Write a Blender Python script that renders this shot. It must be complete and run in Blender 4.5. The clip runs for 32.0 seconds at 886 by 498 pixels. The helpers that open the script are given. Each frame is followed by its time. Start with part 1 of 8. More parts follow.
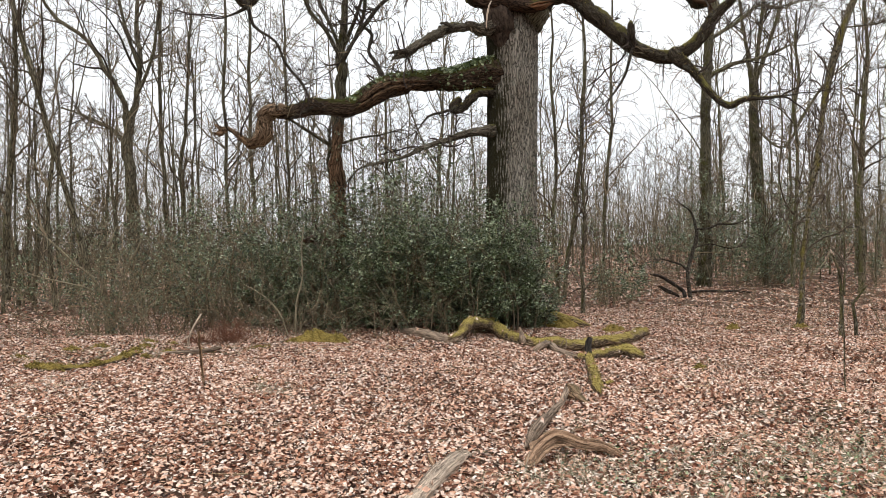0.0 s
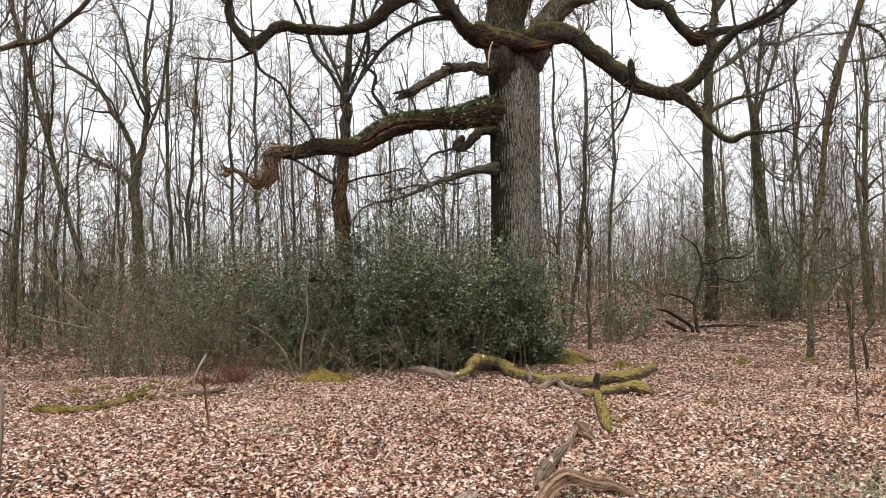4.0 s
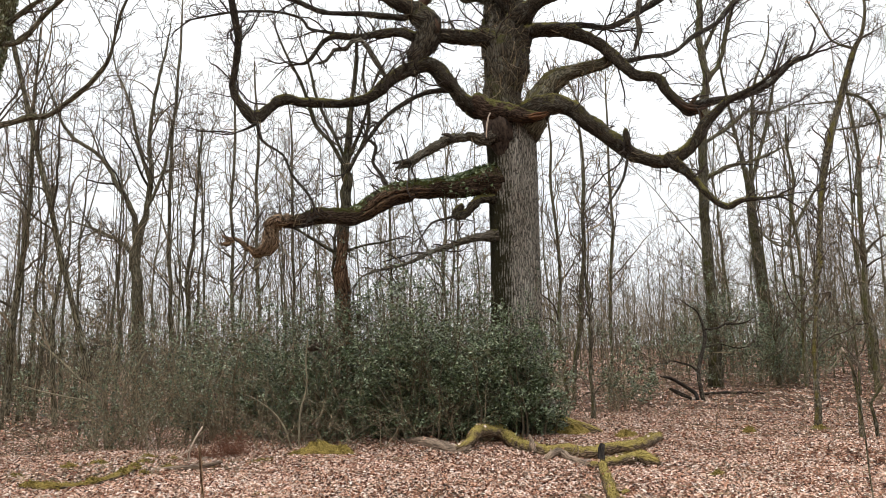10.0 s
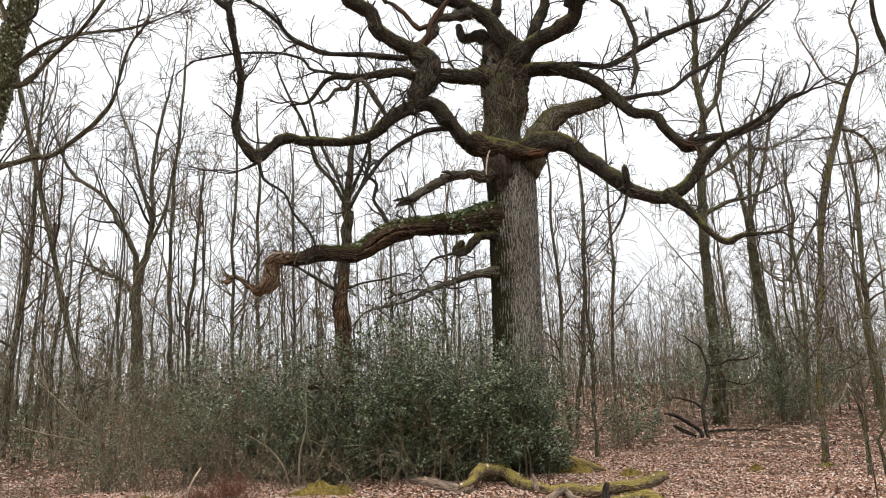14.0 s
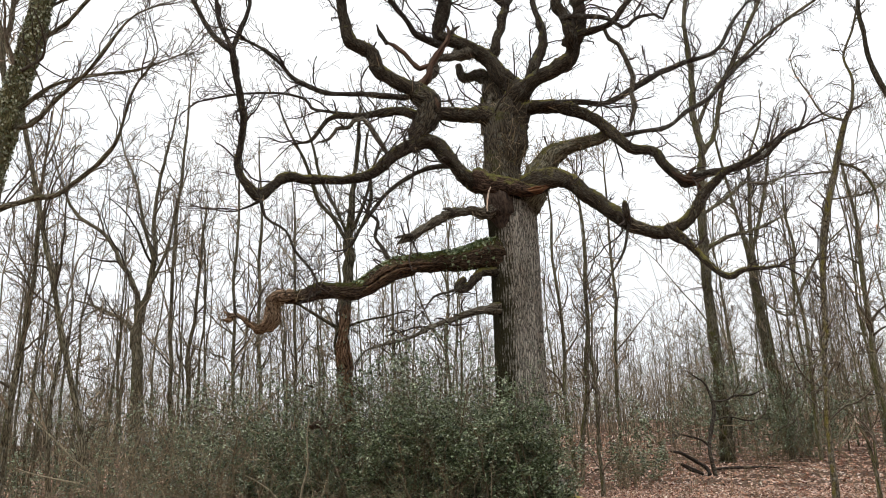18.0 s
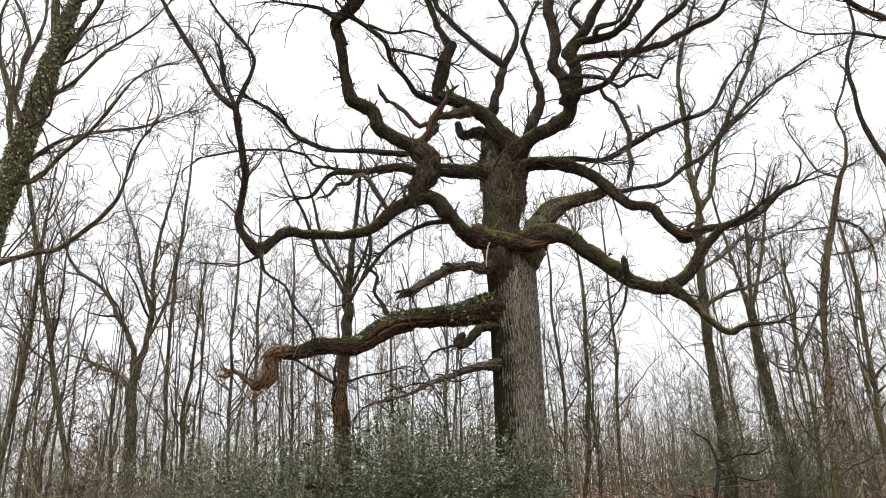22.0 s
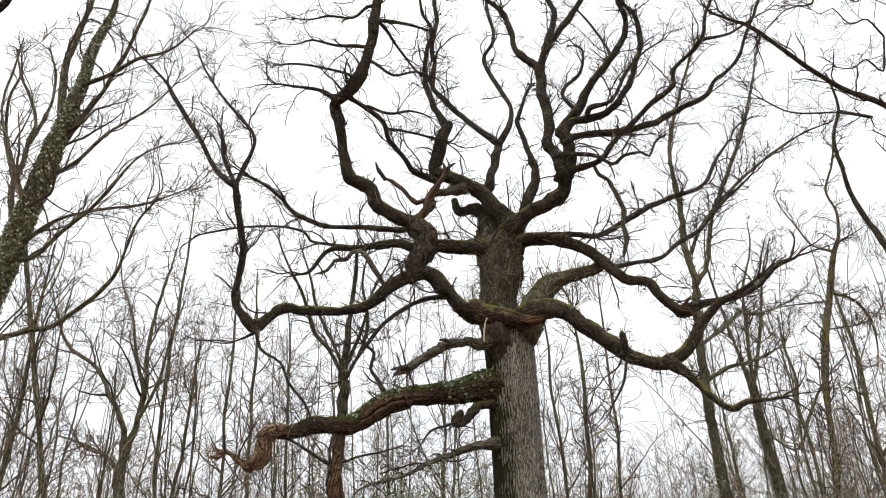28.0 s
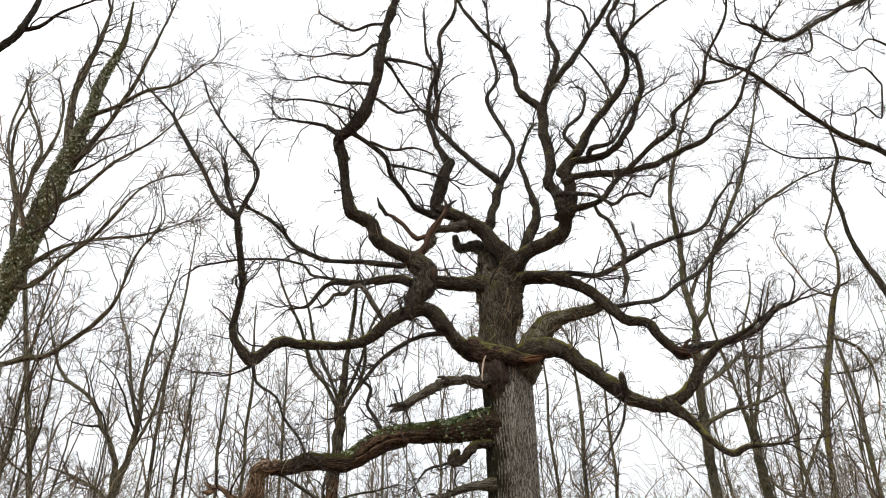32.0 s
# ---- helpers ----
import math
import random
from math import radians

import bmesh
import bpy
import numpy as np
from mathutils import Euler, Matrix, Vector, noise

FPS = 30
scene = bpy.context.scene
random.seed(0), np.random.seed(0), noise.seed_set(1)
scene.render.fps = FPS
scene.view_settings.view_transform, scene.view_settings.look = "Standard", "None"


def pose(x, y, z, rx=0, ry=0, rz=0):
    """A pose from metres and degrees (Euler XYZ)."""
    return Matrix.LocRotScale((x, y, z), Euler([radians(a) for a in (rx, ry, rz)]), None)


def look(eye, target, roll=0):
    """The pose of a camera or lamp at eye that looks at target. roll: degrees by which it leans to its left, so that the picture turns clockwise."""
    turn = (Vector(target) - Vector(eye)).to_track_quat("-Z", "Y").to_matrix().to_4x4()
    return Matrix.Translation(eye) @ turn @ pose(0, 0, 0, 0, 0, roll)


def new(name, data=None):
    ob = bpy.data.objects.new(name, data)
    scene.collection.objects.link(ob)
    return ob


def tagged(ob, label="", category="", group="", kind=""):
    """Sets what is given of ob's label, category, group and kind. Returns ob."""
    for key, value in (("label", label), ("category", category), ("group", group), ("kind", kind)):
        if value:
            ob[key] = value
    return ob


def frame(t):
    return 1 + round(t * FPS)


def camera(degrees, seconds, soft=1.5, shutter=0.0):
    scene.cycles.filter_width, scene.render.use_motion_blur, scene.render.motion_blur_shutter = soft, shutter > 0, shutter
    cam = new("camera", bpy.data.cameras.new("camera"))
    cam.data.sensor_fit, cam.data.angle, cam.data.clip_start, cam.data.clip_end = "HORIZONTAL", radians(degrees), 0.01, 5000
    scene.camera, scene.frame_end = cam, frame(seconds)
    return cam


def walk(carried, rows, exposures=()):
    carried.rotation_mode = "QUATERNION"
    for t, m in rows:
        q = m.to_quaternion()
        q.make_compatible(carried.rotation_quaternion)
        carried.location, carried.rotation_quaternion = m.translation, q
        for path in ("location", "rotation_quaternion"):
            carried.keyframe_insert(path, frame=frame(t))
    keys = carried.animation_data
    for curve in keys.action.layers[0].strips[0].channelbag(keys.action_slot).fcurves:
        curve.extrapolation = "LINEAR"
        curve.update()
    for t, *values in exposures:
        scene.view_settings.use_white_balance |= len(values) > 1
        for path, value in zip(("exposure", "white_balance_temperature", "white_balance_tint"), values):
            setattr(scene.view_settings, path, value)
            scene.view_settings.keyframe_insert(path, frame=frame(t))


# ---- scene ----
EYE = (0.0, 0.0, 1.6)
LENS = 64.65


def aim(yaw, pitch, roll):
    a, b = radians(yaw), radians(pitch)
    way = Vector((math.sin(a) * math.cos(b), math.cos(a) * math.cos(b), math.sin(b)))
    return look(EYE, Vector(EYE) + way * 10, roll)


# seconds, turn to the right, tilt up, lean to the left (degrees)
PATH = [
    (0, 0.00, 0.00, 0.00), (0.5, -0.05, 0.31, -0.04), (1, -0.10, 0.68, -0.25), (1.5, -0.18, 1.11, -0.40),
    (2, -0.27, 1.54, -0.47), (2.5, -0.33, 1.86, -0.53), (3, -0.39, 2.24, -0.56), (3.5, -0.43, 2.66, -0.65),
    (5.5, -0.32, 4.23, -0.74), (6, -0.24, 4.63, -0.70), (6.5, -0.18, 4.96, -0.74), (7, -0.11, 5.31, -0.82),
    (7.5, -0.11, 5.68, -0.84), (8, -0.14, 6.16, -0.90), (8.5, -0.16, 6.67, -0.99), (9, -0.24, 7.37, -0.99),
    (9.5, -0.31, 7.99, -1.00), (10, -0.31, 8.58, -1.11), (10.5, -0.32, 9.08, -1.08), (11, -0.33, 9.51, -1.14),
    (11.5, -0.37, 9.82, -1.18), (12, -0.43, 10.18, -1.22), (12.5, -0.44, 10.54, -1.26), (13, -0.40, 10.90, -1.33),
    (13.5, -0.34, 11.21, -1.36), (14, -0.30, 11.59, -1.43), (14.5, -0.27, 11.98, -1.49), (16.5, -0.37, 13.57, -1.71),
    (17, -0.38, 13.90, -1.78), (17.5, -0.36, 14.18, -1.83), (18, -0.34, 14.59, -1.84), (18.5, -0.29, 15.06, -1.69),
    (19, -0.24, 15.56, -1.72), (19.5, -0.21, 16.04, -1.68), (20, -0.20, 16.64, -1.70), (20.5, -0.19, 17.17, -1.70),
    (21, -0.19, 17.85, -1.77), (21.5, -0.17, 18.46, -1.80), (22, -0.13, 19.09, -1.81), (22.5, 0.00, 19.79, -1.99),
    (23, 0.08, 20.59, -2.10), (23.5, 0.09, 21.20, -2.04), (24, 0.11, 21.72, -2.14), (24.5, 0.11, 22.10, -2.18),
    (25, 0.12, 22.40, -2.25), (25.5, 0.15, 22.75, -2.28), (27.5, 0.29, 24.91, -2.25), (28, 0.36, 25.25, -2.22),
    (28.5, 0.41, 25.53, -2.18), (29, 0.45, 25.82, -2.17), (29.5, 0.51, 25.95, -2.22), (30, 0.57, 26.30, -1.79),
    (30.5, 0.56, 26.86, -1.37), (31, 0.56, 27.42, -1.23), (31.5, 0.52, 27.82, -1.09), (32, 0.45, 28.23, -1.08),
]
cam = camera(LENS, 32.0, soft=0.8)
walk(cam, [(t, aim(a, b, c)) for t, a, b, c in PATH], [(0, 0.28), (32, 0.28)])

# ---- world and light: a bright overcast sky ----
world = bpy.data.worlds.new("overcast")
scene.world = world
world.use_nodes = True
wn, wl = world.node_tree.nodes, world.node_tree.links
wn.clear()
sky = wn.new("ShaderNodeTexSky")
sky.sky_type, sky.sun_disc = "NISHITA", False
sky.sun_elevation, sky.sun_rotation = radians(50), radians(200)
dim = wn.new("ShaderNodeMix")
dim.data_type, dim.blend_type = "RGBA", "MULTIPLY"
dim.inputs[0].default_value = 1.0
dim.inputs[7].default_value = (0.10, 0.10, 0.10, 1)
cloud = wn.new("ShaderNodeTexNoise")
cloud.inputs["Scale"].default_value, cloud.inputs["Detail"].default_value = 2.2, 5
ramp = wn.new("ShaderNodeValToRGB")
ramp.color_ramp.elements[0].position, ramp.color_ramp.elements[1].position = 0.3, 0.7
ramp.color_ramp.elements[0].color = (0.93, 0.955, 1.0, 1)
ramp.color_ramp.elements[1].color = (1.04, 1.045, 1.05, 1)
both = wn.new("ShaderNodeMix")
both.data_type = "RGBA"
both.inputs[0].default_value = 0.9
# an overcast sky is brightest overhead
where = wn.new("ShaderNodeTexCoord")
axes = wn.new("ShaderNodeSeparateXYZ")
lift = wn.new("ShaderNodeFloatCurve")
curve = lift.mapping.curves[0]
lift.mapping.extend = "HORIZONTAL"
for at, v in ((0.35, 0.24), (0.74, 0.30)):
    curve.points.new(at, v)
curve.points[0].location, curve.points[-1].location = (0.0, 0.22), (1.0, 0.90)
lift.mapping.update()
gain = wn.new("ShaderNodeMath")
gain.operation = "MULTIPLY"
gain.inputs[1].default_value = 4.2
wl.new(where.outputs["Generated"], axes.inputs[0])
wl.new(axes.outputs[2], lift.inputs["Value"])
wl.new(lift.outputs[0], gain.inputs[0])
back = wn.new("ShaderNodeBackground")
wl.new(gain.outputs[0], back.inputs["Strength"])
wout = wn.new("ShaderNodeOutputWorld")
wl.new(sky.outputs[0], dim.inputs[6])
wl.new(dim.outputs[2], both.inputs[6])
wl.new(cloud.outputs["Fac"], ramp.inputs[0])
wl.new(ramp.outputs[0], both.inputs[7])
wl.new(both.outputs[2], back.inputs[0])
wl.new(back.outputs[0], wout.inputs[0])
sun = new("sun", bpy.data.lights.new("sun", "SUN"))
sun.data.energy, sun.data.angle, sun.data.color = 0.8, radians(25), (1.0, 0.97, 0.93)
sun.matrix_world = look((-6, -14, 20), (0, 0, 0))


# ---- materials ----
def shader(name):
    m = bpy.data.materials.new(name)
    m.use_nodes = True
    n, l = m.node_tree.nodes, m.node_tree.links
    return m, n, l, n["Principled BSDF"]


def texture(n, l, kind, scale, stretch=(1, 1, 1), grain=False, **more):
    """A texture in the object's space, or along the grain of a stem."""
    co, mp = n.new("ShaderNodeAttribute" if grain else "ShaderNodeTexCoord"), n.new("ShaderNodeMapping")
    if grain:
        co.attribute_name = "grain"
    mp.inputs["Scale"].default_value = stretch
    tx = n.new(kind)
    tx.inputs["Scale"].default_value = scale
    for k, v in more.items():
        tx.inputs[k].default_value = v
    l.new(co.outputs["Vector" if grain else "Object"], mp.inputs[0])
    l.new(mp.outputs[0], tx.inputs["Vector"])
    return tx


def ramp_of(n, l, source, stops):
    r = n.new("ShaderNodeValToRGB")
    e = r.color_ramp.elements
    while len(e) < len(stops):
        e.new(0.5)
    for el, (at, col) in zip(e, stops):
        el.position, el.color = at, (*col, 1)
    l.new(source, r.inputs[0])
    return r


def mixed(n, l, fac, a, b):
    m = n.new("ShaderNodeMix")
    m.data_type = "RGBA"
    l.new(fac, m.inputs[0])
    l.new(a, m.inputs[6])
    l.new(b, m.inputs[7])
    return m.outputs[2]


def bumped(n, l, bsdf, height, strength, dist):
    b = n.new("ShaderNodeBump")
    b.inputs["Strength"].default_value, b.inputs["Distance"].default_value = strength, dist
    l.new(height, b.inputs["Height"])
    l.new(b.outputs[0], bsdf.inputs["Normal"])


def bark(name, dark, light, moss=None, moss_from=0.55, scale=1.0, bump=0.6, stretch=(1, 1, 0.18), side=(0, 0, 1), grain=True):
    """Furrowed bark with lichen, along the stem; moss on the upper or given side where asked for."""
    m, n, l, b = shader(name)
    fine = texture(n, l, "ShaderNodeTexNoise", 38 * scale, stretch, grain, Detail=7, Roughness=0.68, Distortion=0.3)
    wide = texture(n, l, "ShaderNodeTexNoise", 2.3, (1, 1, 0.6), Detail=4)
    col = ramp_of(n, l, fine.outputs["Fac"], [(0.38, dark), (0.49, tuple(0.5 * c + 0.25 * d for c, d in zip(light, dark))), (0.62, light)]).outputs[0]
    patch = ramp_of(n, l, wide.outputs["Fac"], [(0.35, tuple(c * 0.75 for c in light)), (0.7, tuple(c * 0.6 for c in dark))]).outputs[0]
    half = texture(n, l, "ShaderNodeTexNoise", 6, (1, 1, 0.5), Detail=3)
    hm = n.new("ShaderNodeMath")
    hm.operation = "MULTIPLY"
    hm.inputs[1].default_value = 0.55
    l.new(half.outputs["Fac"], hm.inputs[0])
    col = mixed(n, l, hm.outputs[0], col, patch)
    if moss:
        g, sp = n.new("ShaderNodeNewGeometry"), n.new("ShaderNodeVectorMath")
        sp.operation = "DOT_PRODUCT"
        sp.inputs[1].default_value = side
        l.new(g.outputs["Normal"], sp.inputs[0])
        grow_ = texture(n, l, "ShaderNodeTexNoise", 3.1, Detail=6, Roughness=0.7)
        add = n.new("ShaderNodeMath")
        add.operation = "MULTIPLY_ADD"
        add.inputs[1].default_value = 0.36
        l.new(sp.outputs["Value"], add.inputs[0])
        l.new(grow_.outputs["Fac"], add.inputs[2])
        where = ramp_of(n, l, add.outputs[0], [(moss_from, (0, 0, 0)), (moss_from + 0.16, (1, 1, 1))]).outputs[0]
        tuft = texture(n, l, "ShaderNodeTexNoise", 60, Detail=3)
        green = ramp_of(n, l, tuft.outputs["Fac"], [(0.3, tuple(c * 0.45 for c in moss)), (0.7, moss)]).outputs[0]
        col = mixed(n, l, where, col, green)
    if not grain:
        # every twig has its own tone
        each, tone = n.new("ShaderNodeNewGeometry"), n.new("ShaderNodeMix")
        tone.data_type, tone.blend_type = "RGBA", "MULTIPLY"
        tone.inputs[0].default_value = 1
        l.new(col, tone.inputs[6])
        l.new(ramp_of(n, l, each.outputs["Random Per Island"], [(0.0, (0.4, 0.4, 0.4)), (0.7, (1.0, 0.98, 0.95)), (1.0, (2.0, 1.95, 1.85))]).outputs[0], tone.inputs[7])
        col = tone.outputs[2]
    l.new(col, b.inputs["Base Color"])
    b.inputs["Roughness"].default_value = 0.92
    b.inputs["Specular IOR Level"].default_value = 0.2
    bumped(n, l, b, fine.outputs["Fac"], bump, 0.03)
    return m


def furrowed(name, dark, light, moss, scale=31.0, stretch=0.075, side=(-0.95, 0.1, 0.3), moss_from=0.6, tint=(0.62, 0.58, 0.5), bump=0.08, lichen=0.0, twist=0.09):
    """Old bark: narrow plates parted by dark furrows, stains and pale lichen on the plates, moss on one side; the oak's
    is partly painted shade.
    """
    m, n, l, b = shader(name)
    co, mp = n.new("ShaderNodeAttribute"), n.new("ShaderNodeMapping")
    co.attribute_name = "grain"
    mp.inputs["Scale"].default_value = (1, 1, stretch)
    warp = texture(n, l, "ShaderNodeTexNoise", 6, (1, 1, 0.9), True, Detail=5)
    shift = n.new("ShaderNodeVectorMath")
    shift.operation = "MULTIPLY_ADD"
    shift.inputs[1].default_value = (twist, twist, 0.05)
    l.new(warp.outputs["Color"], shift.inputs[0])
    l.new(co.outputs["Vector"], mp.inputs[0])
    l.new(mp.outputs[0], shift.inputs[2])
    cell = n.new("ShaderNodeTexVoronoi")
    cell.feature = "DISTANCE_TO_EDGE"
    cell.inputs["Scale"].default_value = scale
    l.new(shift.outputs[0], cell.inputs["Vector"])
    grit = texture(n, l, "ShaderNodeTexNoise", 70, (1, 1, 0.35), True, Detail=6, Roughness=0.7)
    high = n.new("ShaderNodeMath")
    high.operation = "MULTIPLY_ADD"
    high.inputs[1].default_value = 0.34
    l.new(grit.outputs["Fac"], high.inputs[0])
    l.new(cell.outputs["Distance"], high.inputs[2])
    mid = tuple(0.5 * x + 0.3 * y for x, y in zip(light, dark))
    col = ramp_of(n, l, high.outputs[0], [(0.165, dark), (0.25, mid), (0.41, light)]).outputs[0]
    wide = texture(n, l, "ShaderNodeTexNoise", 1.7, (1, 1, 0.5), Detail=5)
    stain = ramp_of(n, l, wide.outputs["Fac"], [(0.3, tint), (0.7, (1.1, 1.08, 1.04))]).outputs[0]
    mul = n.new("ShaderNodeMix")
    mul.data_type, mul.blend_type = "RGBA", "MULTIPLY"
    mul.inputs[0].default_value = 1
    l.new(col, mul.inputs[6])
    l.new(stain, mul.inputs[7])
    col = mul.outputs[2]
    if lichen:
        spots = texture(n, l, "ShaderNodeTexNoise", 9, (1, 1, 0.8), True, Detail=6, Roughness=0.75)
        pale = n.new("ShaderNodeRGB")
        pale.outputs[0].default_value = (0.46, 0.46, 0.38, 1)
        where = ramp_of(n, l, spots.outputs["Fac"], [(0.55, (0, 0, 0)), (0.68, (lichen, lichen, lichen))]).outputs[0]
        col = mixed(n, l, where, col, pale.outputs[0])
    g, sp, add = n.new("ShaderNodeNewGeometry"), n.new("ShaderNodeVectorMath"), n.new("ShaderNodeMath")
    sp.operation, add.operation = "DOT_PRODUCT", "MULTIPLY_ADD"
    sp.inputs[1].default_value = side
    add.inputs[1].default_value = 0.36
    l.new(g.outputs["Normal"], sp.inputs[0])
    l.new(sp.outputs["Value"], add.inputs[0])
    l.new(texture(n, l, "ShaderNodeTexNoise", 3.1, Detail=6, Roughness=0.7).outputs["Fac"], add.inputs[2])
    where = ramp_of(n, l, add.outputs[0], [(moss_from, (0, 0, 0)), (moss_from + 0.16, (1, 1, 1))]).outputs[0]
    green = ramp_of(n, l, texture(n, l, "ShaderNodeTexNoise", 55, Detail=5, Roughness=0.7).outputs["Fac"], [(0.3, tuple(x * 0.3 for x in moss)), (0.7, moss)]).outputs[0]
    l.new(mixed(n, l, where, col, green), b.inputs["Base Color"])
    b.inputs["Roughness"].default_value = 0.93
    b.inputs["Specular IOR Level"].default_value = 0.15
    bumped(n, l, b, high.outputs[0], 1.0, bump)
    return m


def leafy(name, stops, rough=0.6, spec=0.3):
    """Leaves, each island of its own tint; some ramps hold painted glints and shade."""
    m, n, l, b = shader(name)
    g = n.new("ShaderNodeNewGeometry")
    col = ramp_of(n, l, g.outputs["Random Per Island"], stops).outputs[0]
    vein = texture(n, l, "ShaderNodeTexNoise", 45, Detail=3)
    tone = ramp_of(n, l, vein.outputs["Fac"], [(0.3, (0.6, 0.6, 0.6)), (0.7, (1, 1, 1))]).outputs[0]
    mul = n.new("ShaderNodeMix")
    mul.data_type, mul.blend_type = "RGBA", "MULTIPLY"
    mul.inputs[0].default_value = 1
    l.new(col, mul.inputs[6])
    l.new(tone, mul.inputs[7])
    l.new(mul.outputs[2], b.inputs["Base Color"])
    b.inputs["Roughness"].default_value = rough
    b.inputs["Specular IOR Level"].default_value = spec
    return m


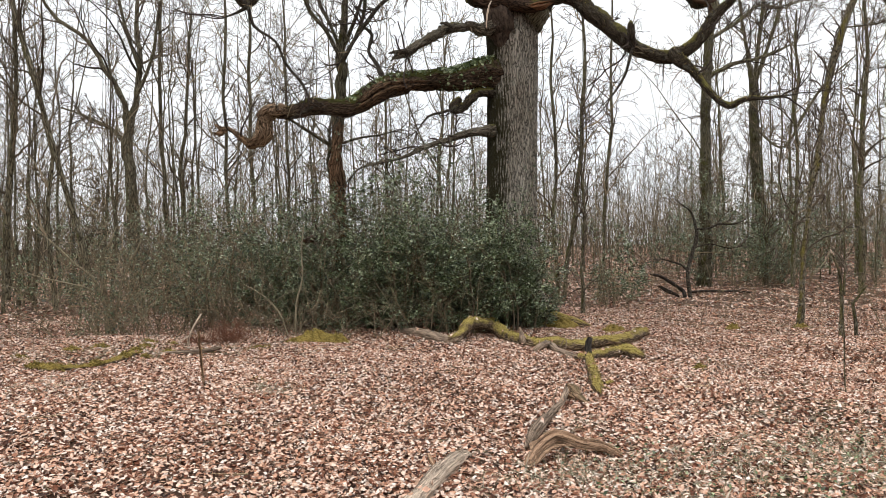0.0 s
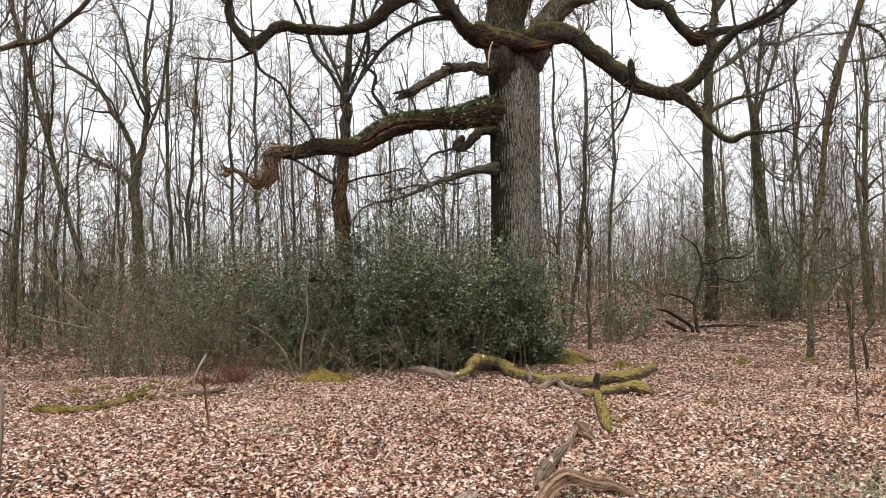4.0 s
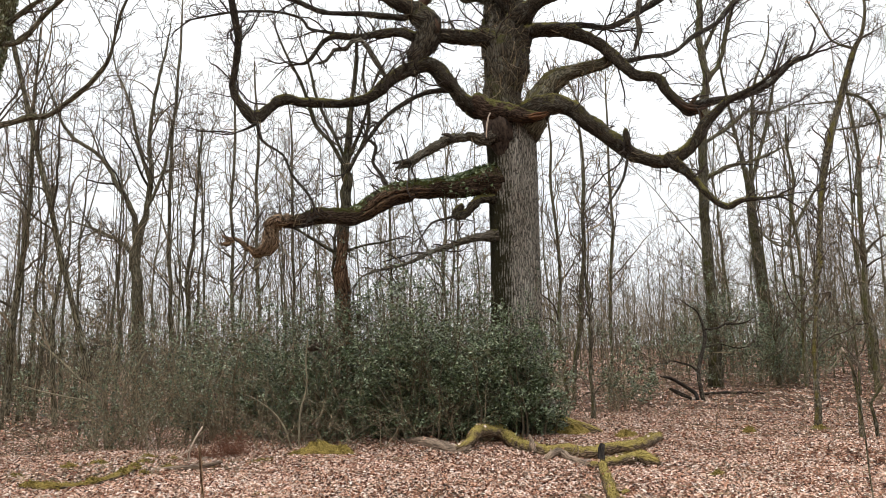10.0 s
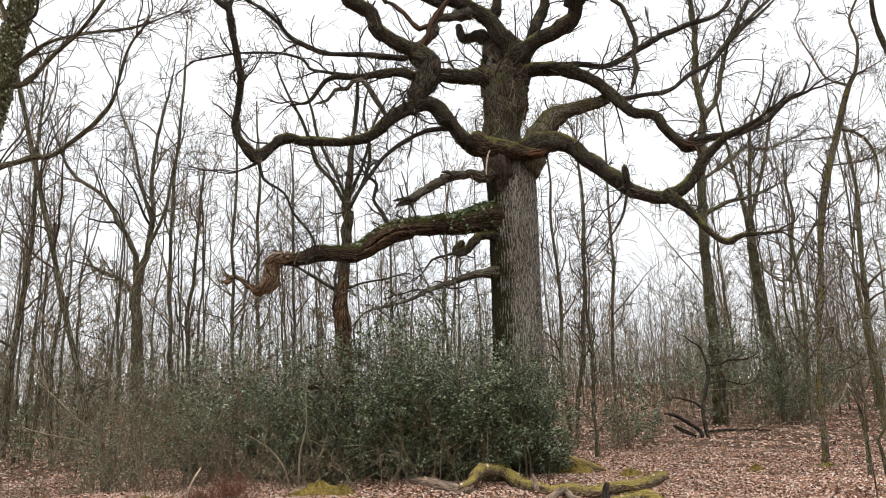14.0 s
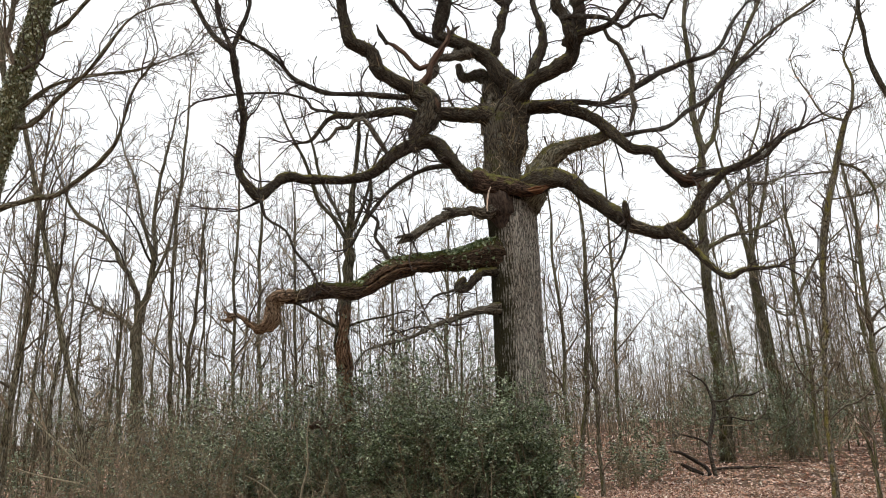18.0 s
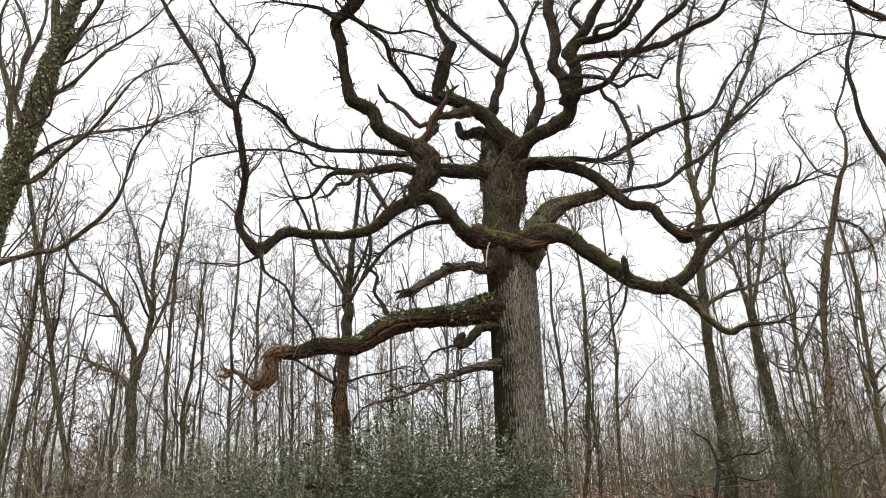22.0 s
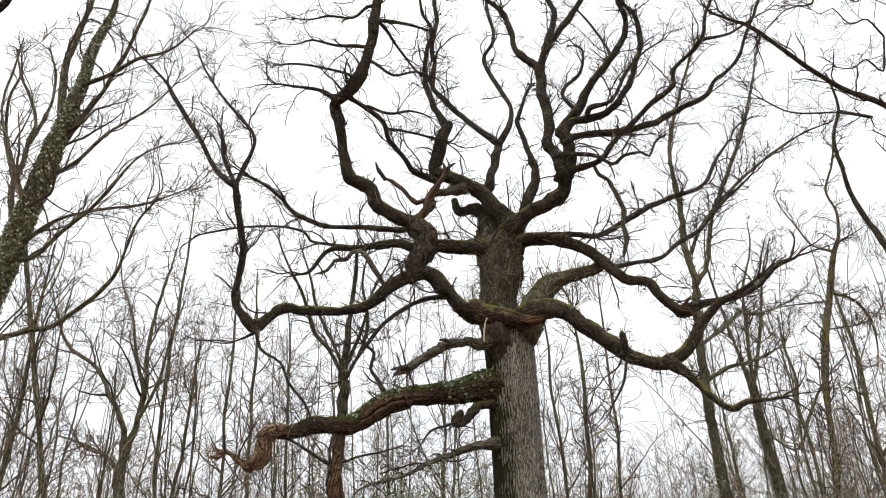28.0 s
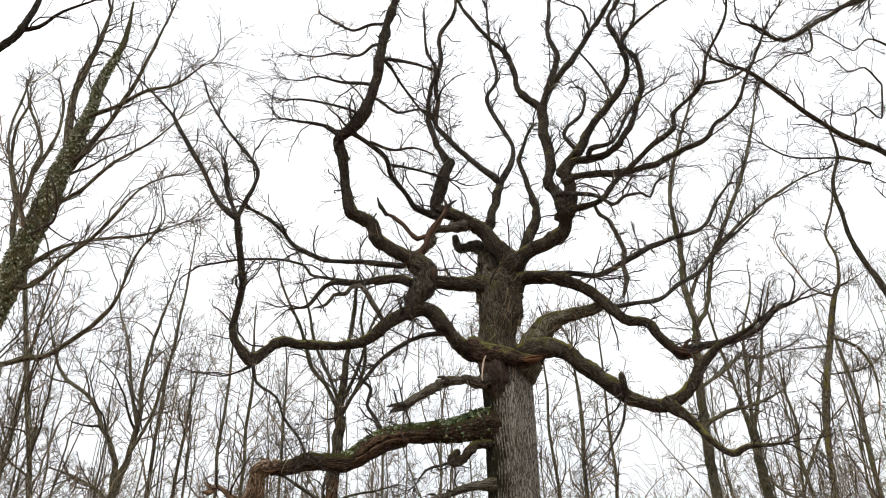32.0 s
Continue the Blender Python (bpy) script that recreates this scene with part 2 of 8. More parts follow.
M = {
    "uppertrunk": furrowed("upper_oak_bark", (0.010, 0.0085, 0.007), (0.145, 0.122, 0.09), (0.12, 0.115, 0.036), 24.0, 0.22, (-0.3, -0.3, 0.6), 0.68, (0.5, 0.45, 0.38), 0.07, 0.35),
    # left flank of the bole: dark moss with shade painted into it
    "oak": furrowed("oak_bark_shaded_flank", (0.036, 0.031, 0.026), (0.49, 0.455, 0.40), (0.055, 0.048, 0.022), 25.0, 0.085, (-1.35, 0.35, 0.0), 0.55, (0.66, 0.62, 0.56), 0.1, 0.4, 0.13),
    "palecane": bark("pale_cane_bark", (0.10, 0.085, 0.055), (0.40, 0.345, 0.235), None, 0, 1.0, 0.1, grain=False),
    "lichened": furrowed("lichened_bark", (0.011, 0.009, 0.0075), (0.15, 0.128, 0.09), (0.22, 0.19, 0.055), 30.0, 0.3, (-0.4, -0.5, 0.3), 0.76, (0.5, 0.44, 0.36), 0.06, 0.5),
    "yellowmoss": furrowed("yellow_mossed_bark", (0.018, 0.014, 0.011), (0.28, 0.245, 0.18), (0.27, 0.225, 0.06), 28.0, 0.3, (-0.5, -0.6, -0.2), 0.72, (0.5, 0.44, 0.36), 0.06, 0.4),
    "mossleaf": leafy("moss_fronds", [(0.0, (0.13, 0.10, 0.03)), (0.6, (0.35, 0.27, 0.075)), (1.0, (0.54, 0.43, 0.15))], 0.9, 0.08),
    "ledge": furrowed("mossy_ledge_bark", (0.009, 0.0065, 0.005), (0.12, 0.08, 0.058), (0.2, 0.19, 0.05), 24.0, 0.2, (0, 0, 1), 0.6, (0.5, 0.42, 0.34), 0.06),
    "darkwood": bark("dark_dead_wood", (0.008, 0.0065, 0.0055), (0.06, 0.047, 0.038), None, 0, 0.7, 1.0, (1, 1, 0.15)),
    "ivybark": furrowed("ivy_stem_bark", (0.03, 0.028, 0.015), (0.27, 0.25, 0.14), (0.2, 0.19, 0.06), 30.0, 0.2, (0, 0, 1), 0.7, (0.6, 0.57, 0.45), 0.06, 0.5),
    "greywood": bark("weathered_dead_wood", (0.026, 0.016, 0.011), (0.50, 0.37, 0.265), None, 0, 1.6, 1.0, (1, 1, 0.05)),
    "fork": furrowed("fork_bark", (0.02, 0.017, 0.012), (0.27, 0.245, 0.175), (0.17, 0.155, 0.04), 26.0, 0.15, (0, 0, 1), 0.6, (0.55, 0.5, 0.42), 0.07, 0.45),
    "rotten": bark("rotten_burr", (0.010, 0.0075, 0.006), (0.115, 0.08, 0.058), None, 0, 0.4, 1.0, (1, 1, 0.6)),
    "greybark": furrowed("flaking_grey_bark", (0.012, 0.010, 0.008), (0.24, 0.21, 0.165), (0.12, 0.11, 0.03), 34.0, 0.12, (0, 0, 1), 0.74, (0.5, 0.45, 0.38), 0.06, 0.3),
    "deadorange": bark("torn_orange_wood", (0.02, 0.009, 0.005), (0.34, 0.16, 0.075), None, 0, 0.7, 1.0, (1, 1, 0.1)),
    "deadred": bark("torn_red_wood", (0.012, 0.007, 0.005), (0.155, 0.092, 0.06), None, 0, 0.7, 1.0, (1, 1, 0.1)),
    # bark colour lowered so the limbs stand backlit, dark below their moss
    "limb": furrowed("backlit_limb_bark", (0.009, 0.0075, 0.006), (0.10, 0.082, 0.06), (0.235, 0.21, 0.055), 34.0, 0.25, (0, 0, 1), 0.64, (0.5, 0.44, 0.36), 0.05, 0.22),
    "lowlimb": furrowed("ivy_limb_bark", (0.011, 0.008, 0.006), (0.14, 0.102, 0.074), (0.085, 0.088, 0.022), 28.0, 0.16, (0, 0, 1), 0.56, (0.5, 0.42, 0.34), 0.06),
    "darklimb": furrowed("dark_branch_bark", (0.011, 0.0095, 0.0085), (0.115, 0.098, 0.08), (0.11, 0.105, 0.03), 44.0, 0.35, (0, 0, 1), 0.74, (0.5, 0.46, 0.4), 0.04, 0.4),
    "deadbrown": furrowed("brown_dead_wood", (0.012, 0.008, 0.006), (0.21, 0.135, 0.085), (0.1, 0.09, 0.03), 28.0, 0.08, (0, 0, 1), 0.74, (0.5, 0.42, 0.34), 0.06),
    "dead": furrowed("bare_dead_wood", (0.022, 0.012, 0.008), (0.46, 0.325, 0.215), (0.2, 0.15, 0.08), 30.0, 0.07, (0, 0, 1), 0.8, (0.5, 0.4, 0.3), 0.06),
    "deadtrunk": furrowed("peeling_bark", (0.018, 0.011, 0.008), (0.38, 0.24, 0.155), (0.12, 0.1, 0.04), 26.0, 0.1, (0, 0, 1), 0.8, (0.45, 0.38, 0.3), 0.06),
    "mossy": furrowed("mossy_bark", (0.015, 0.013, 0.01), (0.175, 0.155, 0.108), (0.10, 0.093, 0.03), 22.0, 0.12, (-0.5, -0.5, 0.3), 0.69, (0.5, 0.47, 0.38), 0.06, 0.3, 0.14),
    "wood": furrowed("wood_bark", (0.024, 0.021, 0.015), (0.245, 0.218, 0.152), (0.15, 0.145, 0.052), 26.0, 0.14, (-0.6, -0.2, 0.3), 0.64, (0.55, 0.49, 0.4), 0.06, 0.35),
    "log": furrowed("mossy_log", (0.03, 0.022, 0.015), (0.27, 0.2, 0.135), (0.50, 0.39, 0.115), 30.0, 0.15, (0.0, -0.1, 1.0), 0.63, (0.55, 0.48, 0.4), 0.05, 0.0, 0.12),
    "rottenlog": furrowed("rotten_log_bark", (0.012, 0.009, 0.007), (0.20, 0.155, 0.105), (0.45, 0.33, 0.09), 26.0, 0.15, (0.0, -0.1, 1.0), 0.6, (0.5, 0.43, 0.35), 0.06, 0.2, 0.12),
    "bleached": bark("bleached_wood", (0.07, 0.045, 0.03), (0.96, 0.76, 0.58), None, 0, 2.0, 1.0, (1, 1, 0.035)),
    "brownwood": bark("split_brown_wood", (0.022, 0.011, 0.007), (0.70, 0.445, 0.28), None, 0, 2.0, 1.0, (1, 1, 0.035)),
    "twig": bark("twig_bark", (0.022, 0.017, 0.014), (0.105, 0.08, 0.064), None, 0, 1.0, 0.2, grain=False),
    # near_twig lightened a little for haze; distance haze is painted into farwood
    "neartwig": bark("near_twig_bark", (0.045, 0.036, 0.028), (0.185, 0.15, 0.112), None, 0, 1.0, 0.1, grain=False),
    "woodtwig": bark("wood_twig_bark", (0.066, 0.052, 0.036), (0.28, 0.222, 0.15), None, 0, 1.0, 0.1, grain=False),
    "farwood": bark("hazed_far_wood_bark", (0.115, 0.095, 0.067), (0.33, 0.275, 0.195), None, 0, 0.4, 0.1, grain=False),
    "scrub": bark("scrub_bark", (0.080, 0.061, 0.038), (0.385, 0.30, 0.195), None, 0, 1.0, 0.1, grain=False),
    "moss": bark("moss_cushion", (0.12, 0.085, 0.022), (0.50, 0.375, 0.105), None, 0, 1.2, 1.0, (1, 1, 1), grain=False),
    # the palest holly tints are sky glints painted as leaf colour
    "holly": leafy("glinting_holly_leaf", [(0.0, (0.011, 0.022, 0.008)), (0.36, (0.066, 0.099, 0.035)), (0.64, (0.18, 0.225, 0.098)), (0.87, (0.31, 0.375, 0.21)), (1.0, (0.55, 0.61, 0.43))], 0.31, 0.52),
    "ivy": leafy("ivy_leaf", [(0.0, (0.028, 0.05, 0.015)), (0.6, (0.12, 0.175, 0.055)), (1.0, (0.50, 0.55, 0.33))], 0.36, 0.5),
    # ivy of the leaning trunk: bright specks of gloss put into the tint
    "glintivy": leafy("glinting_ivy_leaf", [(0.0, (0.06, 0.075, 0.025)), (0.5, (0.2, 0.22, 0.09)), (1.0, (0.75, 0.75, 0.55))], 0.34, 0.5),
    # the near-black litter tints stand in for shadow between curled leaves
    "litter": leafy("oak_leaf_litter", [(0.0, (0.022, 0.008, 0.005)), (0.21, (0.23, 0.082, 0.042)), (0.42, (0.63, 0.34, 0.215)), (0.68, (0.83, 0.575, 0.43)), (1.0, (0.93, 0.815, 0.71))], 0.6, 0.22),
    "bracken": leafy("dead_bracken", [(0.0, (0.10, 0.045, 0.028)), (1.0, (0.33, 0.16, 0.10))], 0.8, 0.1),
    "grass": leafy("dry_grass", [(0.0, (0.19, 0.17, 0.085)), (0.5, (0.34, 0.31, 0.2)), (1.0, (0.62, 0.6, 0.47))], 0.7, 0.2),
}


def soil():
    m, n, l, b = shader("leaf_mould")
    a = texture(n, l, "ShaderNodeTexVoronoi", 13, Randomness=1.0)
    c = texture(n, l, "ShaderNodeTexNoise", 0.35, Detail=5)
    d = texture(n, l, "ShaderNodeTexNoise", 30, Detail=6)
    leaf = ramp_of(n, l, a.outputs["Color"], [(0.0, (0.026, 0.013, 0.008)), (0.45, (0.10, 0.056, 0.037)), (1.0, (0.30, 0.19, 0.13))]).outputs[0]
    dark = ramp_of(n, l, d.outputs["Fac"], [(0.3, (0.02, 0.012, 0.008)), (0.7, (0.10, 0.06, 0.04))]).outputs[0]
    fac = ramp_of(n, l, c.outputs["Fac"], [(0.3, (0.25, 0.25, 0.25)), (0.7, (0.75, 0.75, 0.75))]).outputs[0]
    l.new(mixed(n, l, fac, leaf, dark), b.inputs["Base Color"])
    b.inputs["Roughness"].default_value = 0.95
    b.inputs["Specular IOR Level"].default_value = 0.1
    bumped(n, l, b, a.outputs["Distance"], 0.8, 0.03)
    return m


M["soil"] = soil()


# ---- mesh tools ----
def mesh_of(name, V, F, mat, smooth=True, grain=None):
    me = bpy.data.meshes.new(name)
    V, F = np.asarray(V, np.float32).reshape(-1, 3), np.asarray(F, np.int32)
    me.vertices.add(len(V))
    me.vertices.foreach_set("co", V.ravel())
    me.loops.add(F.size)
    me.loops.foreach_set("vertex_index", F.ravel())
    me.polygons.add(len(F))
    me.polygons.foreach_set("loop_start", np.arange(len(F), dtype=np.int32) * F.shape[1])
    me.polygons.foreach_set("use_smooth", np.full(len(F), smooth))
    me.update(calc_edges=True)
    if grain is not None:
        me.attributes.new("grain", "FLOAT_VECTOR", "POINT").data.foreach_set("vector", np.asarray(grain, np.float32).ravel())
    me.materials.append(M[mat])
    return me


def unit(v):
    return v / np.maximum(np.linalg.norm(v, axis=-1, keepdims=True), 1e-9)


def tubes(P, R, sides, lumps=None):
    """Sweeps for many paths at once: P (paths, points, 3), R (paths, points). Gives vertices and quads."""
    m, n = P.shape[:2]
    T = unit(np.gradient(P, axis=1))
    mean = np.abs(T.mean(1))
    ref = np.eye(3)[np.argmin(mean, axis=1)]
    U = np.empty_like(P)
    U[:, 0] = unit(np.cross(T[:, 0], ref))
    for k in range(1, n):
        u = U[:, k - 1]
        U[:, k] = unit(u - T[:, k] * (u * T[:, k]).sum(-1, keepdims=True))
    W = np.cross(T, U)
    a = np.linspace(0, 2 * np.pi, sides, endpoint=False)
    ring = U[:, :, None] * np.cos(a)[:, None] + W[:, :, None] * np.sin(a)[:, None]
    rad = R[:, :, None, None] if lumps is None else R[:, :, None, None] * lumps[..., None]
    V = P[:, :, None] + ring * rad
    i = np.arange(m * n * sides).reshape(m, n, sides)
    j = np.roll(i, -1, axis=2)
    F = np.stack([i[:, :-1], j[:, :-1], j[:, 1:], i[:, 1:]], -1)
    return V.reshape(-1, 3), F.reshape(-1, 4)


def grain_of(P, R, sides):
    """Each vertex of such sweeps as if its stem stood straight."""
    m, n = P.shape[:2]
    run = np.concatenate([np.zeros((m, 1)), np.cumsum(np.linalg.norm(np.diff(P, axis=1), axis=-1), axis=1)], 1)
    run = run + np.arange(m)[:, None] * 3.7 + P[:, :1, 0] * 5
    a = np.linspace(0, 2 * np.pi, sides, endpoint=False)
    G = np.empty((m, n, sides, 3))
    wide = np.maximum(R, R.mean(1, keepdims=True))[:, :, None]
    G[..., 0], G[..., 1], G[..., 2] = np.cos(a) * wide, np.sin(a) * wide, run[:, :, None]
    return G.reshape(-1, 3)


def joined(*pieces):
    V, F, at = [], [], 0
    for v, f in pieces:
        V.append(v)
        F.append(f + at)
        at += len(v)
    return np.concatenate(V), np.concatenate(F)


def part(name, me, parent, label="", kind=""):
    ob = new(name, me)
    if kind:
        ob["kind"] = kind
    ob.parent = parent
    if label:
        ob["label"] = label
    return ob


def seat(ob, x, y):
    """Holds a thing by its foot on the ground, with its parts where they are."""
    ob.location = on_ground(x, y)
    for child in ob.children:
        child.matrix_parent_inverse = Matrix.Translation(-Vector(ob.location))


def each_stem(ob, name, P, R, sides, mat):
    """Every stem a part of its own."""
    for k in range(len(P)):
        part(name, mesh_of(name, *tubes(P[k:k + 1], R[k:k + 1], sides), mat), ob)


def thing(name, label, category, group="", kind="", me=None, at=(0, 0, 0)):
    ob = new(name, me)
    ob.location = at
    return tagged(ob, label, category, group, kind)


def smooth_path(pts, step):
    """Catmull-Rom through rows of x, y, z, r, at about even steps."""
    p = np.array(pts, float)
    q = np.vstack([2 * p[0] - p[1], p, 2 * p[-1] - p[-2]])
    out = []
    for i in range(1, len(q) - 2):
        k = max(2, int(np.linalg.norm(q[i + 1, :3] - q[i, :3]) / step))
        t = np.linspace(0, 1, k, endpoint=False)[:, None]
        a, b, c, d = q[i - 1], q[i], q[i + 1], q[i + 2]
        out.append(0.5 * (2 * b + (c - a) * t + (2 * a - 5 * b + 4 * c - d) * t ** 2 + (3 * b - a - 3 * c + d) * t ** 3))
    out.append(p[-1:])
    out = np.vstack(out)
    out[:, 3] = np.maximum(out[:, 3], 0.003)
    return out


def grow(rng, P, R, count, s0, s1, lo, hi, angle, up, wander, n, rr, rmin=0.002, tip=0.3, base=None, bend=0.0):
    """Side shoots for every path in P: where along it, how long against it (or metres, if base), how they turn, rise and bend."""
    m, N = P.shape[:2]
    s = rng.uniform(s0, s1, (m, count)) * (N - 1.001)
    i = s.astype(int)
    f = (s - i)[..., None]
    row = np.arange(m)[:, None]
    A, B = P[row, i], P[row, i + 1]
    start, tan = A + (B - A) * f, unit(B - A)
    r0 = (R[row, i] + (R[row, i + 1] - R[row, i]) * f[..., 0]) * rr
    L = np.full((m, 1), base) if base else np.linalg.norm(np.diff(P, axis=1), axis=-1).sum(1)[:, None]
    length = L * rng.uniform(lo, hi, (m, count)) * (1.1 - 0.5 * s / N)
    side = unit(np.cross(tan, rng.normal(size=(m, count, 3))))
    a = np.radians(rng.uniform(angle * 0.7, angle * 1.3, (m, count)))[..., None]
    d = unit(np.cos(a) * tan + np.sin(a) * side + np.array([0, 0, up]))
    start, d = start.reshape(-1, 3), d.reshape(-1, 3)
    step = (length.reshape(-1) / (n - 1))[:, None]
    Q = np.empty((m * count, n, 3))
    Q[:, 0] = start
    sway = rng.normal(size=d.shape) * bend
    for k in range(1, n):
        Q[:, k] = Q[:, k - 1] + d * step
        d = unit(d + rng.normal(size=d.shape) * wander + sway + np.array([0, 0, up * 0.25]))
    rad = np.maximum(r0.reshape(-1, 1) * np.linspace(1, tip, n)[None], rmin)
    return Q, rad


def leaves_at(rng, C, size, N=None, flat=0.0, curl=0.25, narrow=0.5):
    """A folded leaf of two quads at each place in C. flat: how far they lie level."""
    k = len(C)
    s = size * rng.uniform(0.7, 1.3, k)[:, None]
    nrm = rng.normal(size=(k, 3)) * (1 - flat) + np.array([0, 0, 1.0]) * flat * 2 + (0 if N is None else N)
    nrm = unit(nrm)
    x = unit(np.cross(nrm, rng.normal(size=(k, 3))))
    y = np.cross(nrm, x)
    fold = nrm * s * rng.uniform(0, curl, k)[:, None]
    w = narrow * s
    tipc = nrm * s * rng.uniform(-curl, curl, k)[:, None]
    v = np.stack([C - x * s, C - x * s * 0.1 + y * w + fold, C + x * s + tipc, C - x * s * 0.1 - y * w + fold, C + fold * -0.3], 1)
    i = (np.arange(k) * 5)[:, None]
    F = np.concatenate([i + np.array([[0, 4, 1, 1]])[:, :3], i + np.array([[4, 2, 1]]), i + np.array([[0, 3, 4]]), i + np.array([[4, 3, 2]])])
    return v.reshape(-1, 3), F


def lobed_leaves(rng, C, size, flat, n=8):
    """Curled leaves with a wavy lobed outline, each a fan of facets."""
    k = len(C)
    s = size * rng.uniform(0.6, 1.4, k)[:, None]
    nrm = unit(rng.normal(size=(k, 3)) * (1 - flat) + np.array([0, 0, 2.0 * flat]))
    x = unit(np.cross(nrm, rng.normal(size=(k, 3))))
    y = np.cross(nrm, x)
    a = np.arange(n) / n * 2 * np.pi
    w = rng.uniform(0.42, 0.68, (k, 1))
    lobe = 1 + 0.16 * np.where(np.arange(n) % 2 == 0, 1, -1) * rng.uniform(0.2, 1.2, (k, n))
    u, v = np.cos(a) * lobe, np.sin(a) * w * lobe
    curl, cup = rng.uniform(-0.5, 0.5, (k, 1)), rng.uniform(-0.2, 0.9, (k, 1))
    h = curl * u ** 2 + cup * v ** 2 + rng.normal(0, 0.07, (k, n))
    ring = C[:, None] + s[:, None] * (u[..., None] * x[:, None] + v[..., None] * y[:, None] + h[..., None] * nrm[:, None])
    V = np.concatenate([C[:, None], ring], 1)
    i = (np.arange(k) * (n + 1))[:, None]
    F = np.concatenate([i + np.array([[0, 1 + j, 1 + (j + 1) % n]]) for j in range(n)])
    return V.reshape(-1, 3), F


def flat_leaves(rng, C, size, flat, narrow=0.55):
    """Cheaper leaves for farther off: a diamond creased along its rib."""
    k = len(C)
    s = size * rng.uniform(0.65, 1.35, k)[:, None]
    nrm = unit(rng.normal(size=(k, 3)) * (1 - flat) + np.array([0, 0, 2.0 * flat]))
    x = unit(np.cross(nrm, rng.normal(size=(k, 3))))
    y = np.cross(nrm, x)
    up = nrm * s * rng.uniform(0, 0.5, k)[:, None]
    v = np.stack([C - x * s, C + y * s * narrow + up, C + x * s, C - y * s * narrow + up], 1)
    i = (np.arange(k) * 4)[:, None]
    return v.reshape(-1, 3), np.concatenate([i + np.array([[0, 2, 1]]), i + np.array([[0, 3, 2]])])


def height(x, y):
    """The lie of the land."""
    x, y = np.asarray(x, float), np.asarray(y, float)
    d = np.hypot(x, y)
    near = 0.05 * np.sin(x * 0.9 + 1.3) * np.sin(y * 0.7) + 0.03 * np.sin(x * 2.3 + y * 1.7)
    far = np.clip((d - 22) / 60, 0, 1.6) * (0.5 + 0.9 * np.clip(x / 30, -0.7, 1.2))
    dip = -0.25 * np.clip((-x - 2) / 6, 0, 1) * np.clip((y - 11.5) / 3, 0, 1)
    return near * np.clip((d - 2) / 3, 0, 1) + far + dip


def on_ground(x, y, sink=0.0):
    return (x, y, float(height(x, y)) - sink)


# ---- ground ----
def ground_sheet():
    r = np.concatenate([np.linspace(0.0, 30, 70), np.geomspace(30.6, 1500, 40)])
    a = np.linspace(0, 2 * np.pi, 181)[:-1]
    X, Y = r[:, None] * np.sin(a), r[:, None] * np.cos(a)
    Z = height(X, Y)
    V = np.stack([X, Y, Z], -1)
    i = np.arange(len(r) * 180).reshape(len(r), 180)
    j = np.roll(i, -1, axis=1)
    F = np.stack([i[:-1], i[1:], j[1:], j[:-1]], -1).reshape(-1, 4)
    return mesh_of("ground", V, F, "soil")


thing("ground", "woodland floor of dark leaf mould under fallen leaves", "ground", kind="structure", me=ground_sheet())


def litter(rng, count, r0, r1, size, shape, lift=0.03, spread=0.72, centre=0.0):
    """Fallen oak leaves strewn between two distances, in drifts and thinner patches."""
    d = np.sqrt(rng.uniform(r0 ** 2, r1 ** 2, count))
    a = centre + rng.uniform(-spread, spread, count)
    x, y = d * np.sin(a), d * np.cos(a)
    drift = np.sin(x * 1.7 + 2 * np.sin(y * 0.9)) * np.sin(y * 1.3 + 1.5 * np.sin(x * 1.1))
    keep = rng.random(count) < 0.8 + 0.3 * drift
    x, y = x[keep], y[keep]
    C = np.stack([x, y, height(x, y) + rng.uniform(0.004, lift, len(x))], 1)
    return shape(rng, C, size, flat=0.58)


rng = np.random.default_rng(5)
thing("leaf_litter", "fallen pinkish brown oak leaves covering the woodland floor", "leaves", kind="stuff", me=mesh_of("leaf_litter", *joined(
    litter(rng, 86000, 3.2, 7.0, 0.0205, lambda *a, **b: lobed_leaves(*a, n=6, **b), 0.055), litter(rng, 110000, 7.0, 10.5, 0.0212, lambda *a, **b: lobed_leaves(*a, n=5, **b), 0.055), litter(rng, 135000, 10.5, 20, 0.0262, flat_leaves, 0.04), litter(rng, 75000, 10, 14.5, 0.0255, flat_leaves, 0.05), litter(rng, 45000, 13.5, 20, 0.031, flat_leaves, 0.04), litter(rng, 100000, 20, 46, 0.055, flat_leaves), litter(rng, 60000, 46, 120, 0.14, flat_leaves, 0.05), litter(rng, 13000, 0.1, 3.3, 0.024, flat_leaves, 0.04), litter(rng, 150000, 0.1, 16, 0.052, flat_leaves, 0.04, math.pi - 0.72, math.pi)), "litter", False))

# ---- trees with limbs ----
LIMB_PATHS = {}


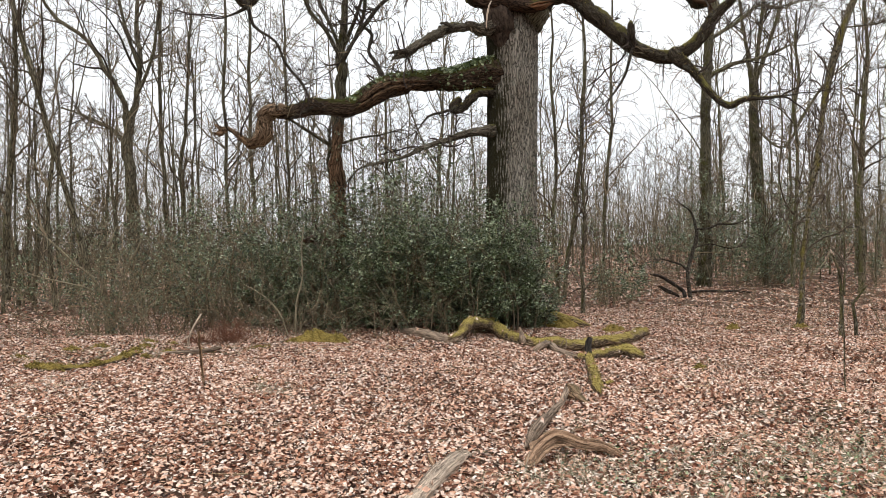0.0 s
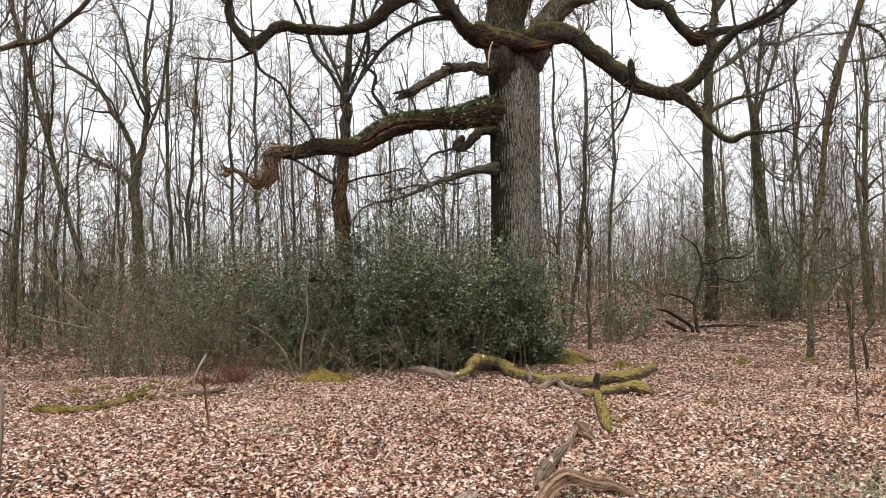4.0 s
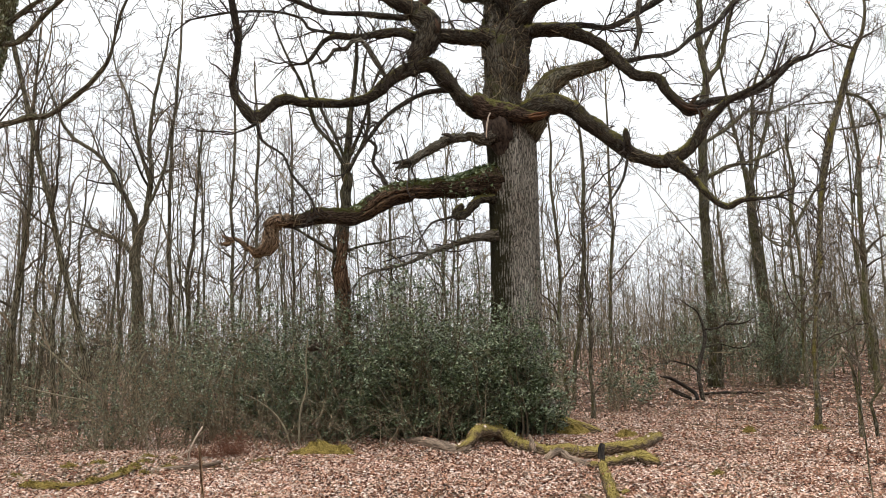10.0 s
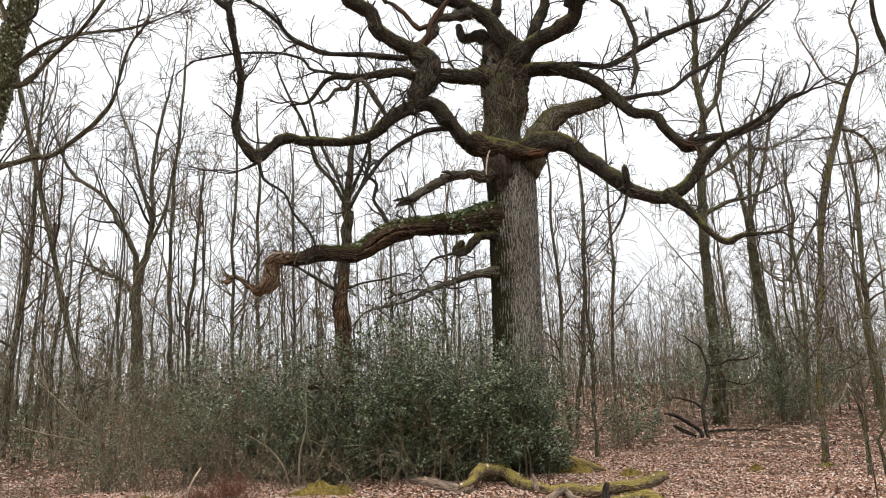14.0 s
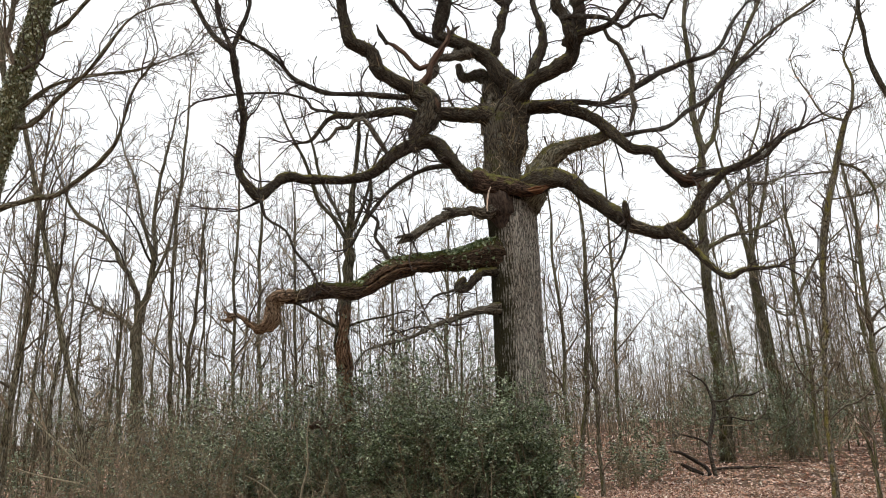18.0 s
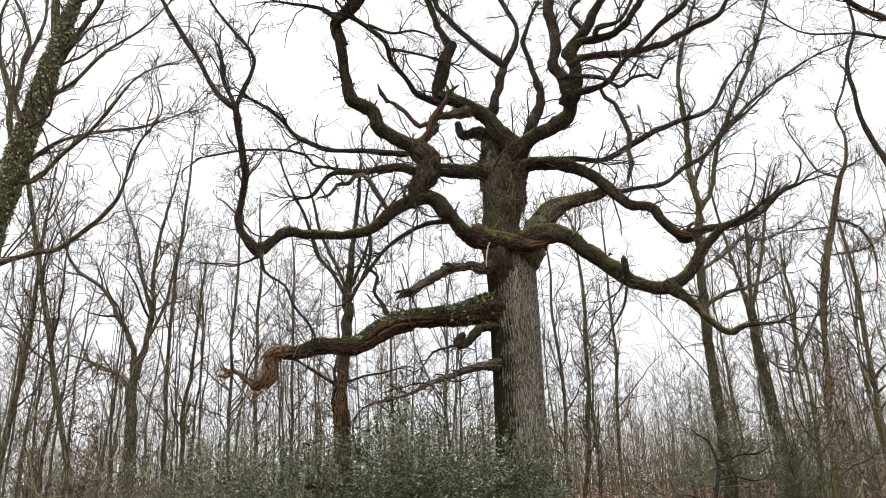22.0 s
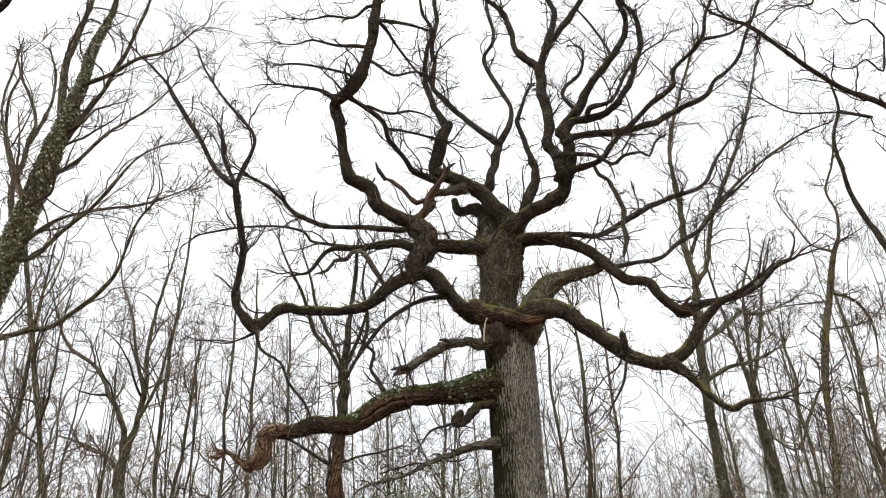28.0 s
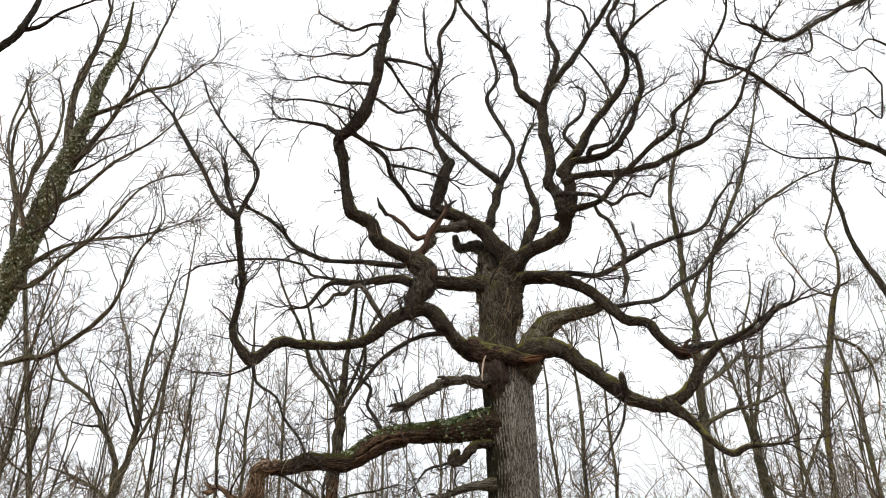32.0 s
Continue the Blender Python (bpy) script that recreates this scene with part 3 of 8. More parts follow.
def limb(tree, name, rows, bark_of="", label=""):
    """One stem or limb: a lumpy sweep through rows of x, y, z, radius, capped at both ends."""
    if name in ("limb", "broken_limb", "broken_stub", "burled_limb") and tree.name in LIMB_PATHS:
        # joined to the heart of the nearest stem
        at = np.array(rows[0][:3])
        near = np.vstack([q for _, q, _ in LIMB_PATHS[tree.name]])
        gap = np.linalg.norm(near[:, :3] - at, axis=1)
        k = int(gap.argmin())
        if 0.04 < gap[k] < 1.0:
            rows = [(*near[k, :3], min(rows[0][3], near[k, 3] * 0.9))] + list(rows)
    if name in ("trunk", "stem") and tree.name not in LIMB_PATHS and abs(rows[-1][2] - rows[0][2]) > 0.2:
        # rooted in the ground
        while len(rows) > 2 and rows[1][2] < height(rows[1][0], rows[1][1]) - 0.1:
            rows = rows[1:]
        x, y, z, r = rows[0]
        low = float(height(x, y)) - 0.08
        if z > low + 0.1:
            rows = [(x, y, low, r * 1.2)] + list(rows)
        elif z < low - 0.3:
            f = (low - z) / (rows[1][2] - z)
            rows = [(x + (rows[1][0] - x) * f, y + (rows[1][1] - y) * f, low, r)] + list(rows[1:])
    torn = "stub" in name or name == "broken_limb"
    if tree is oak and name in ("limb", "burled_limb"):
        rows = [(*r[:3], r[3] * 0.84) for r in rows]
    if tree is fallen_limb:
        rows = [(*r[:3], r[3] * 0.97) for r in rows]
    rad0 = max(r[3] for r in rows)
    p = smooth_path(rows, 0.06 if rad0 > 0.1 else 0.1 if rad0 > 0.05 else 0.14)
    n, sides = len(p), (36 if rad0 > 0.3 else 22 if rad0 > 0.15 else 14 if rad0 > 0.07 else 9)
    m, calm = max(3, n // 4), float(np.clip(0.15 / rad0, 0.4, 1))
    slow = lambda: np.interp(np.arange(n), np.linspace(0, n - 1, m), rng.normal(0, 1, m))
    p[1:-1, :3] += (np.stack([slow(), slow(), slow()], 1) * p[:, 3:] * (0.35 if torn else 0.2) * calm + rng.normal(0, 0.12 if torn else 0.03, (n, 3)) * p[:, 3:] * calm)[1:-1]
    p[:, 3] *= 1 + 0.08 * calm * slow()
    a = np.arange(sides) / sides * 2 * np.pi
    ph = rng.uniform(0, 6.28, 6)
    run = np.arange(n)[:, None] * 0.05
    lumps = 1 + 0.06 * np.sin(3 * a + ph[0] + run * 2.1) + 0.05 * np.sin(5 * a + ph[1] - run * 3.3) + 0.04 * np.sin(9 * a + ph[2] + run) + rng.normal(0, 0.15 if torn else 0.055, (n, sides))
    for _ in range(n // 3):
        at, turn = rng.uniform(0, n), rng.uniform(0, 6.28)
        lumps += calm * rng.uniform(0.08, 0.34) * np.exp(-((np.arange(n)[:, None] - at) / rng.uniform(0.8, 2)) ** 2) * np.exp((np.cos(a - turn) - 1) / 0.12)
    if name == "upper_trunk":
        lumps = 1 + 0.05 * np.sin(3 * a + ph[0]) + 0.06 * np.abs(np.sin(9 * a + ph[1] + 0.4 * np.sin(run * 2))) + rng.normal(0, 0.012, (n, sides))
    lumps /= lumps.mean()
    if tree.name in ("fallen_limb", "mossy_log", "thin_log"):
        lumps += 0.18 * np.abs(rng.normal(0, 0.6, (n, sides))) * np.clip(np.sin(run * 9 + ph[3]) + 0.6, 0, 1)
    P = np.vstack([p[:1, :3], p[:, :3], p[-1:, :3]])[None]
    P[0, 0] -= unit(p[1, :3] - p[0, :3]) * 0.004
    P[0, -1] += unit(p[-1, :3] - p[-2, :3]) * max(0.004, p[-1, 3] * 0.6)
    R = np.concatenate([[0.001], p[:, 3], [0.001]])[None]
    lumps = np.vstack([lumps[:1], lumps, lumps[-1:]])[None]
    V, F = tubes(P, R, sides, lumps)
    G = grain_of(P, R, sides)
    if rad0 > 0.05 and name not in ("trunk", "upper_trunk", "root", "shaft", "burr", "burl", "mossy_ledge") and "stub" not in name:
        # short broken spurs
        k = max(1, int(np.linalg.norm(np.diff(p[:, :3], axis=0), axis=1).sum() * 1.3))
        S = grow(rng, p[None, :, :3], p[None, :, 3], k, 0.08, 0.97, 0.4, 1.2, 60, 0.2, 0.3, 5, 0.2, 0.007, 0.5, base=0.3)
        V, F = joined((V, F), tubes(*S, 6, 1 + rng.normal(0, 0.12, (len(S[0]), 5, 6))))
        G = np.concatenate([G, grain_of(*S, 6)])
    kinds = BARKS[tree.name]
    mat = bark_of or (kinds[0] if name == "trunk" else kinds[1])
    if tree is oak:
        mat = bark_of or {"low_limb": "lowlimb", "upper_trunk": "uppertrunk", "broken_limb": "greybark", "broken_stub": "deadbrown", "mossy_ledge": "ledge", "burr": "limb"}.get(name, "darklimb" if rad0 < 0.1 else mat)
    ob = part(name, mesh_of(name, V, F, mat, grain=G), tree, label)
    LIMB_PATHS.setdefault(tree.name, []).append((ob, p, name))
    return ob


def fibrous(tree, name, rows, bark_of, count):
    """Split dead wood: strands lying side by side along one curve, ending raggedly."""
    p = smooth_path(rows, 0.035)
    T = unit(np.gradient(p[:, :3], axis=0))
    U = unit(np.cross(T, np.array([0.1, 0.2, 1.0])))
    W = np.cross(U, T)
    sides = 9
    for k in range(count):
        a, r = 2 * np.pi * k / count + rng.uniform(-0.3, 0.3), rng.uniform(0.5, 0.85) if k else 0.0
        lo, hi = int(rng.uniform(0, 0.14) * len(p)), int(rng.uniform(0.8, 1.0) * len(p))
        q = p[lo:hi]
        n = len(q)
        turn = a + np.linspace(0, rng.uniform(-0.8, 0.8), n)
        off = (U[lo:hi] * np.cos(turn)[:, None] + W[lo:hi] * np.sin(turn)[:, None]) * q[:, 3:] * r
        P = (q[:, :3] + off + rng.normal(0, 0.005, (n, 3)))[None]
        R = (q[:, 3] * rng.uniform(0.2, 0.42) * math.sqrt(9 / max(count, 9)) * (1 + 0.15 * np.sin(np.arange(n) * 0.5 + a)) * np.minimum(1, np.minimum(np.arange(n) + 0.2, (n - np.arange(n)) * 0.6) / 5))[None]
        lumps = (1 + 0.22 * np.sin(3 * np.arange(sides) * 2 * np.pi / sides + k) + rng.normal(0, 0.18, (n, sides)))[None]
        V, F = tubes(P, np.maximum(R, 0.001), sides, lumps)
        V[:, 2] = np.maximum(V[:, 2], height(V[:, 0], V[:, 1]) - 0.02)
        part(name, mesh_of(name, V, F, bark_of, grain=grain_of(P, R, sides)), tree)


def slab(tree, name, rows, bark_of, thick, face, label=""):
    """A torn plank of wood swept along a curve, ridged along its grain, its ends ragged."""
    p = smooth_path(rows, 0.025)
    n, m = len(p), 15
    T = unit(np.gradient(p[:, :3], axis=0))
    U = unit(np.cross(T, np.array(face, float)))
    W = np.cross(U, T)
    s = np.linspace(-1, 1, m)
    ridge, slow = rng.normal(0, 0.75, m), lambda k: np.interp(np.arange(n), np.linspace(0, n - 1, k), rng.normal(0, 1, k))
    wide = p[:, 3][:, None] * np.where(s < 0, 1 + 0.2 * slow(12)[:, None], 1 + 0.2 * slow(12)[:, None]) * s
    ends = np.minimum(1, np.minimum(np.arange(n), np.arange(n)[::-1]) / 3.0)[:, None]
    bow = 1 - s ** 2
    top = thick * (0.3 + ridge * (0.7 + 0.3 * slow(6)[:, None]) + 1.1 * bow + rng.normal(0, 0.2, (n, m))) * ends
    low = -thick * (0.2 + 0.5 * bow) * ends
    tear = rng.normal(0, 0.03, m) * (1 - ends)
    body = p[:, None, :3] + U[:, None] * wide[..., None] + T[:, None] * tear[..., None]
    ring = np.concatenate([body + W[:, None] * top[..., None], (body + W[:, None] * low[..., None])[:, ::-1]], 1)
    i = np.arange(n * 2 * m).reshape(n, 2 * m)
    j = np.roll(i, -1, axis=1)
    F = np.stack([i[:-1], i[1:], j[1:], j[:-1]], -1).reshape(-1, 4)
    run = np.arange(n)[:, None] * 0.025 + np.zeros(2 * m)
    across = np.concatenate([wide, wide[:, ::-1]], 1)
    grain = np.stack([across, np.concatenate([top, low[:, ::-1]], 1), run], -1).reshape(-1, 3)
    return part(name, mesh_of(name, ring.reshape(-1, 3), F, bark_of, grain=grain), tree, label)


def spiky(ob, p, dens, reach, mat, up=0.1):
    """Short crooked dead twiglets standing out all along one limb."""
    k = int(np.linalg.norm(np.diff(p[:, :3], axis=0), axis=1).sum() * dens)
    if k < 1:
        return
    a = grow(rng, p[None, :, :3], np.full((1, len(p)), 0.02), k, 0.02, 1.0, 0.3, 1.2, 65, up, 0.35, 6, 0.5, 0.004, 0.5, base=reach)
    b = grow(rng, *a, 2, 0.2, 0.95, 0.3, 0.8, 50, 0.05, 0.3, 4, 0.6, 0.0042)
    part("twig_fringe", mesh_of("twig_fringe", *joined(tubes(np.vstack([a[0]]), np.clip(a[1], 0.005, 0.009), 4), tubes(*b, 3)), mat), ob, kind="stuff")


def twigs_on(ob, p, dens, reach, mat, up=0.2, thick=1.0, angle=42, fine=2):
    """Fine bending side twigs of three orders along one limb."""
    L = np.linalg.norm(np.diff(p[:, :3], axis=0), axis=1).sum()
    k = int(L * dens)
    if k < 1:
        return
    P, R = p[None, :, :3], np.minimum(p[None, :, 3], 0.06)
    a = grow(rng, P, R, k, 0.1, 1.0, 0.15, 1.0, angle, up, 0.19, 11, 0.45, 0.004, 0.4, base=reach, bend=0.12)
    a = (a[0], np.clip(a[1], 0.006 * thick, 0.016 * thick))
    b = grow(rng, *a, 4, 0.15, 1.0, 0.25, 0.7, angle * 1.05, 0.06, 0.25, 7, 0.6, 0.0048 * thick, bend=0.08)
    c = grow(rng, *b, fine, 0.15, 1.0, 0.3, 0.7, 45, 0.03, 0.25, 5, 0.6, 0.004 * thick, bend=0.12)
    if p[-1, 3] < 0.05 and "broken" not in ob.name:
        e = grow(rng, P, np.maximum(R, 0.014), 3, 0.93, 1.0, 0.7, 1.2, 24, up * 0.5, 0.18, 11, 0.85, 0.005 * thick, 0.3, base=reach, bend=0.08)
        f = grow(rng, *e, 5, 0.15, 1.0, 0.25, 0.6, 40, 0.05, 0.22, 6, 0.6, 0.0048 * thick, bend=0.06)
        h = grow(rng, *f, 2, 0.2, 1.0, 0.3, 0.7, 45, 0.03, 0.25, 4, 0.6, 0.004 * thick)
        a = (np.vstack([a[0], e[0]]), np.vstack([a[1], e[1]]))
        rest = [tubes(*f, 3), tubes(*h, 3)]
    else:
        rest = []
    each_stem(ob, "twig", *a, 4, mat)
    part("twig_spray", mesh_of("twig_spray", *joined(tubes(*b, 3), tubes(*c, 3), *rest), mat), ob, kind="stuff")


def bare_crown(g, T, R, n1, n2, n3, low, spread, span, thick=1.0):
    """The boughs, branches and twigs of a bare tree, rising and bending, on one or more stems."""
    A = grow(g, T, R, n1, low, 1.0, 0.35, 1.25, spread, 0.2, 0.15, 12, 0.5, 0.011 * thick, 0.25, base=span, bend=0.05)
    A = (A[0], np.minimum(A[1], 0.05))
    B = grow(g, *A, n2, 0.15, 1.0, 0.25, 0.62, 44, 0.1, 0.2, 8, 0.6, 0.0085 * thick, 0.4, bend=0.06)
    bits = [tubes(*A, 5), tubes(*B, 3)]
    if n3:
        C = grow(g, *B, n3, 0.2, 1.0, 0.25, 0.65, 48, 0.05, 0.22, 5, 0.65, 0.0062 * thick, 0.5, bend=0.06)
        bits.append(tubes(*C, 3))
    return joined(*bits)


def empty_thing(name, label, category, at, group=""):
    ob = thing(name, label, category, group)
    ob.empty_display_size = 0.3
    return ob


def slim_tree(rows):
    """A slim bare tree of the wood along its own stem."""
    ob = thing("forest_tree", "slim dark bare tree with a straight mossy stem", "tree", "trees of the wood")
    p = smooth_path(rows, 0.4)
    p[0, 2] -= 0.15
    k = len(p)
    for axis in (0, 1):
        p[:, axis] += np.interp(np.arange(k), np.linspace(0, k - 1, k // 3 + 2), rng.normal(0, 0.09, k // 3 + 2)) * np.linspace(0.3, 1, k)
    p[:, 3] *= 1 + rng.normal(0, 0.06, k)
    P, R = p[None, :, :3], p[None, :, 3]
    part("trunk", mesh_of("trunk", *tubes(P, R, 12, 1 + rng.normal(0, 0.05, (1, len(p), 12))), "wood", grain=grain_of(P, R, 12)), ob)
    high = float(p[-1, 2] - p[0, 2])
    crown = bare_crown(rng, P, R, 19, 5, 3, 0.2, 46, float(np.clip(high * 0.22, 1.0, 3.0)))
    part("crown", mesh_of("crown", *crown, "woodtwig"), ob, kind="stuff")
    seat(ob, p[0, 0], p[0, 1])


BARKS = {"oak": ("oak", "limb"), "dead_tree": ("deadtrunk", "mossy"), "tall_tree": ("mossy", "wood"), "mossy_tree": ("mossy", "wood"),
         "leaning_tree": ("yellowmoss", "wood"), "forked_tree": ("wood", "wood"), "ivy_tree": ("ivybark", "wood"), "reaching_tree": ("lichened", "lichened"),
         "dark_tree": ("limb", "limb"), "side_tree": ("wood", "wood"), "fallen_limb": ("log", "log"),
         "weathered_log": ("bleached", "bleached"), "wood_curl": ("brownwood", "brownwood"), "pale_log": ("bleached", "bleached"), "mossy_log": ("log", "log"), "thin_log": ("log", "log"),
         "bare_stick": ("dead", "dead"), "fallen_twig": ("bleached", "bleached"), "broken_branch": ("darkwood", "darkwood"), "dark_log": ("darkwood", "darkwood"), "dead_sapling": ("darklimb", "darklimb"),
         "thin_sapling": ("wood", "wood"), "bent_sapling": ("mossy", "wood"), "broken_sapling": ("yellowmoss", "yellowmoss"), "pale_shrub": ("palecane", "palecane"), "cane_shrub": ("palecane", "palecane"), "young_tree": ("wood", "wood"), "stake": ("dead", "dead"), "fence_post": ("bleached", "bleached"), "pale_stick": ("bleached", "bleached")}
oak = empty_thing("oak", "old bare oak with thick grey trunk and contorted mossy limbs", "tree", (0, 0, 0))
dead_tree = empty_thing("dead_tree", "slim bare tree with brown peeling bark behind a low limb", "tree", (0, 0, 0))
tall_tree = empty_thing("tall_tree", "tall bare tree with a dark mossy foot beside an evergreen shrub", "tree", (0, 0, 0))
mossy_tree = empty_thing("mossy_tree", "bare tree with a green mossy trunk forking high up", "tree", (0, 0, 0))
leaning_tree = empty_thing("leaning_tree", "slender crooked leaning tree with dark flaky mossy bark", "tree", (0, 0, 0))
forked_tree = empty_thing("forked_tree", "bare forest tree whose trunk forks low into spreading limbs", "tree", (0, 0, 0))
ivy_tree = empty_thing("ivy_tree", "tall leaning tree with its trunk clad in small ivy leaves", "tree", (0, 0, 0))
reaching_tree = empty_thing("reaching_tree", "bare tree reaching long mossy limbs in over the clearing", "tree", (0, 0, 0))
dark_tree = empty_thing("dark_tree", "bare tree with a dark limb reaching over the clearing", "tree", (0, 0, 0))
side_tree = empty_thing("side_tree", "slender grey bare tree forking high behind an ivied trunk", "tree", (0, 0, 0))
fallen_limb = empty_thing("fallen_limb", "fallen forked oak limb thick with yellow-green moss lying on leaves", "fallen branch", (0, 0, 0))
weathered_log = empty_thing("weathered_log", "bleached splintered dead log half buried in fallen leaves", "log", (0, 0, 0))
wood_curl = empty_thing("wood_curl", "curved piece of split red-brown dead wood on leaves", "dead wood", (0, 0, 0))
pale_log = empty_thing("pale_log", "grey barkless rotting log with a broken brown end", "log", (0, 0, 0))
mossy_log = empty_thing("mossy_log", "low rotten log covered in yellow-green moss", "log", (0, 0, 0))
thin_log = empty_thing("thin_log", "thin grey barkless pole lying among fallen leaves", "log", (0, 0, 0))
bare_stick = empty_thing("bare_stick", "short bare brown stick lying on leaves", "stick", (0, 0, 0))
fallen_twig = empty_thing("fallen_twig", "pale thin fallen twig lying on leaves", "stick", (0, 0, 0))
broken_branch = empty_thing("broken_branch", "dark broken branch propped above the leaf litter", "fallen branch", (0, 0, 0))
dark_log = empty_thing("dark_log", "dark fallen pole beside a tall tree", "log", (0, 0, 0))
dead_sapling = empty_thing("dead_sapling", "small crooked dead sapling with horizontal twigs", "sapling", (0, 0, 0))
thin_sapling = empty_thing("thin_sapling", "very thin bare sapling rising from fallen leaves", "sapling", (0, 0, 0))
bent_sapling = empty_thing("bent_sapling", "short bent sapling with a dark mossy stem", "sapling", (0, 0, 0))
young_tree = empty_thing("young_tree", "slim young bare tree with fine twigs", "sapling", (0, 0, 0))
broken_sapling = empty_thing("broken_sapling", "snapped mossy sapling with a bare pale top", "sapling", (0, 0, 0))
pale_shrub = empty_thing("pale_shrub", "bare shrub of long pale arching stems at the wood's edge", "shrub", (0, 0, 0))
cane_shrub = empty_thing("cane_shrub", "few thin pale canes standing before the holly", "shrub", (0, 0, 0))
pale_stick = empty_thing("pale_stick", "pale crooked dead stick standing among dead fronds", "stick", (0, 0, 0))
stake = empty_thing("stake", "thin upright stick standing in fallen leaves", "stick", (0, 0, 0))
fence_post = empty_thing("fence_post", "weathered round wooden post at the clearing's edge", "post", (0, 0, 0))

limb(oak, "limb", [(1.83, 15.00, 8.81, 0.216), (2.42, 14.92, 8.82, 0.183), (2.93, 14.85, 8.69, 0.162), (3.42, 14.77, 8.41, 0.148), (3.76, 14.71, 8.08, 0.147), (4.19, 14.62, 7.60, 0.132), (4.66, 14.55, 7.45, 0.132), (4.80, 14.51, 7.19, 0.118), (4.95, 14.48, 6.97, 0.111), (5.20, 14.43, 6.70, 0.130), (5.37, 14.40, 6.63, 0.091)])
limb(oak, "limb", [(5.13, 14.40, 6.72, 0.104), (5.50, 14.35, 6.79, 0.098), (6.35, 14.23, 6.92, 0.086), (6.85, 14.16, 7.10, 0.087), (7.26, 14.08, 7.49, 0.082), (7.52, 14.04, 7.62, 0.055), (7.79, 14.00, 7.69, 0.028)])
limb(oak, "limb", [(2.33, 14.70, 8.76, 0.087), (3.23, 14.92, 8.89, 0.082), (3.79, 15.05, 8.90, 0.076), (4.58, 15.24, 9.35, 0.079), (5.57, 15.49, 9.99, 0.075), (6.24, 15.64, 10.29, 0.069), (6.93, 15.80, 10.65, 0.063), (7.54, 16.02, 11.57, 0.049), (8.13, 16.20, 12.29, 0.034)])
limb(oak, "limb", [(3.93, 14.70, 7.93, 0.073), (4.57, 14.84, 8.08, 0.068), (5.15, 14.97, 8.22, 0.062), (5.66, 15.10, 8.62, 0.064), (6.32, 15.27, 9.05, 0.059), (7.10, 15.48, 9.84, 0.053), (7.69, 15.64, 10.39, 0.039), (8.31, 15.80, 10.96, 0.024)])
limb(oak, "limb", [(1.75, 14.80, 6.42, 0.443), (2.05, 14.84, 6.96, 0.360), (2.32, 14.88, 7.44, 0.313), (2.65, 14.91, 7.72, 0.237), (2.85, 14.92, 7.79, 0.185), (3.54, 14.97, 8.00, 0.148), (3.90, 15.00, 8.17, 0.109)], "fork")
limb(oak, "limb", [(1.96, 14.70, 6.78, 0.330), (2.34, 14.61, 6.93, 0.267), (2.70, 14.54, 6.82, 0.215), (3.13, 14.42, 6.43, 0.188), (3.54, 14.30, 5.99, 0.186), (3.95, 14.19, 5.66, 0.173), (4.37, 14.09, 5.49, 0.160), (4.70, 14.02, 5.50, 0.161), (5.06, 13.92, 5.75, 0.137), (5.33, 13.81, 6.13, 0.125), (5.52, 13.74, 6.35, 0.100), (5.83, 13.64, 6.61, 0.076), (6.29, 13.52, 6.82, 0.051), (6.66, 13.40, 7.11, 0.026)])
limb(oak, "limb", [(4.61, 13.90, 5.47, 0.135), (4.89, 13.71, 5.10, 0.091), (5.09, 13.52, 4.70, 0.078), (5.27, 13.38, 4.44, 0.071), (5.47, 13.27, 4.30, 0.077), (5.66, 13.16, 4.39, 0.059), (6.02, 12.97, 4.40, 0.041), (6.31, 12.80, 4.41, 0.018)])
limb(oak, "limb", [(3.77, 14.00, 5.56, 0.036), (3.64, 13.96, 5.10, 0.030), (3.44, 13.92, 4.75, 0.024), (3.30, 13.90, 4.58, 0.012)])
limb(oak, "broken_stub", [(3.76, 14.00, 5.80, 0.055), (3.76, 14.00, 5.89, 0.073), (3.76, 14.00, 6.00, 0.073), (3.76, 14.00, 6.11, 0.049), (3.76, 14.00, 6.17, 0.018)], "limb")
limb(oak, "limb", [(2.27, 14.80, 6.72, 0.045), (1.99, 14.75, 6.72, 0.127), (1.64, 14.68, 6.75, 0.202), (1.20, 14.59, 6.77, 0.251), (0.76, 14.50, 6.83, 0.231), (0.40, 14.42, 7.03, 0.193), (0.10, 14.32, 7.38, 0.199), (-0.26, 14.21, 7.69, 0.194), (-0.76, 14.11, 7.60, 0.167), (-1.12, 14.02, 7.31, 0.153), (-1.60, 13.89, 6.89, 0.133), (-2.17, 13.76, 6.74, 0.120), (-2.86, 13.61, 6.73, 0.108), (-3.23, 13.53, 6.79, 0.126), (-3.51, 13.45, 6.55, 0.119), (-3.73, 13.38, 6.33, 0.148), (-3.99, 13.30, 6.52, 0.101), (-4.18, 13.21, 6.86, 0.084), (-4.10, 13.10, 7.31, 0.078), (-4.02, 12.96, 7.87, 0.078), (-4.11, 12.77, 8.57, 0.079), (-4.22, 12.60, 9.21, 0.074)])
limb(oak, "limb", [(-4.22, 12.60, 9.17, 0.068), (-4.66, 12.57, 9.62, 0.057), (-5.08, 12.53, 10.38, 0.059), (-5.71, 12.48, 11.40, 0.054), (-6.01, 12.45, 11.92, 0.035), (-6.79, 12.40, 12.77, 0.022)])
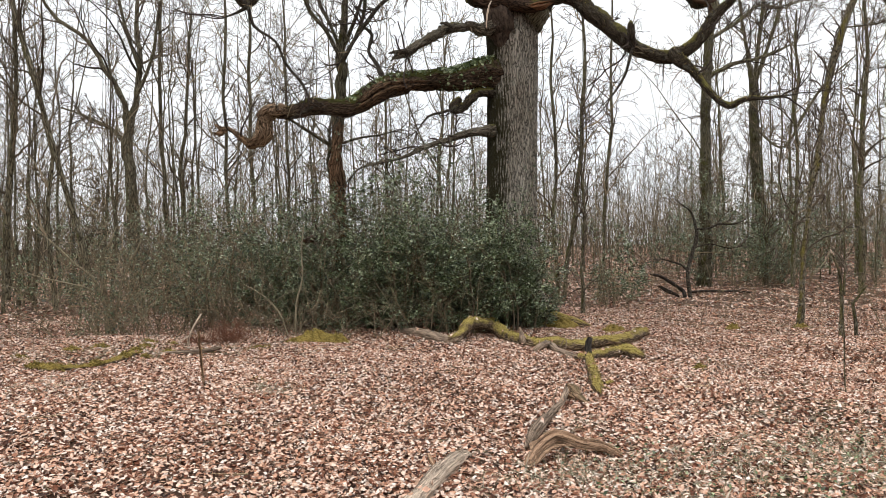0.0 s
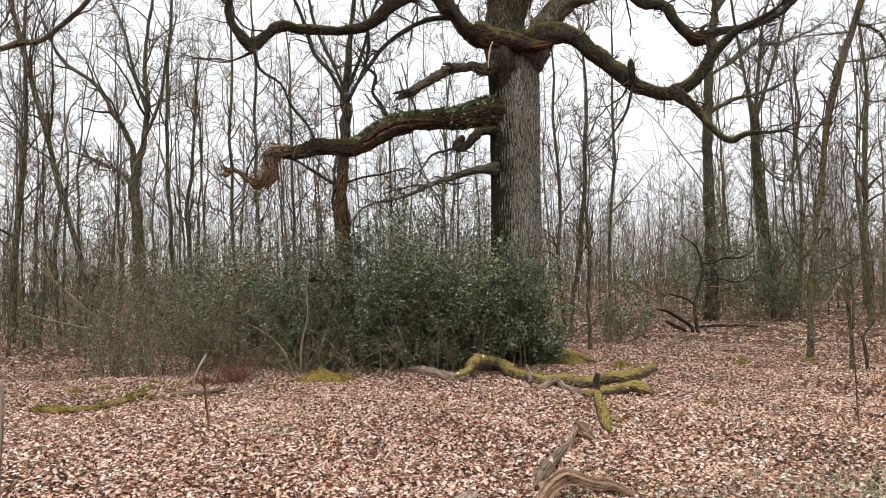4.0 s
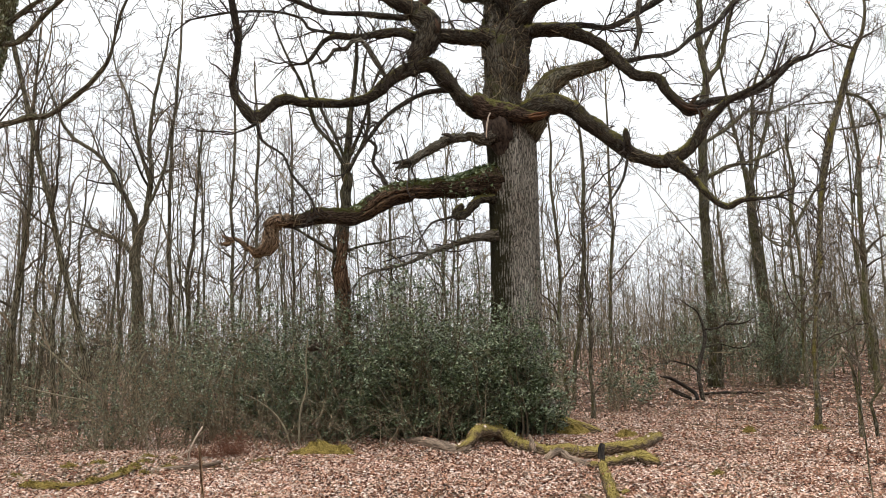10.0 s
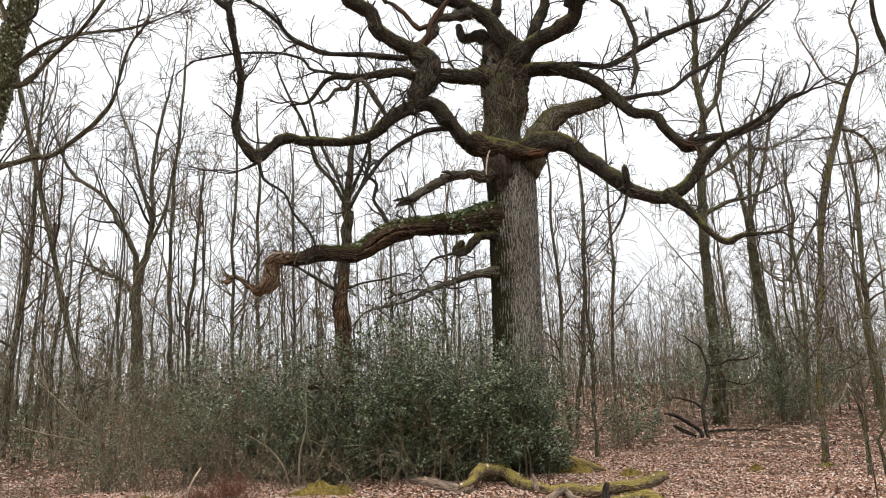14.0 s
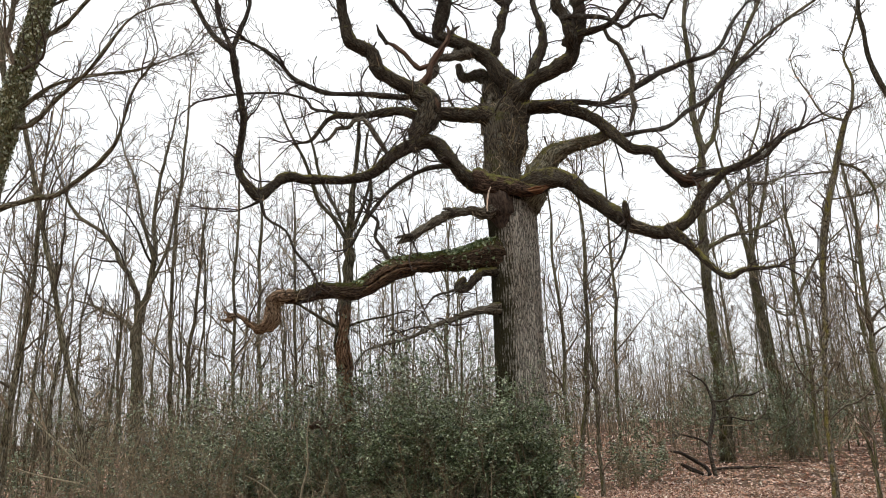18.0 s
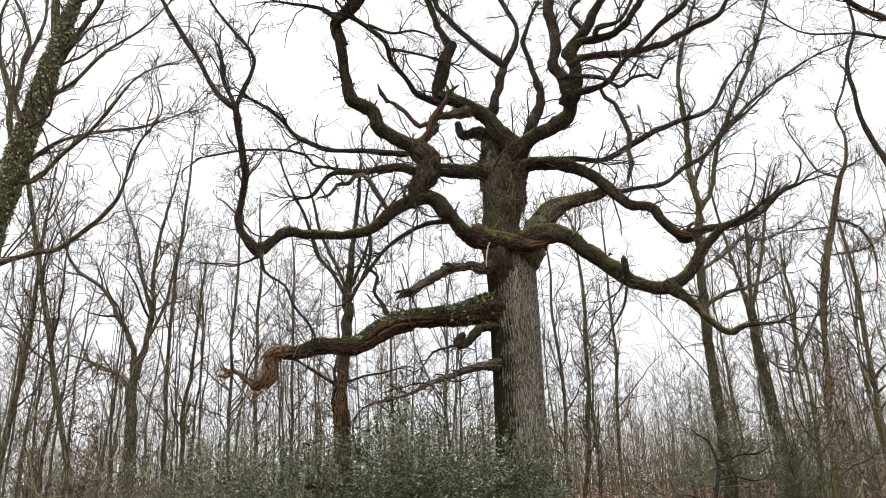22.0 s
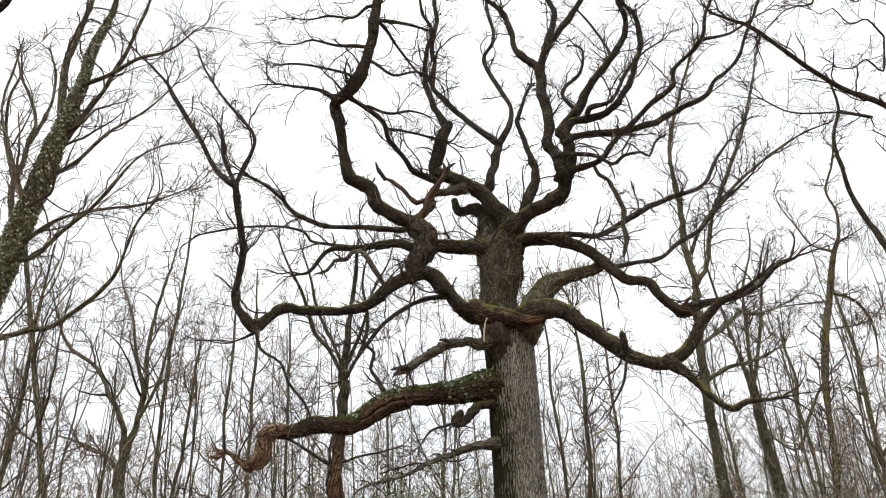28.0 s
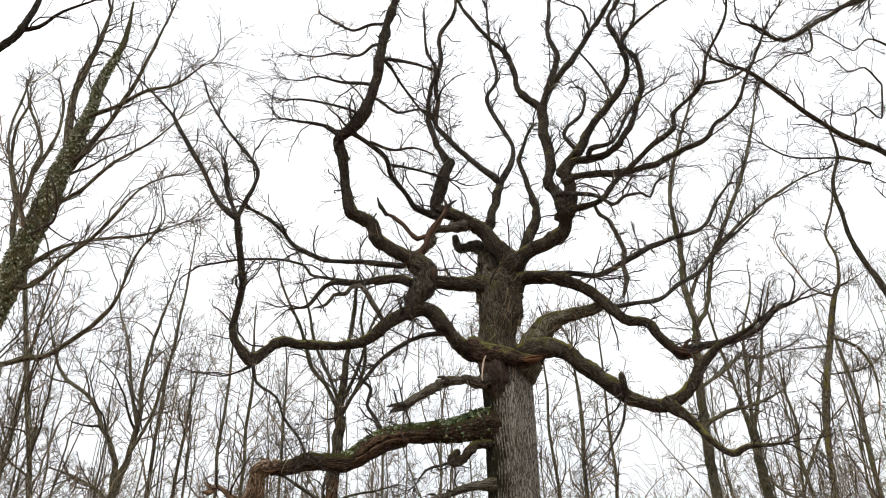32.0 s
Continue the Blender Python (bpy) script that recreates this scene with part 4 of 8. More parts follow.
limb(oak, "limb", [(-4.21, 12.60, 9.16, 0.062), (-3.93, 12.64, 9.98, 0.051), (-3.95, 12.66, 10.49, 0.045), (-4.40, 12.70, 11.13, 0.040), (-4.76, 12.73, 11.62, 0.034), (-5.22, 12.77, 12.37, 0.028), (-5.49, 12.80, 13.06, 0.015)])
limb(oak, "limb", [(-4.22, 12.60, 9.25, 0.056), (-4.57, 12.75, 10.01, 0.045), (-4.71, 12.89, 10.75, 0.033), (-5.04, 13.00, 11.30, 0.014)])
limb(oak, "limb", [(-3.57, 12.80, 6.09, 0.045), (-3.48, 12.84, 5.70, 0.034), (-3.09, 12.88, 5.42, 0.033), (-2.92, 12.92, 5.03, 0.033), (-2.60, 12.97, 4.65, 0.027), (-2.48, 13.00, 4.38, 0.016)])
limb(oak, "limb", [(-3.57, 12.80, 6.04, 0.040), (-3.74, 12.76, 5.91, 0.028), (-4.01, 12.70, 5.78, 0.011)])
limb(oak, "low_limb", [(1.13, 14.80, 5.33, 0.328), (0.87, 14.70, 5.28, 0.302), (0.42, 14.56, 5.17, 0.239), (-0.12, 14.42, 5.08, 0.201), (-0.64, 14.28, 5.02, 0.187), (-1.05, 14.15, 4.90, 0.220), (-1.35, 14.00, 4.72, 0.206), (-1.66, 13.85, 4.48, 0.181), (-1.95, 13.75, 4.36, 0.169), (-2.24, 13.65, 4.38, 0.156), (-2.52, 13.55, 4.36, 0.166), (-2.85, 13.43, 4.24, 0.137), (-3.13, 13.35, 4.23, 0.131)])
limb(oak, "broken_limb", [(-3.04, 13.36, 4.23, 0.126), (-3.29, 13.30, 4.21, 0.125), (-3.39, 13.27, 4.09, 0.108), (-3.40, 13.24, 3.94, 0.108), (-3.38, 13.22, 3.82, 0.119), (-3.43, 13.20, 3.68, 0.124), (-3.57, 13.17, 3.61, 0.102), (-3.74, 13.13, 3.66, 0.075), (-3.88, 13.10, 3.77, 0.053), (-4.00, 13.07, 3.83, 0.048), (-4.10, 13.05, 3.81, 0.060), (-4.16, 13.03, 3.79, 0.035)], "dead")
limb(oak, "broken_stub", [(-4.02, 13.06, 3.83, 0.045), (-4.14, 13.04, 3.86, 0.040), (-4.25, 13.02, 3.92, 0.016)], "dead")
limb(oak, "broken_stub", [(-4.04, 13.06, 3.81, 0.050), (-4.15, 13.03, 3.76, 0.048), (-4.24, 13.00, 3.74, 0.022)], "dead")
limb(oak, "burr", [(1.05, 14.50, 6.73, 0.200), (1.15, 14.53, 6.47, 0.290), (1.20, 14.55, 6.20, 0.290), (1.22, 14.58, 5.95, 0.200), (1.23, 14.62, 5.76, 0.070)], "rotten")
limb(oak, "mossy_ledge", [(2.10, 14.34, 6.55, 0.060), (1.90, 14.32, 6.57, 0.115), (1.56, 14.33, 6.61, 0.160), (1.18, 14.34, 6.68, 0.195), (0.89, 14.37, 6.78, 0.225), (0.66, 14.42, 6.92, 0.240)])
limb(oak, "broken_stub", [(0.93, 14.05, 6.49, 0.014), (0.89, 14.05, 6.30, 0.019), (0.87, 14.05, 6.14, 0.014), (0.87, 14.05, 6.04, 0.008)], "bleached")
limb(oak, "broken_limb", [(-1.70, 13.70, 8.06, 0.049), (-1.99, 13.60, 7.83, 0.043), (-2.22, 13.54, 7.78, 0.036), (-2.38, 13.47, 7.55, 0.030), (-2.61, 13.40, 7.45, 0.012)])
limb(oak, "broken_stub", [(5.24, 14.34, 6.70, 0.060), (5.33, 14.32, 6.86, 0.040), (5.40, 14.31, 6.93, 0.030), (5.46, 14.30, 6.99, 0.012)])
limb(oak, "broken_stub", [(5.42, 14.30, 6.57, 0.052), (5.43, 14.30, 6.36, 0.045), (5.34, 14.30, 6.21, 0.019)])
fibrous(oak, "torn_wood", [(1.72, 14.17, 6.52, 0.030), (1.84, 14.15, 6.51, 0.062), (1.96, 14.15, 6.52, 0.080), (2.08, 14.16, 6.55, 0.075), (2.20, 14.17, 6.60, 0.045), (2.28, 14.18, 6.64, 0.015)], "deadorange", 8)
fibrous(oak, "torn_wood", [(-0.16, 13.92, 8.70, 0.030), (-0.12, 13.91, 8.60, 0.060), (-0.10, 13.91, 8.47, 0.070), (-0.11, 13.91, 8.34, 0.055), (-0.14, 13.92, 8.26, 0.020)], "deadred", 6)
fibrous(oak, "torn_wood", [(4.90, 14.28, 6.90, 0.025), (5.02, 14.27, 6.78, 0.048), (5.19, 14.26, 6.68, 0.060), (5.45, 14.26, 6.66, 0.055), (5.66, 14.25, 6.72, 0.030), (5.76, 14.25, 6.76, 0.010)], "deadred", 8)
fibrous(oak, "torn_strip", [(-1.80, 13.66, 4.33, 0.110), (-1.55, 13.74, 4.48, 0.150), (-1.32, 13.83, 4.68, 0.160), (-1.05, 13.96, 4.84, 0.150), (-0.60, 14.12, 4.93, 0.110), (-0.10, 14.26, 4.98, 0.050)], "deadbrown", 13)
fibrous(oak, "torn_strip", [(-2.85, 13.33, 4.22, 0.090), (-3.08, 13.28, 4.22, 0.125), (-3.30, 13.22, 4.19, 0.130), (-3.40, 13.18, 4.08, 0.118), (-3.40, 13.15, 3.93, 0.116), (-3.40, 13.13, 3.78, 0.128), (-3.45, 13.11, 3.66, 0.125), (-3.58, 13.08, 3.60, 0.095), (-3.75, 13.04, 3.66, 0.040)], "dead", 13)
limb(oak, "limb", [(-1.14, 14.00, 4.89, 0.082), (-1.31, 14.00, 5.28, 0.059), (-1.48, 14.00, 5.55, 0.047), (-1.41, 14.00, 5.89, 0.048), (-1.58, 14.00, 6.04, 0.030)])
limb(oak, "limb", [(-2.50, 13.40, 4.31, 0.034), (-2.71, 13.36, 4.20, 0.034), (-2.91, 13.32, 4.07, 0.022), (-2.96, 13.30, 4.14, 0.017)])
limb(oak, "broken_limb", [(1.03, 14.50, 6.22, 0.160), (0.78, 14.37, 6.13, 0.110), (0.54, 14.25, 6.16, 0.097), (0.05, 14.00, 5.98, 0.095), (-0.31, 13.78, 5.68, 0.081), (-0.76, 13.51, 5.39, 0.074), (-0.93, 13.40, 5.26, 0.045)])
limb(oak, "broken_stub", [(-0.73, 13.40, 5.38, 0.045), (-0.89, 13.39, 5.31, 0.034), (-1.00, 13.38, 5.18, 0.011)], "darklimb")
limb(oak, "broken_stub", [(-0.80, 13.40, 5.40, 0.034), (-0.93, 13.37, 5.35, 0.028), (-1.04, 13.34, 5.33, 0.011)], "darklimb")
limb(oak, "broken_stub", [(0.17, 13.80, 5.93, 0.047), (0.08, 13.75, 6.04, 0.035), (-0.06, 13.70, 6.01, 0.017)], "darklimb")
limb(oak, "limb", [(1.09, 14.70, 4.09, 0.181), (0.79, 14.62, 4.07, 0.108), (0.55, 14.56, 4.01, 0.083), (0.08, 14.42, 3.84, 0.071), (-0.38, 14.29, 3.67, 0.058), (-0.83, 14.15, 3.44, 0.040), (-1.26, 14.03, 3.34, 0.034), (-1.69, 13.90, 3.18, 0.023), (-1.87, 13.80, 2.89, 0.011)], "greybark")
limb(oak, "broken_stub", [(1.08, 14.70, 4.90, 0.110), (0.71, 14.61, 4.84, 0.085), (0.48, 14.52, 4.55, 0.078), (0.25, 14.46, 4.50, 0.101), (0.35, 14.40, 4.70, 0.048)], "limb")
limb(oak, "limb", [(0.24, 14.40, 4.47, 0.041), (-0.01, 14.37, 4.40, 0.030), (-0.31, 14.34, 4.31, 0.024), (-0.54, 14.30, 3.99, 0.012)])
limb(oak, "limb", [(0.26, 14.40, 7.24, 0.087), (0.03, 14.36, 7.21, 0.068), (-0.28, 14.30, 7.17, 0.062), (-0.59, 14.24, 7.04, 0.055), (-0.90, 14.17, 6.83, 0.055), (-1.26, 14.09, 6.50, 0.048), (-1.54, 14.00, 6.10, 0.042), (-1.77, 13.92, 5.72, 0.030), (-2.09, 13.80, 5.17, 0.017)])
limb(oak, "burled_limb", [(1.35, 15.10, 8.58, 0.270), (0.94, 14.94, 8.67, 0.227), (0.27, 14.68, 8.58, 0.184), (-0.12, 14.53, 8.56, 0.195), (-0.40, 14.40, 8.33, 0.295), (-0.57, 14.19, 7.76, 0.212), (-0.66, 14.10, 7.51, 0.136)])
limb(oak, "burl", [(-0.75, 14.16, 8.93, 0.150), (-0.47, 14.15, 8.84, 0.205), (-0.19, 14.13, 8.66, 0.235), (-0.24, 14.13, 8.36, 0.235), (-0.44, 14.15, 8.09, 0.215), (-0.62, 14.18, 7.84, 0.170)], "uppertrunk")
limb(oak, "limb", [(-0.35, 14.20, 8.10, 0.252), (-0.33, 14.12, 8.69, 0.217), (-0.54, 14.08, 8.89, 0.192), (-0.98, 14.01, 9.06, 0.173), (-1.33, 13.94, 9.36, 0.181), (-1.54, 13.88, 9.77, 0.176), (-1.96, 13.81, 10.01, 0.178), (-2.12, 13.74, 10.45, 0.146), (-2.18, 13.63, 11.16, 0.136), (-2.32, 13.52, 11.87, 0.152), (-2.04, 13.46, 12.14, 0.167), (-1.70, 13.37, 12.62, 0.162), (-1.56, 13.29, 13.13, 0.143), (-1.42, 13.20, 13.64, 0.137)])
limb(oak, "limb", [(-1.41, 13.20, 13.65, 0.145), (-1.29, 13.16, 14.94, 0.137), (-1.02, 13.13, 16.12, 0.127), (-0.73, 13.09, 17.36, 0.116), (-0.50, 13.05, 18.92, 0.096), (-0.67, 13.00, 20.60, 0.074)])
limb(oak, "limb", [(-2.28, 13.30, 11.79, 0.082), (-2.60, 13.24, 12.07, 0.055), (-3.24, 13.16, 12.15, 0.042), (-3.68, 13.10, 12.20, 0.028)])
limb(oak, "limb", [(-0.80, 14.10, 8.77, 0.090), (-1.11, 13.99, 8.73, 0.076), (-1.72, 13.77, 8.71, 0.069), (-2.42, 13.51, 8.61, 0.056), (-2.76, 13.37, 8.68, 0.056), (-3.10, 13.21, 8.82, 0.050), (-3.32, 13.05, 9.08, 0.044), (-3.65, 12.85, 9.33, 0.044), (-3.97, 12.69, 9.45, 0.037), (-4.13, 12.60, 9.54, 0.025)])
limb(oak, "limb", [(-0.43, 14.20, 8.38, 0.127), (-1.12, 14.06, 8.41, 0.095), (-1.73, 13.93, 8.26, 0.075), (-2.33, 13.81, 8.20, 0.062), (-2.56, 13.74, 7.98, 0.056), (-2.78, 13.66, 7.62, 0.043), (-3.06, 13.60, 7.54, 0.018)])
limb(oak, "limb", [(-1.12, 14.10, 8.36, 0.057), (-1.98, 13.93, 8.31, 0.044), (-2.58, 13.80, 8.35, 0.038), (-2.82, 13.75, 8.40, 0.038), (-2.94, 13.70, 8.59, 0.038), (-3.42, 13.59, 8.69, 0.032), (-4.11, 13.44, 8.64, 0.025), (-4.56, 13.34, 8.54, 0.025), (-5.16, 13.20, 8.34, 0.013)])
limb(oak, "broken_limb", [(-0.55, 14.40, 9.16, 0.092), (-0.14, 14.62, 9.56, 0.081), (-0.19, 14.75, 9.94, 0.082), (0.13, 14.91, 10.20, 0.090), (0.77, 15.18, 10.39, 0.128), (1.05, 15.30, 10.35, 0.100)])
limb(oak, "broken_stub", [(-0.45, 14.15, 9.05, 0.095), (-0.24, 14.15, 9.31, 0.080), (-0.16, 14.15, 9.62, 0.070), (-0.01, 14.15, 9.86, 0.070), (0.13, 14.15, 10.11, 0.060), (0.18, 14.15, 10.40, 0.044), (0.16, 14.15, 10.53, 0.018)], "deadred")
limb(oak, "broken_stub", [(0.15, 14.15, 10.26, 0.045), (0.31, 14.13, 10.42, 0.036), (0.46, 14.12, 10.49, 0.015)], "darklimb")
limb(oak, "broken_stub", [(-0.18, 14.15, 9.60, 0.054), (-0.49, 14.15, 9.50, 0.054), (-0.67, 14.15, 9.68, 0.052), (-0.83, 14.15, 9.89, 0.050), (-1.05, 14.15, 10.07, 0.042), (-1.29, 14.15, 10.20, 0.022)], "deadred")
limb(oak, "broken_stub", [(-1.20, 14.15, 10.12, 0.042), (-1.35, 14.15, 10.36, 0.040), (-1.43, 14.15, 10.62, 0.020)], "darklimb")
limb(oak, "broken_limb", [(1.37, 15.50, 8.54, 0.358), (1.27, 15.66, 9.55, 0.270), (1.22, 15.72, 9.93, 0.202), (0.91, 15.78, 10.14, 0.131), (0.55, 15.84, 10.12, 0.102), (0.44, 15.90, 10.49, 0.074)])
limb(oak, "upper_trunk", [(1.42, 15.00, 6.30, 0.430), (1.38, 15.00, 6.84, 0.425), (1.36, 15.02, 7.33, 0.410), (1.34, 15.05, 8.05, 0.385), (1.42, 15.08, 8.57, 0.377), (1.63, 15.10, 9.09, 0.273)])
limb(oak, "limb", [(1.61, 15.00, 7.87, 0.383), (1.67, 15.04, 8.32, 0.348), (1.76, 15.11, 9.09, 0.315), (1.75, 15.14, 9.38, 0.290), (1.43, 15.18, 9.79, 0.238), (1.02, 15.25, 10.39, 0.206), (0.37, 15.32, 10.82, 0.180), (-0.06, 15.36, 11.03, 0.175), (0.08, 15.41, 11.59, 0.193), (0.20, 15.46, 12.14, 0.181), (0.39, 15.50, 12.60, 0.153)])
limb(oak, "limb", [(1.76, 15.00, 9.11, 0.300), (2.20, 14.83, 9.46, 0.205), (2.80, 14.63, 9.71, 0.219), (3.04, 14.50, 10.01, 0.186), (3.19, 14.35, 10.45, 0.180), (3.19, 14.21, 10.84, 0.174), (3.16, 14.10, 11.16, 0.140)])
limb(oak, "limb", [(1.32, 15.30, 10.50, 0.158), (1.41, 15.37, 11.01, 0.131), (1.64, 15.50, 11.84, 0.128)])
limb(oak, "limb", [(1.67, 15.50, 11.87, 0.115), (1.16, 15.52, 12.34, 0.091), (0.72, 15.54, 12.83, 0.085), (0.20, 15.57, 13.53, 0.087), (-0.03, 15.59, 13.94, 0.088), (0.06, 15.61, 14.77, 0.077), (-0.02, 15.63, 15.20, 0.071), (0.16, 15.66, 16.31, 0.074), (0.14, 15.70, 17.36, 0.068), (0.54, 15.73, 18.22, 0.063), (0.70, 15.75, 18.98, 0.057), (0.82, 15.80, 20.59, 0.034)])
limb(oak, "limb", [(1.67, 15.50, 11.87, 0.109), (2.01, 15.57, 12.55, 0.079), (2.10, 15.63, 13.15, 0.073), (1.86, 15.70, 13.79, 0.068), (1.48, 15.81, 14.95, 0.064), (1.83, 15.90, 15.83, 0.059), (1.72, 16.00, 16.94, 0.054), (1.68, 16.08, 17.84, 0.047), (1.66, 16.20, 19.21, 0.033)])
limb(oak, "limb", [(2.02, 15.10, 9.46, 0.152), (2.41, 15.37, 10.47, 0.145), (2.58, 15.52, 11.05, 0.119), (2.43, 15.76, 11.98, 0.084), (2.31, 15.99, 12.96, 0.064), (2.66, 16.27, 14.10, 0.050), (2.96, 16.40, 14.58, 0.026)])
limb(oak, "limb", [(0.36, 15.50, 12.49, 0.156), (0.04, 15.51, 13.06, 0.093), (-0.11, 15.52, 13.59, 0.087), (-0.22, 15.53, 14.19, 0.096), (-0.18, 15.55, 15.03, 0.070), (0.02, 15.56, 15.89, 0.051), (-0.25, 15.58, 16.68, 0.045), (-0.33, 15.60, 17.86, 0.031)])
limb(oak, "limb", [(0.01, 15.30, 10.73, 0.110), (-0.55, 14.93, 10.85, 0.084), (-0.76, 14.71, 11.05, 0.066), (-1.13, 14.32, 11.34, 0.071), (-1.25, 14.00, 11.63, 0.071), (-1.76, 13.51, 11.85, 0.064), (-2.01, 13.30, 11.89, 0.052)])
limb(oak, "limb", [(-1.17, 14.40, 11.74, 0.048), (-0.48, 14.87, 11.88, 0.037), (0.32, 15.40, 11.95, 0.038)])
limb(oak, "limb", [(-1.24, 13.20, 14.11, 0.056), (-0.60, 13.92, 14.64, 0.046), (0.02, 14.60, 14.98, 0.034)])
limb(oak, "limb", [(-1.31, 13.20, 14.06, 0.056), (-1.15, 13.36, 14.05, 0.050), (-0.88, 13.84, 13.84, 0.038), (-0.40, 14.49, 13.54, 0.032), (-0.15, 14.70, 13.50, 0.026)])
limb(oak, "limb", [(2.93, 14.10, 10.07, 0.149), (2.84, 14.14, 10.62, 0.140), (2.72, 14.17, 11.08, 0.154), (2.81, 14.21, 11.65, 0.145), (2.71, 14.26, 12.48, 0.149), (2.72, 14.32, 13.34, 0.141), (2.23, 14.37, 13.97, 0.092), (2.13, 14.42, 14.70, 0.087), (1.95, 14.47, 15.46, 0.076), (1.36, 14.53, 16.28, 0.064), (0.76, 14.62, 17.50, 0.052), (0.37, 14.70, 18.78, 0.031)])
limb(oak, "limb", [(2.75, 14.30, 13.24, 0.121), (2.96, 14.26, 13.96, 0.105), (3.30, 14.23, 14.41, 0.100), (3.64, 14.20, 14.88, 0.095), (4.29, 14.14, 15.94, 0.077), (4.96, 14.07, 17.06, 0.059), (5.61, 14.00, 18.34, 0.038)])
limb(oak, "limb", [(2.94, 14.30, 13.99, 0.085), (3.31, 14.35, 15.22, 0.083), (3.16, 14.39, 16.10, 0.071), (3.33, 14.44, 17.49, 0.060), (3.69, 14.50, 18.98, 0.039)])
limb(oak, "limb", [(4.25, 14.10, 15.84, 0.050), (4.12, 14.10, 16.66, 0.043), (3.86, 14.10, 16.88, 0.021)])
limb(oak, "limb", [(3.00, 14.10, 11.22, 0.143), (3.21, 14.08, 11.55, 0.132), (3.60, 14.04, 12.03, 0.123), (3.86, 14.00, 12.52, 0.112), (4.52, 13.93, 13.36, 0.103), (5.00, 13.87, 14.24, 0.086), (4.88, 13.81, 15.08, 0.075), (4.68, 13.75, 15.96, 0.063), (5.17, 13.69, 16.84, 0.051), (5.48, 13.60, 18.10, 0.030)])
limb(oak, "limb", [(3.46, 14.10, 11.91, 0.073), (3.22, 14.12, 12.33, 0.055), (3.33, 14.13, 12.64, 0.056), (3.74, 14.16, 13.10, 0.051), (3.89, 14.19, 13.78, 0.039), (3.67, 14.20, 14.04, 0.019)])
limb(oak, "limb", [(3.09, 14.10, 11.03, 0.130), (3.29, 14.05, 11.42, 0.113), (3.68, 14.00, 11.54, 0.096), (4.23, 13.93, 11.69, 0.092), (4.71, 13.83, 12.29, 0.087), (4.97, 13.77, 12.76, 0.076), (5.21, 13.66, 13.58, 0.078), (5.16, 13.56, 14.34, 0.066), (4.86, 13.47, 14.95, 0.054), (5.68, 13.32, 15.79, 0.042), (6.41, 13.20, 16.28, 0.028)])
limb(oak, "limb", [(3.08, 14.10, 10.91, 0.130), (3.43, 14.04, 11.10, 0.107), (4.42, 13.90, 11.08, 0.096), (5.23, 13.78, 11.23, 0.085), (6.07, 13.64, 11.61, 0.074), (6.49, 13.57, 11.80, 0.068), (6.74, 13.50, 12.17, 0.057), (7.27, 13.39, 12.59, 0.052), (7.66, 13.25, 13.35, 0.047), (8.06, 13.10, 14.14, 0.041), (8.45, 12.94, 14.94, 0.028), (8.93, 12.80, 15.58, 0.014)])
limb(oak, "limb", [(2.87, 14.20, 10.03, 0.150), (3.14, 14.12, 10.18, 0.104), (3.80, 13.96, 10.33, 0.075), (4.36, 13.76, 10.90, 0.071), (5.06, 13.50, 11.52, 0.066), (5.61, 13.32, 11.88, 0.067), (5.71, 13.20, 12.29, 0.055), (6.36, 12.93, 12.92, 0.056), (6.55, 12.71, 13.60, 0.045), (7.02, 12.40, 14.40, 0.039), (7.13, 12.20, 14.95, 0.027)])
limb(oak, "limb", [(6.12, 12.40, 12.45, 0.048), (6.74, 12.33, 12.55, 0.037), (7.31, 12.25, 12.89, 0.025), (7.73, 12.20, 13.10, 0.013)])
limb(oak, "limb", [(2.82, 14.00, 10.53, 0.081), (3.65, 13.83, 10.41, 0.052), (4.05, 13.73, 10.07, 0.051), (4.32, 13.66, 10.25, 0.046), (4.69, 13.58, 10.27, 0.041), (4.85, 13.53, 10.12, 0.034), (5.01, 13.45, 10.45, 0.029), (5.17, 13.40, 10.57, 0.017)])
limb(oak, "limb", [(4.55, 14.00, 13.42, 0.058), (4.41, 14.05, 13.94, 0.040), (4.08, 14.15, 14.82, 0.034), (3.83, 14.20, 15.28, 0.014)])
limb(oak, "limb", [(3.73, 13.80, 11.68, 0.072), (4.34, 13.92, 12.02, 0.055), (4.86, 14.09, 12.94, 0.051), (5.45, 14.25, 13.71, 0.033), (6.19, 14.40, 14.31, 0.020)])
limb(oak, "limb", [(4.84, 13.70, 14.97, 0.054), (5.35, 13.76, 15.84, 0.042), (5.49, 13.80, 16.53, 0.029)])
limb(oak, "limb", [(-1.57, 13.20, 14.58, 0.052), (-1.92, 13.10, 14.15, 0.037), (-2.47, 12.99, 14.12, 0.029), (-2.86, 12.90, 13.94, 0.022), (-3.32, 12.80, 13.89, 0.015)])
limb(oak, "limb", [(-1.77, 13.20, 13.32, 0.050), (-2.29, 13.03, 13.22, 0.036), (-2.81, 12.85, 13.25, 0.028), (-3.17, 12.73, 13.03, 0.021), (-3.54, 12.60, 12.96, 0.014)])
limb(oak, "limb", [(-1.66, 13.20, 15.30, 0.046), (-2.11, 13.32, 15.21, 0.039), (-2.58, 13.45, 15.63, 0.032), (-3.12, 13.60, 16.17, 0.016)])
limb(oak, "limb", [(-2.01, 13.20, 12.49, 0.042), (-2.57, 12.91, 12.47, 0.034), (-3.11, 12.64, 12.38, 0.027), (-3.56, 12.40, 12.15, 0.013)])
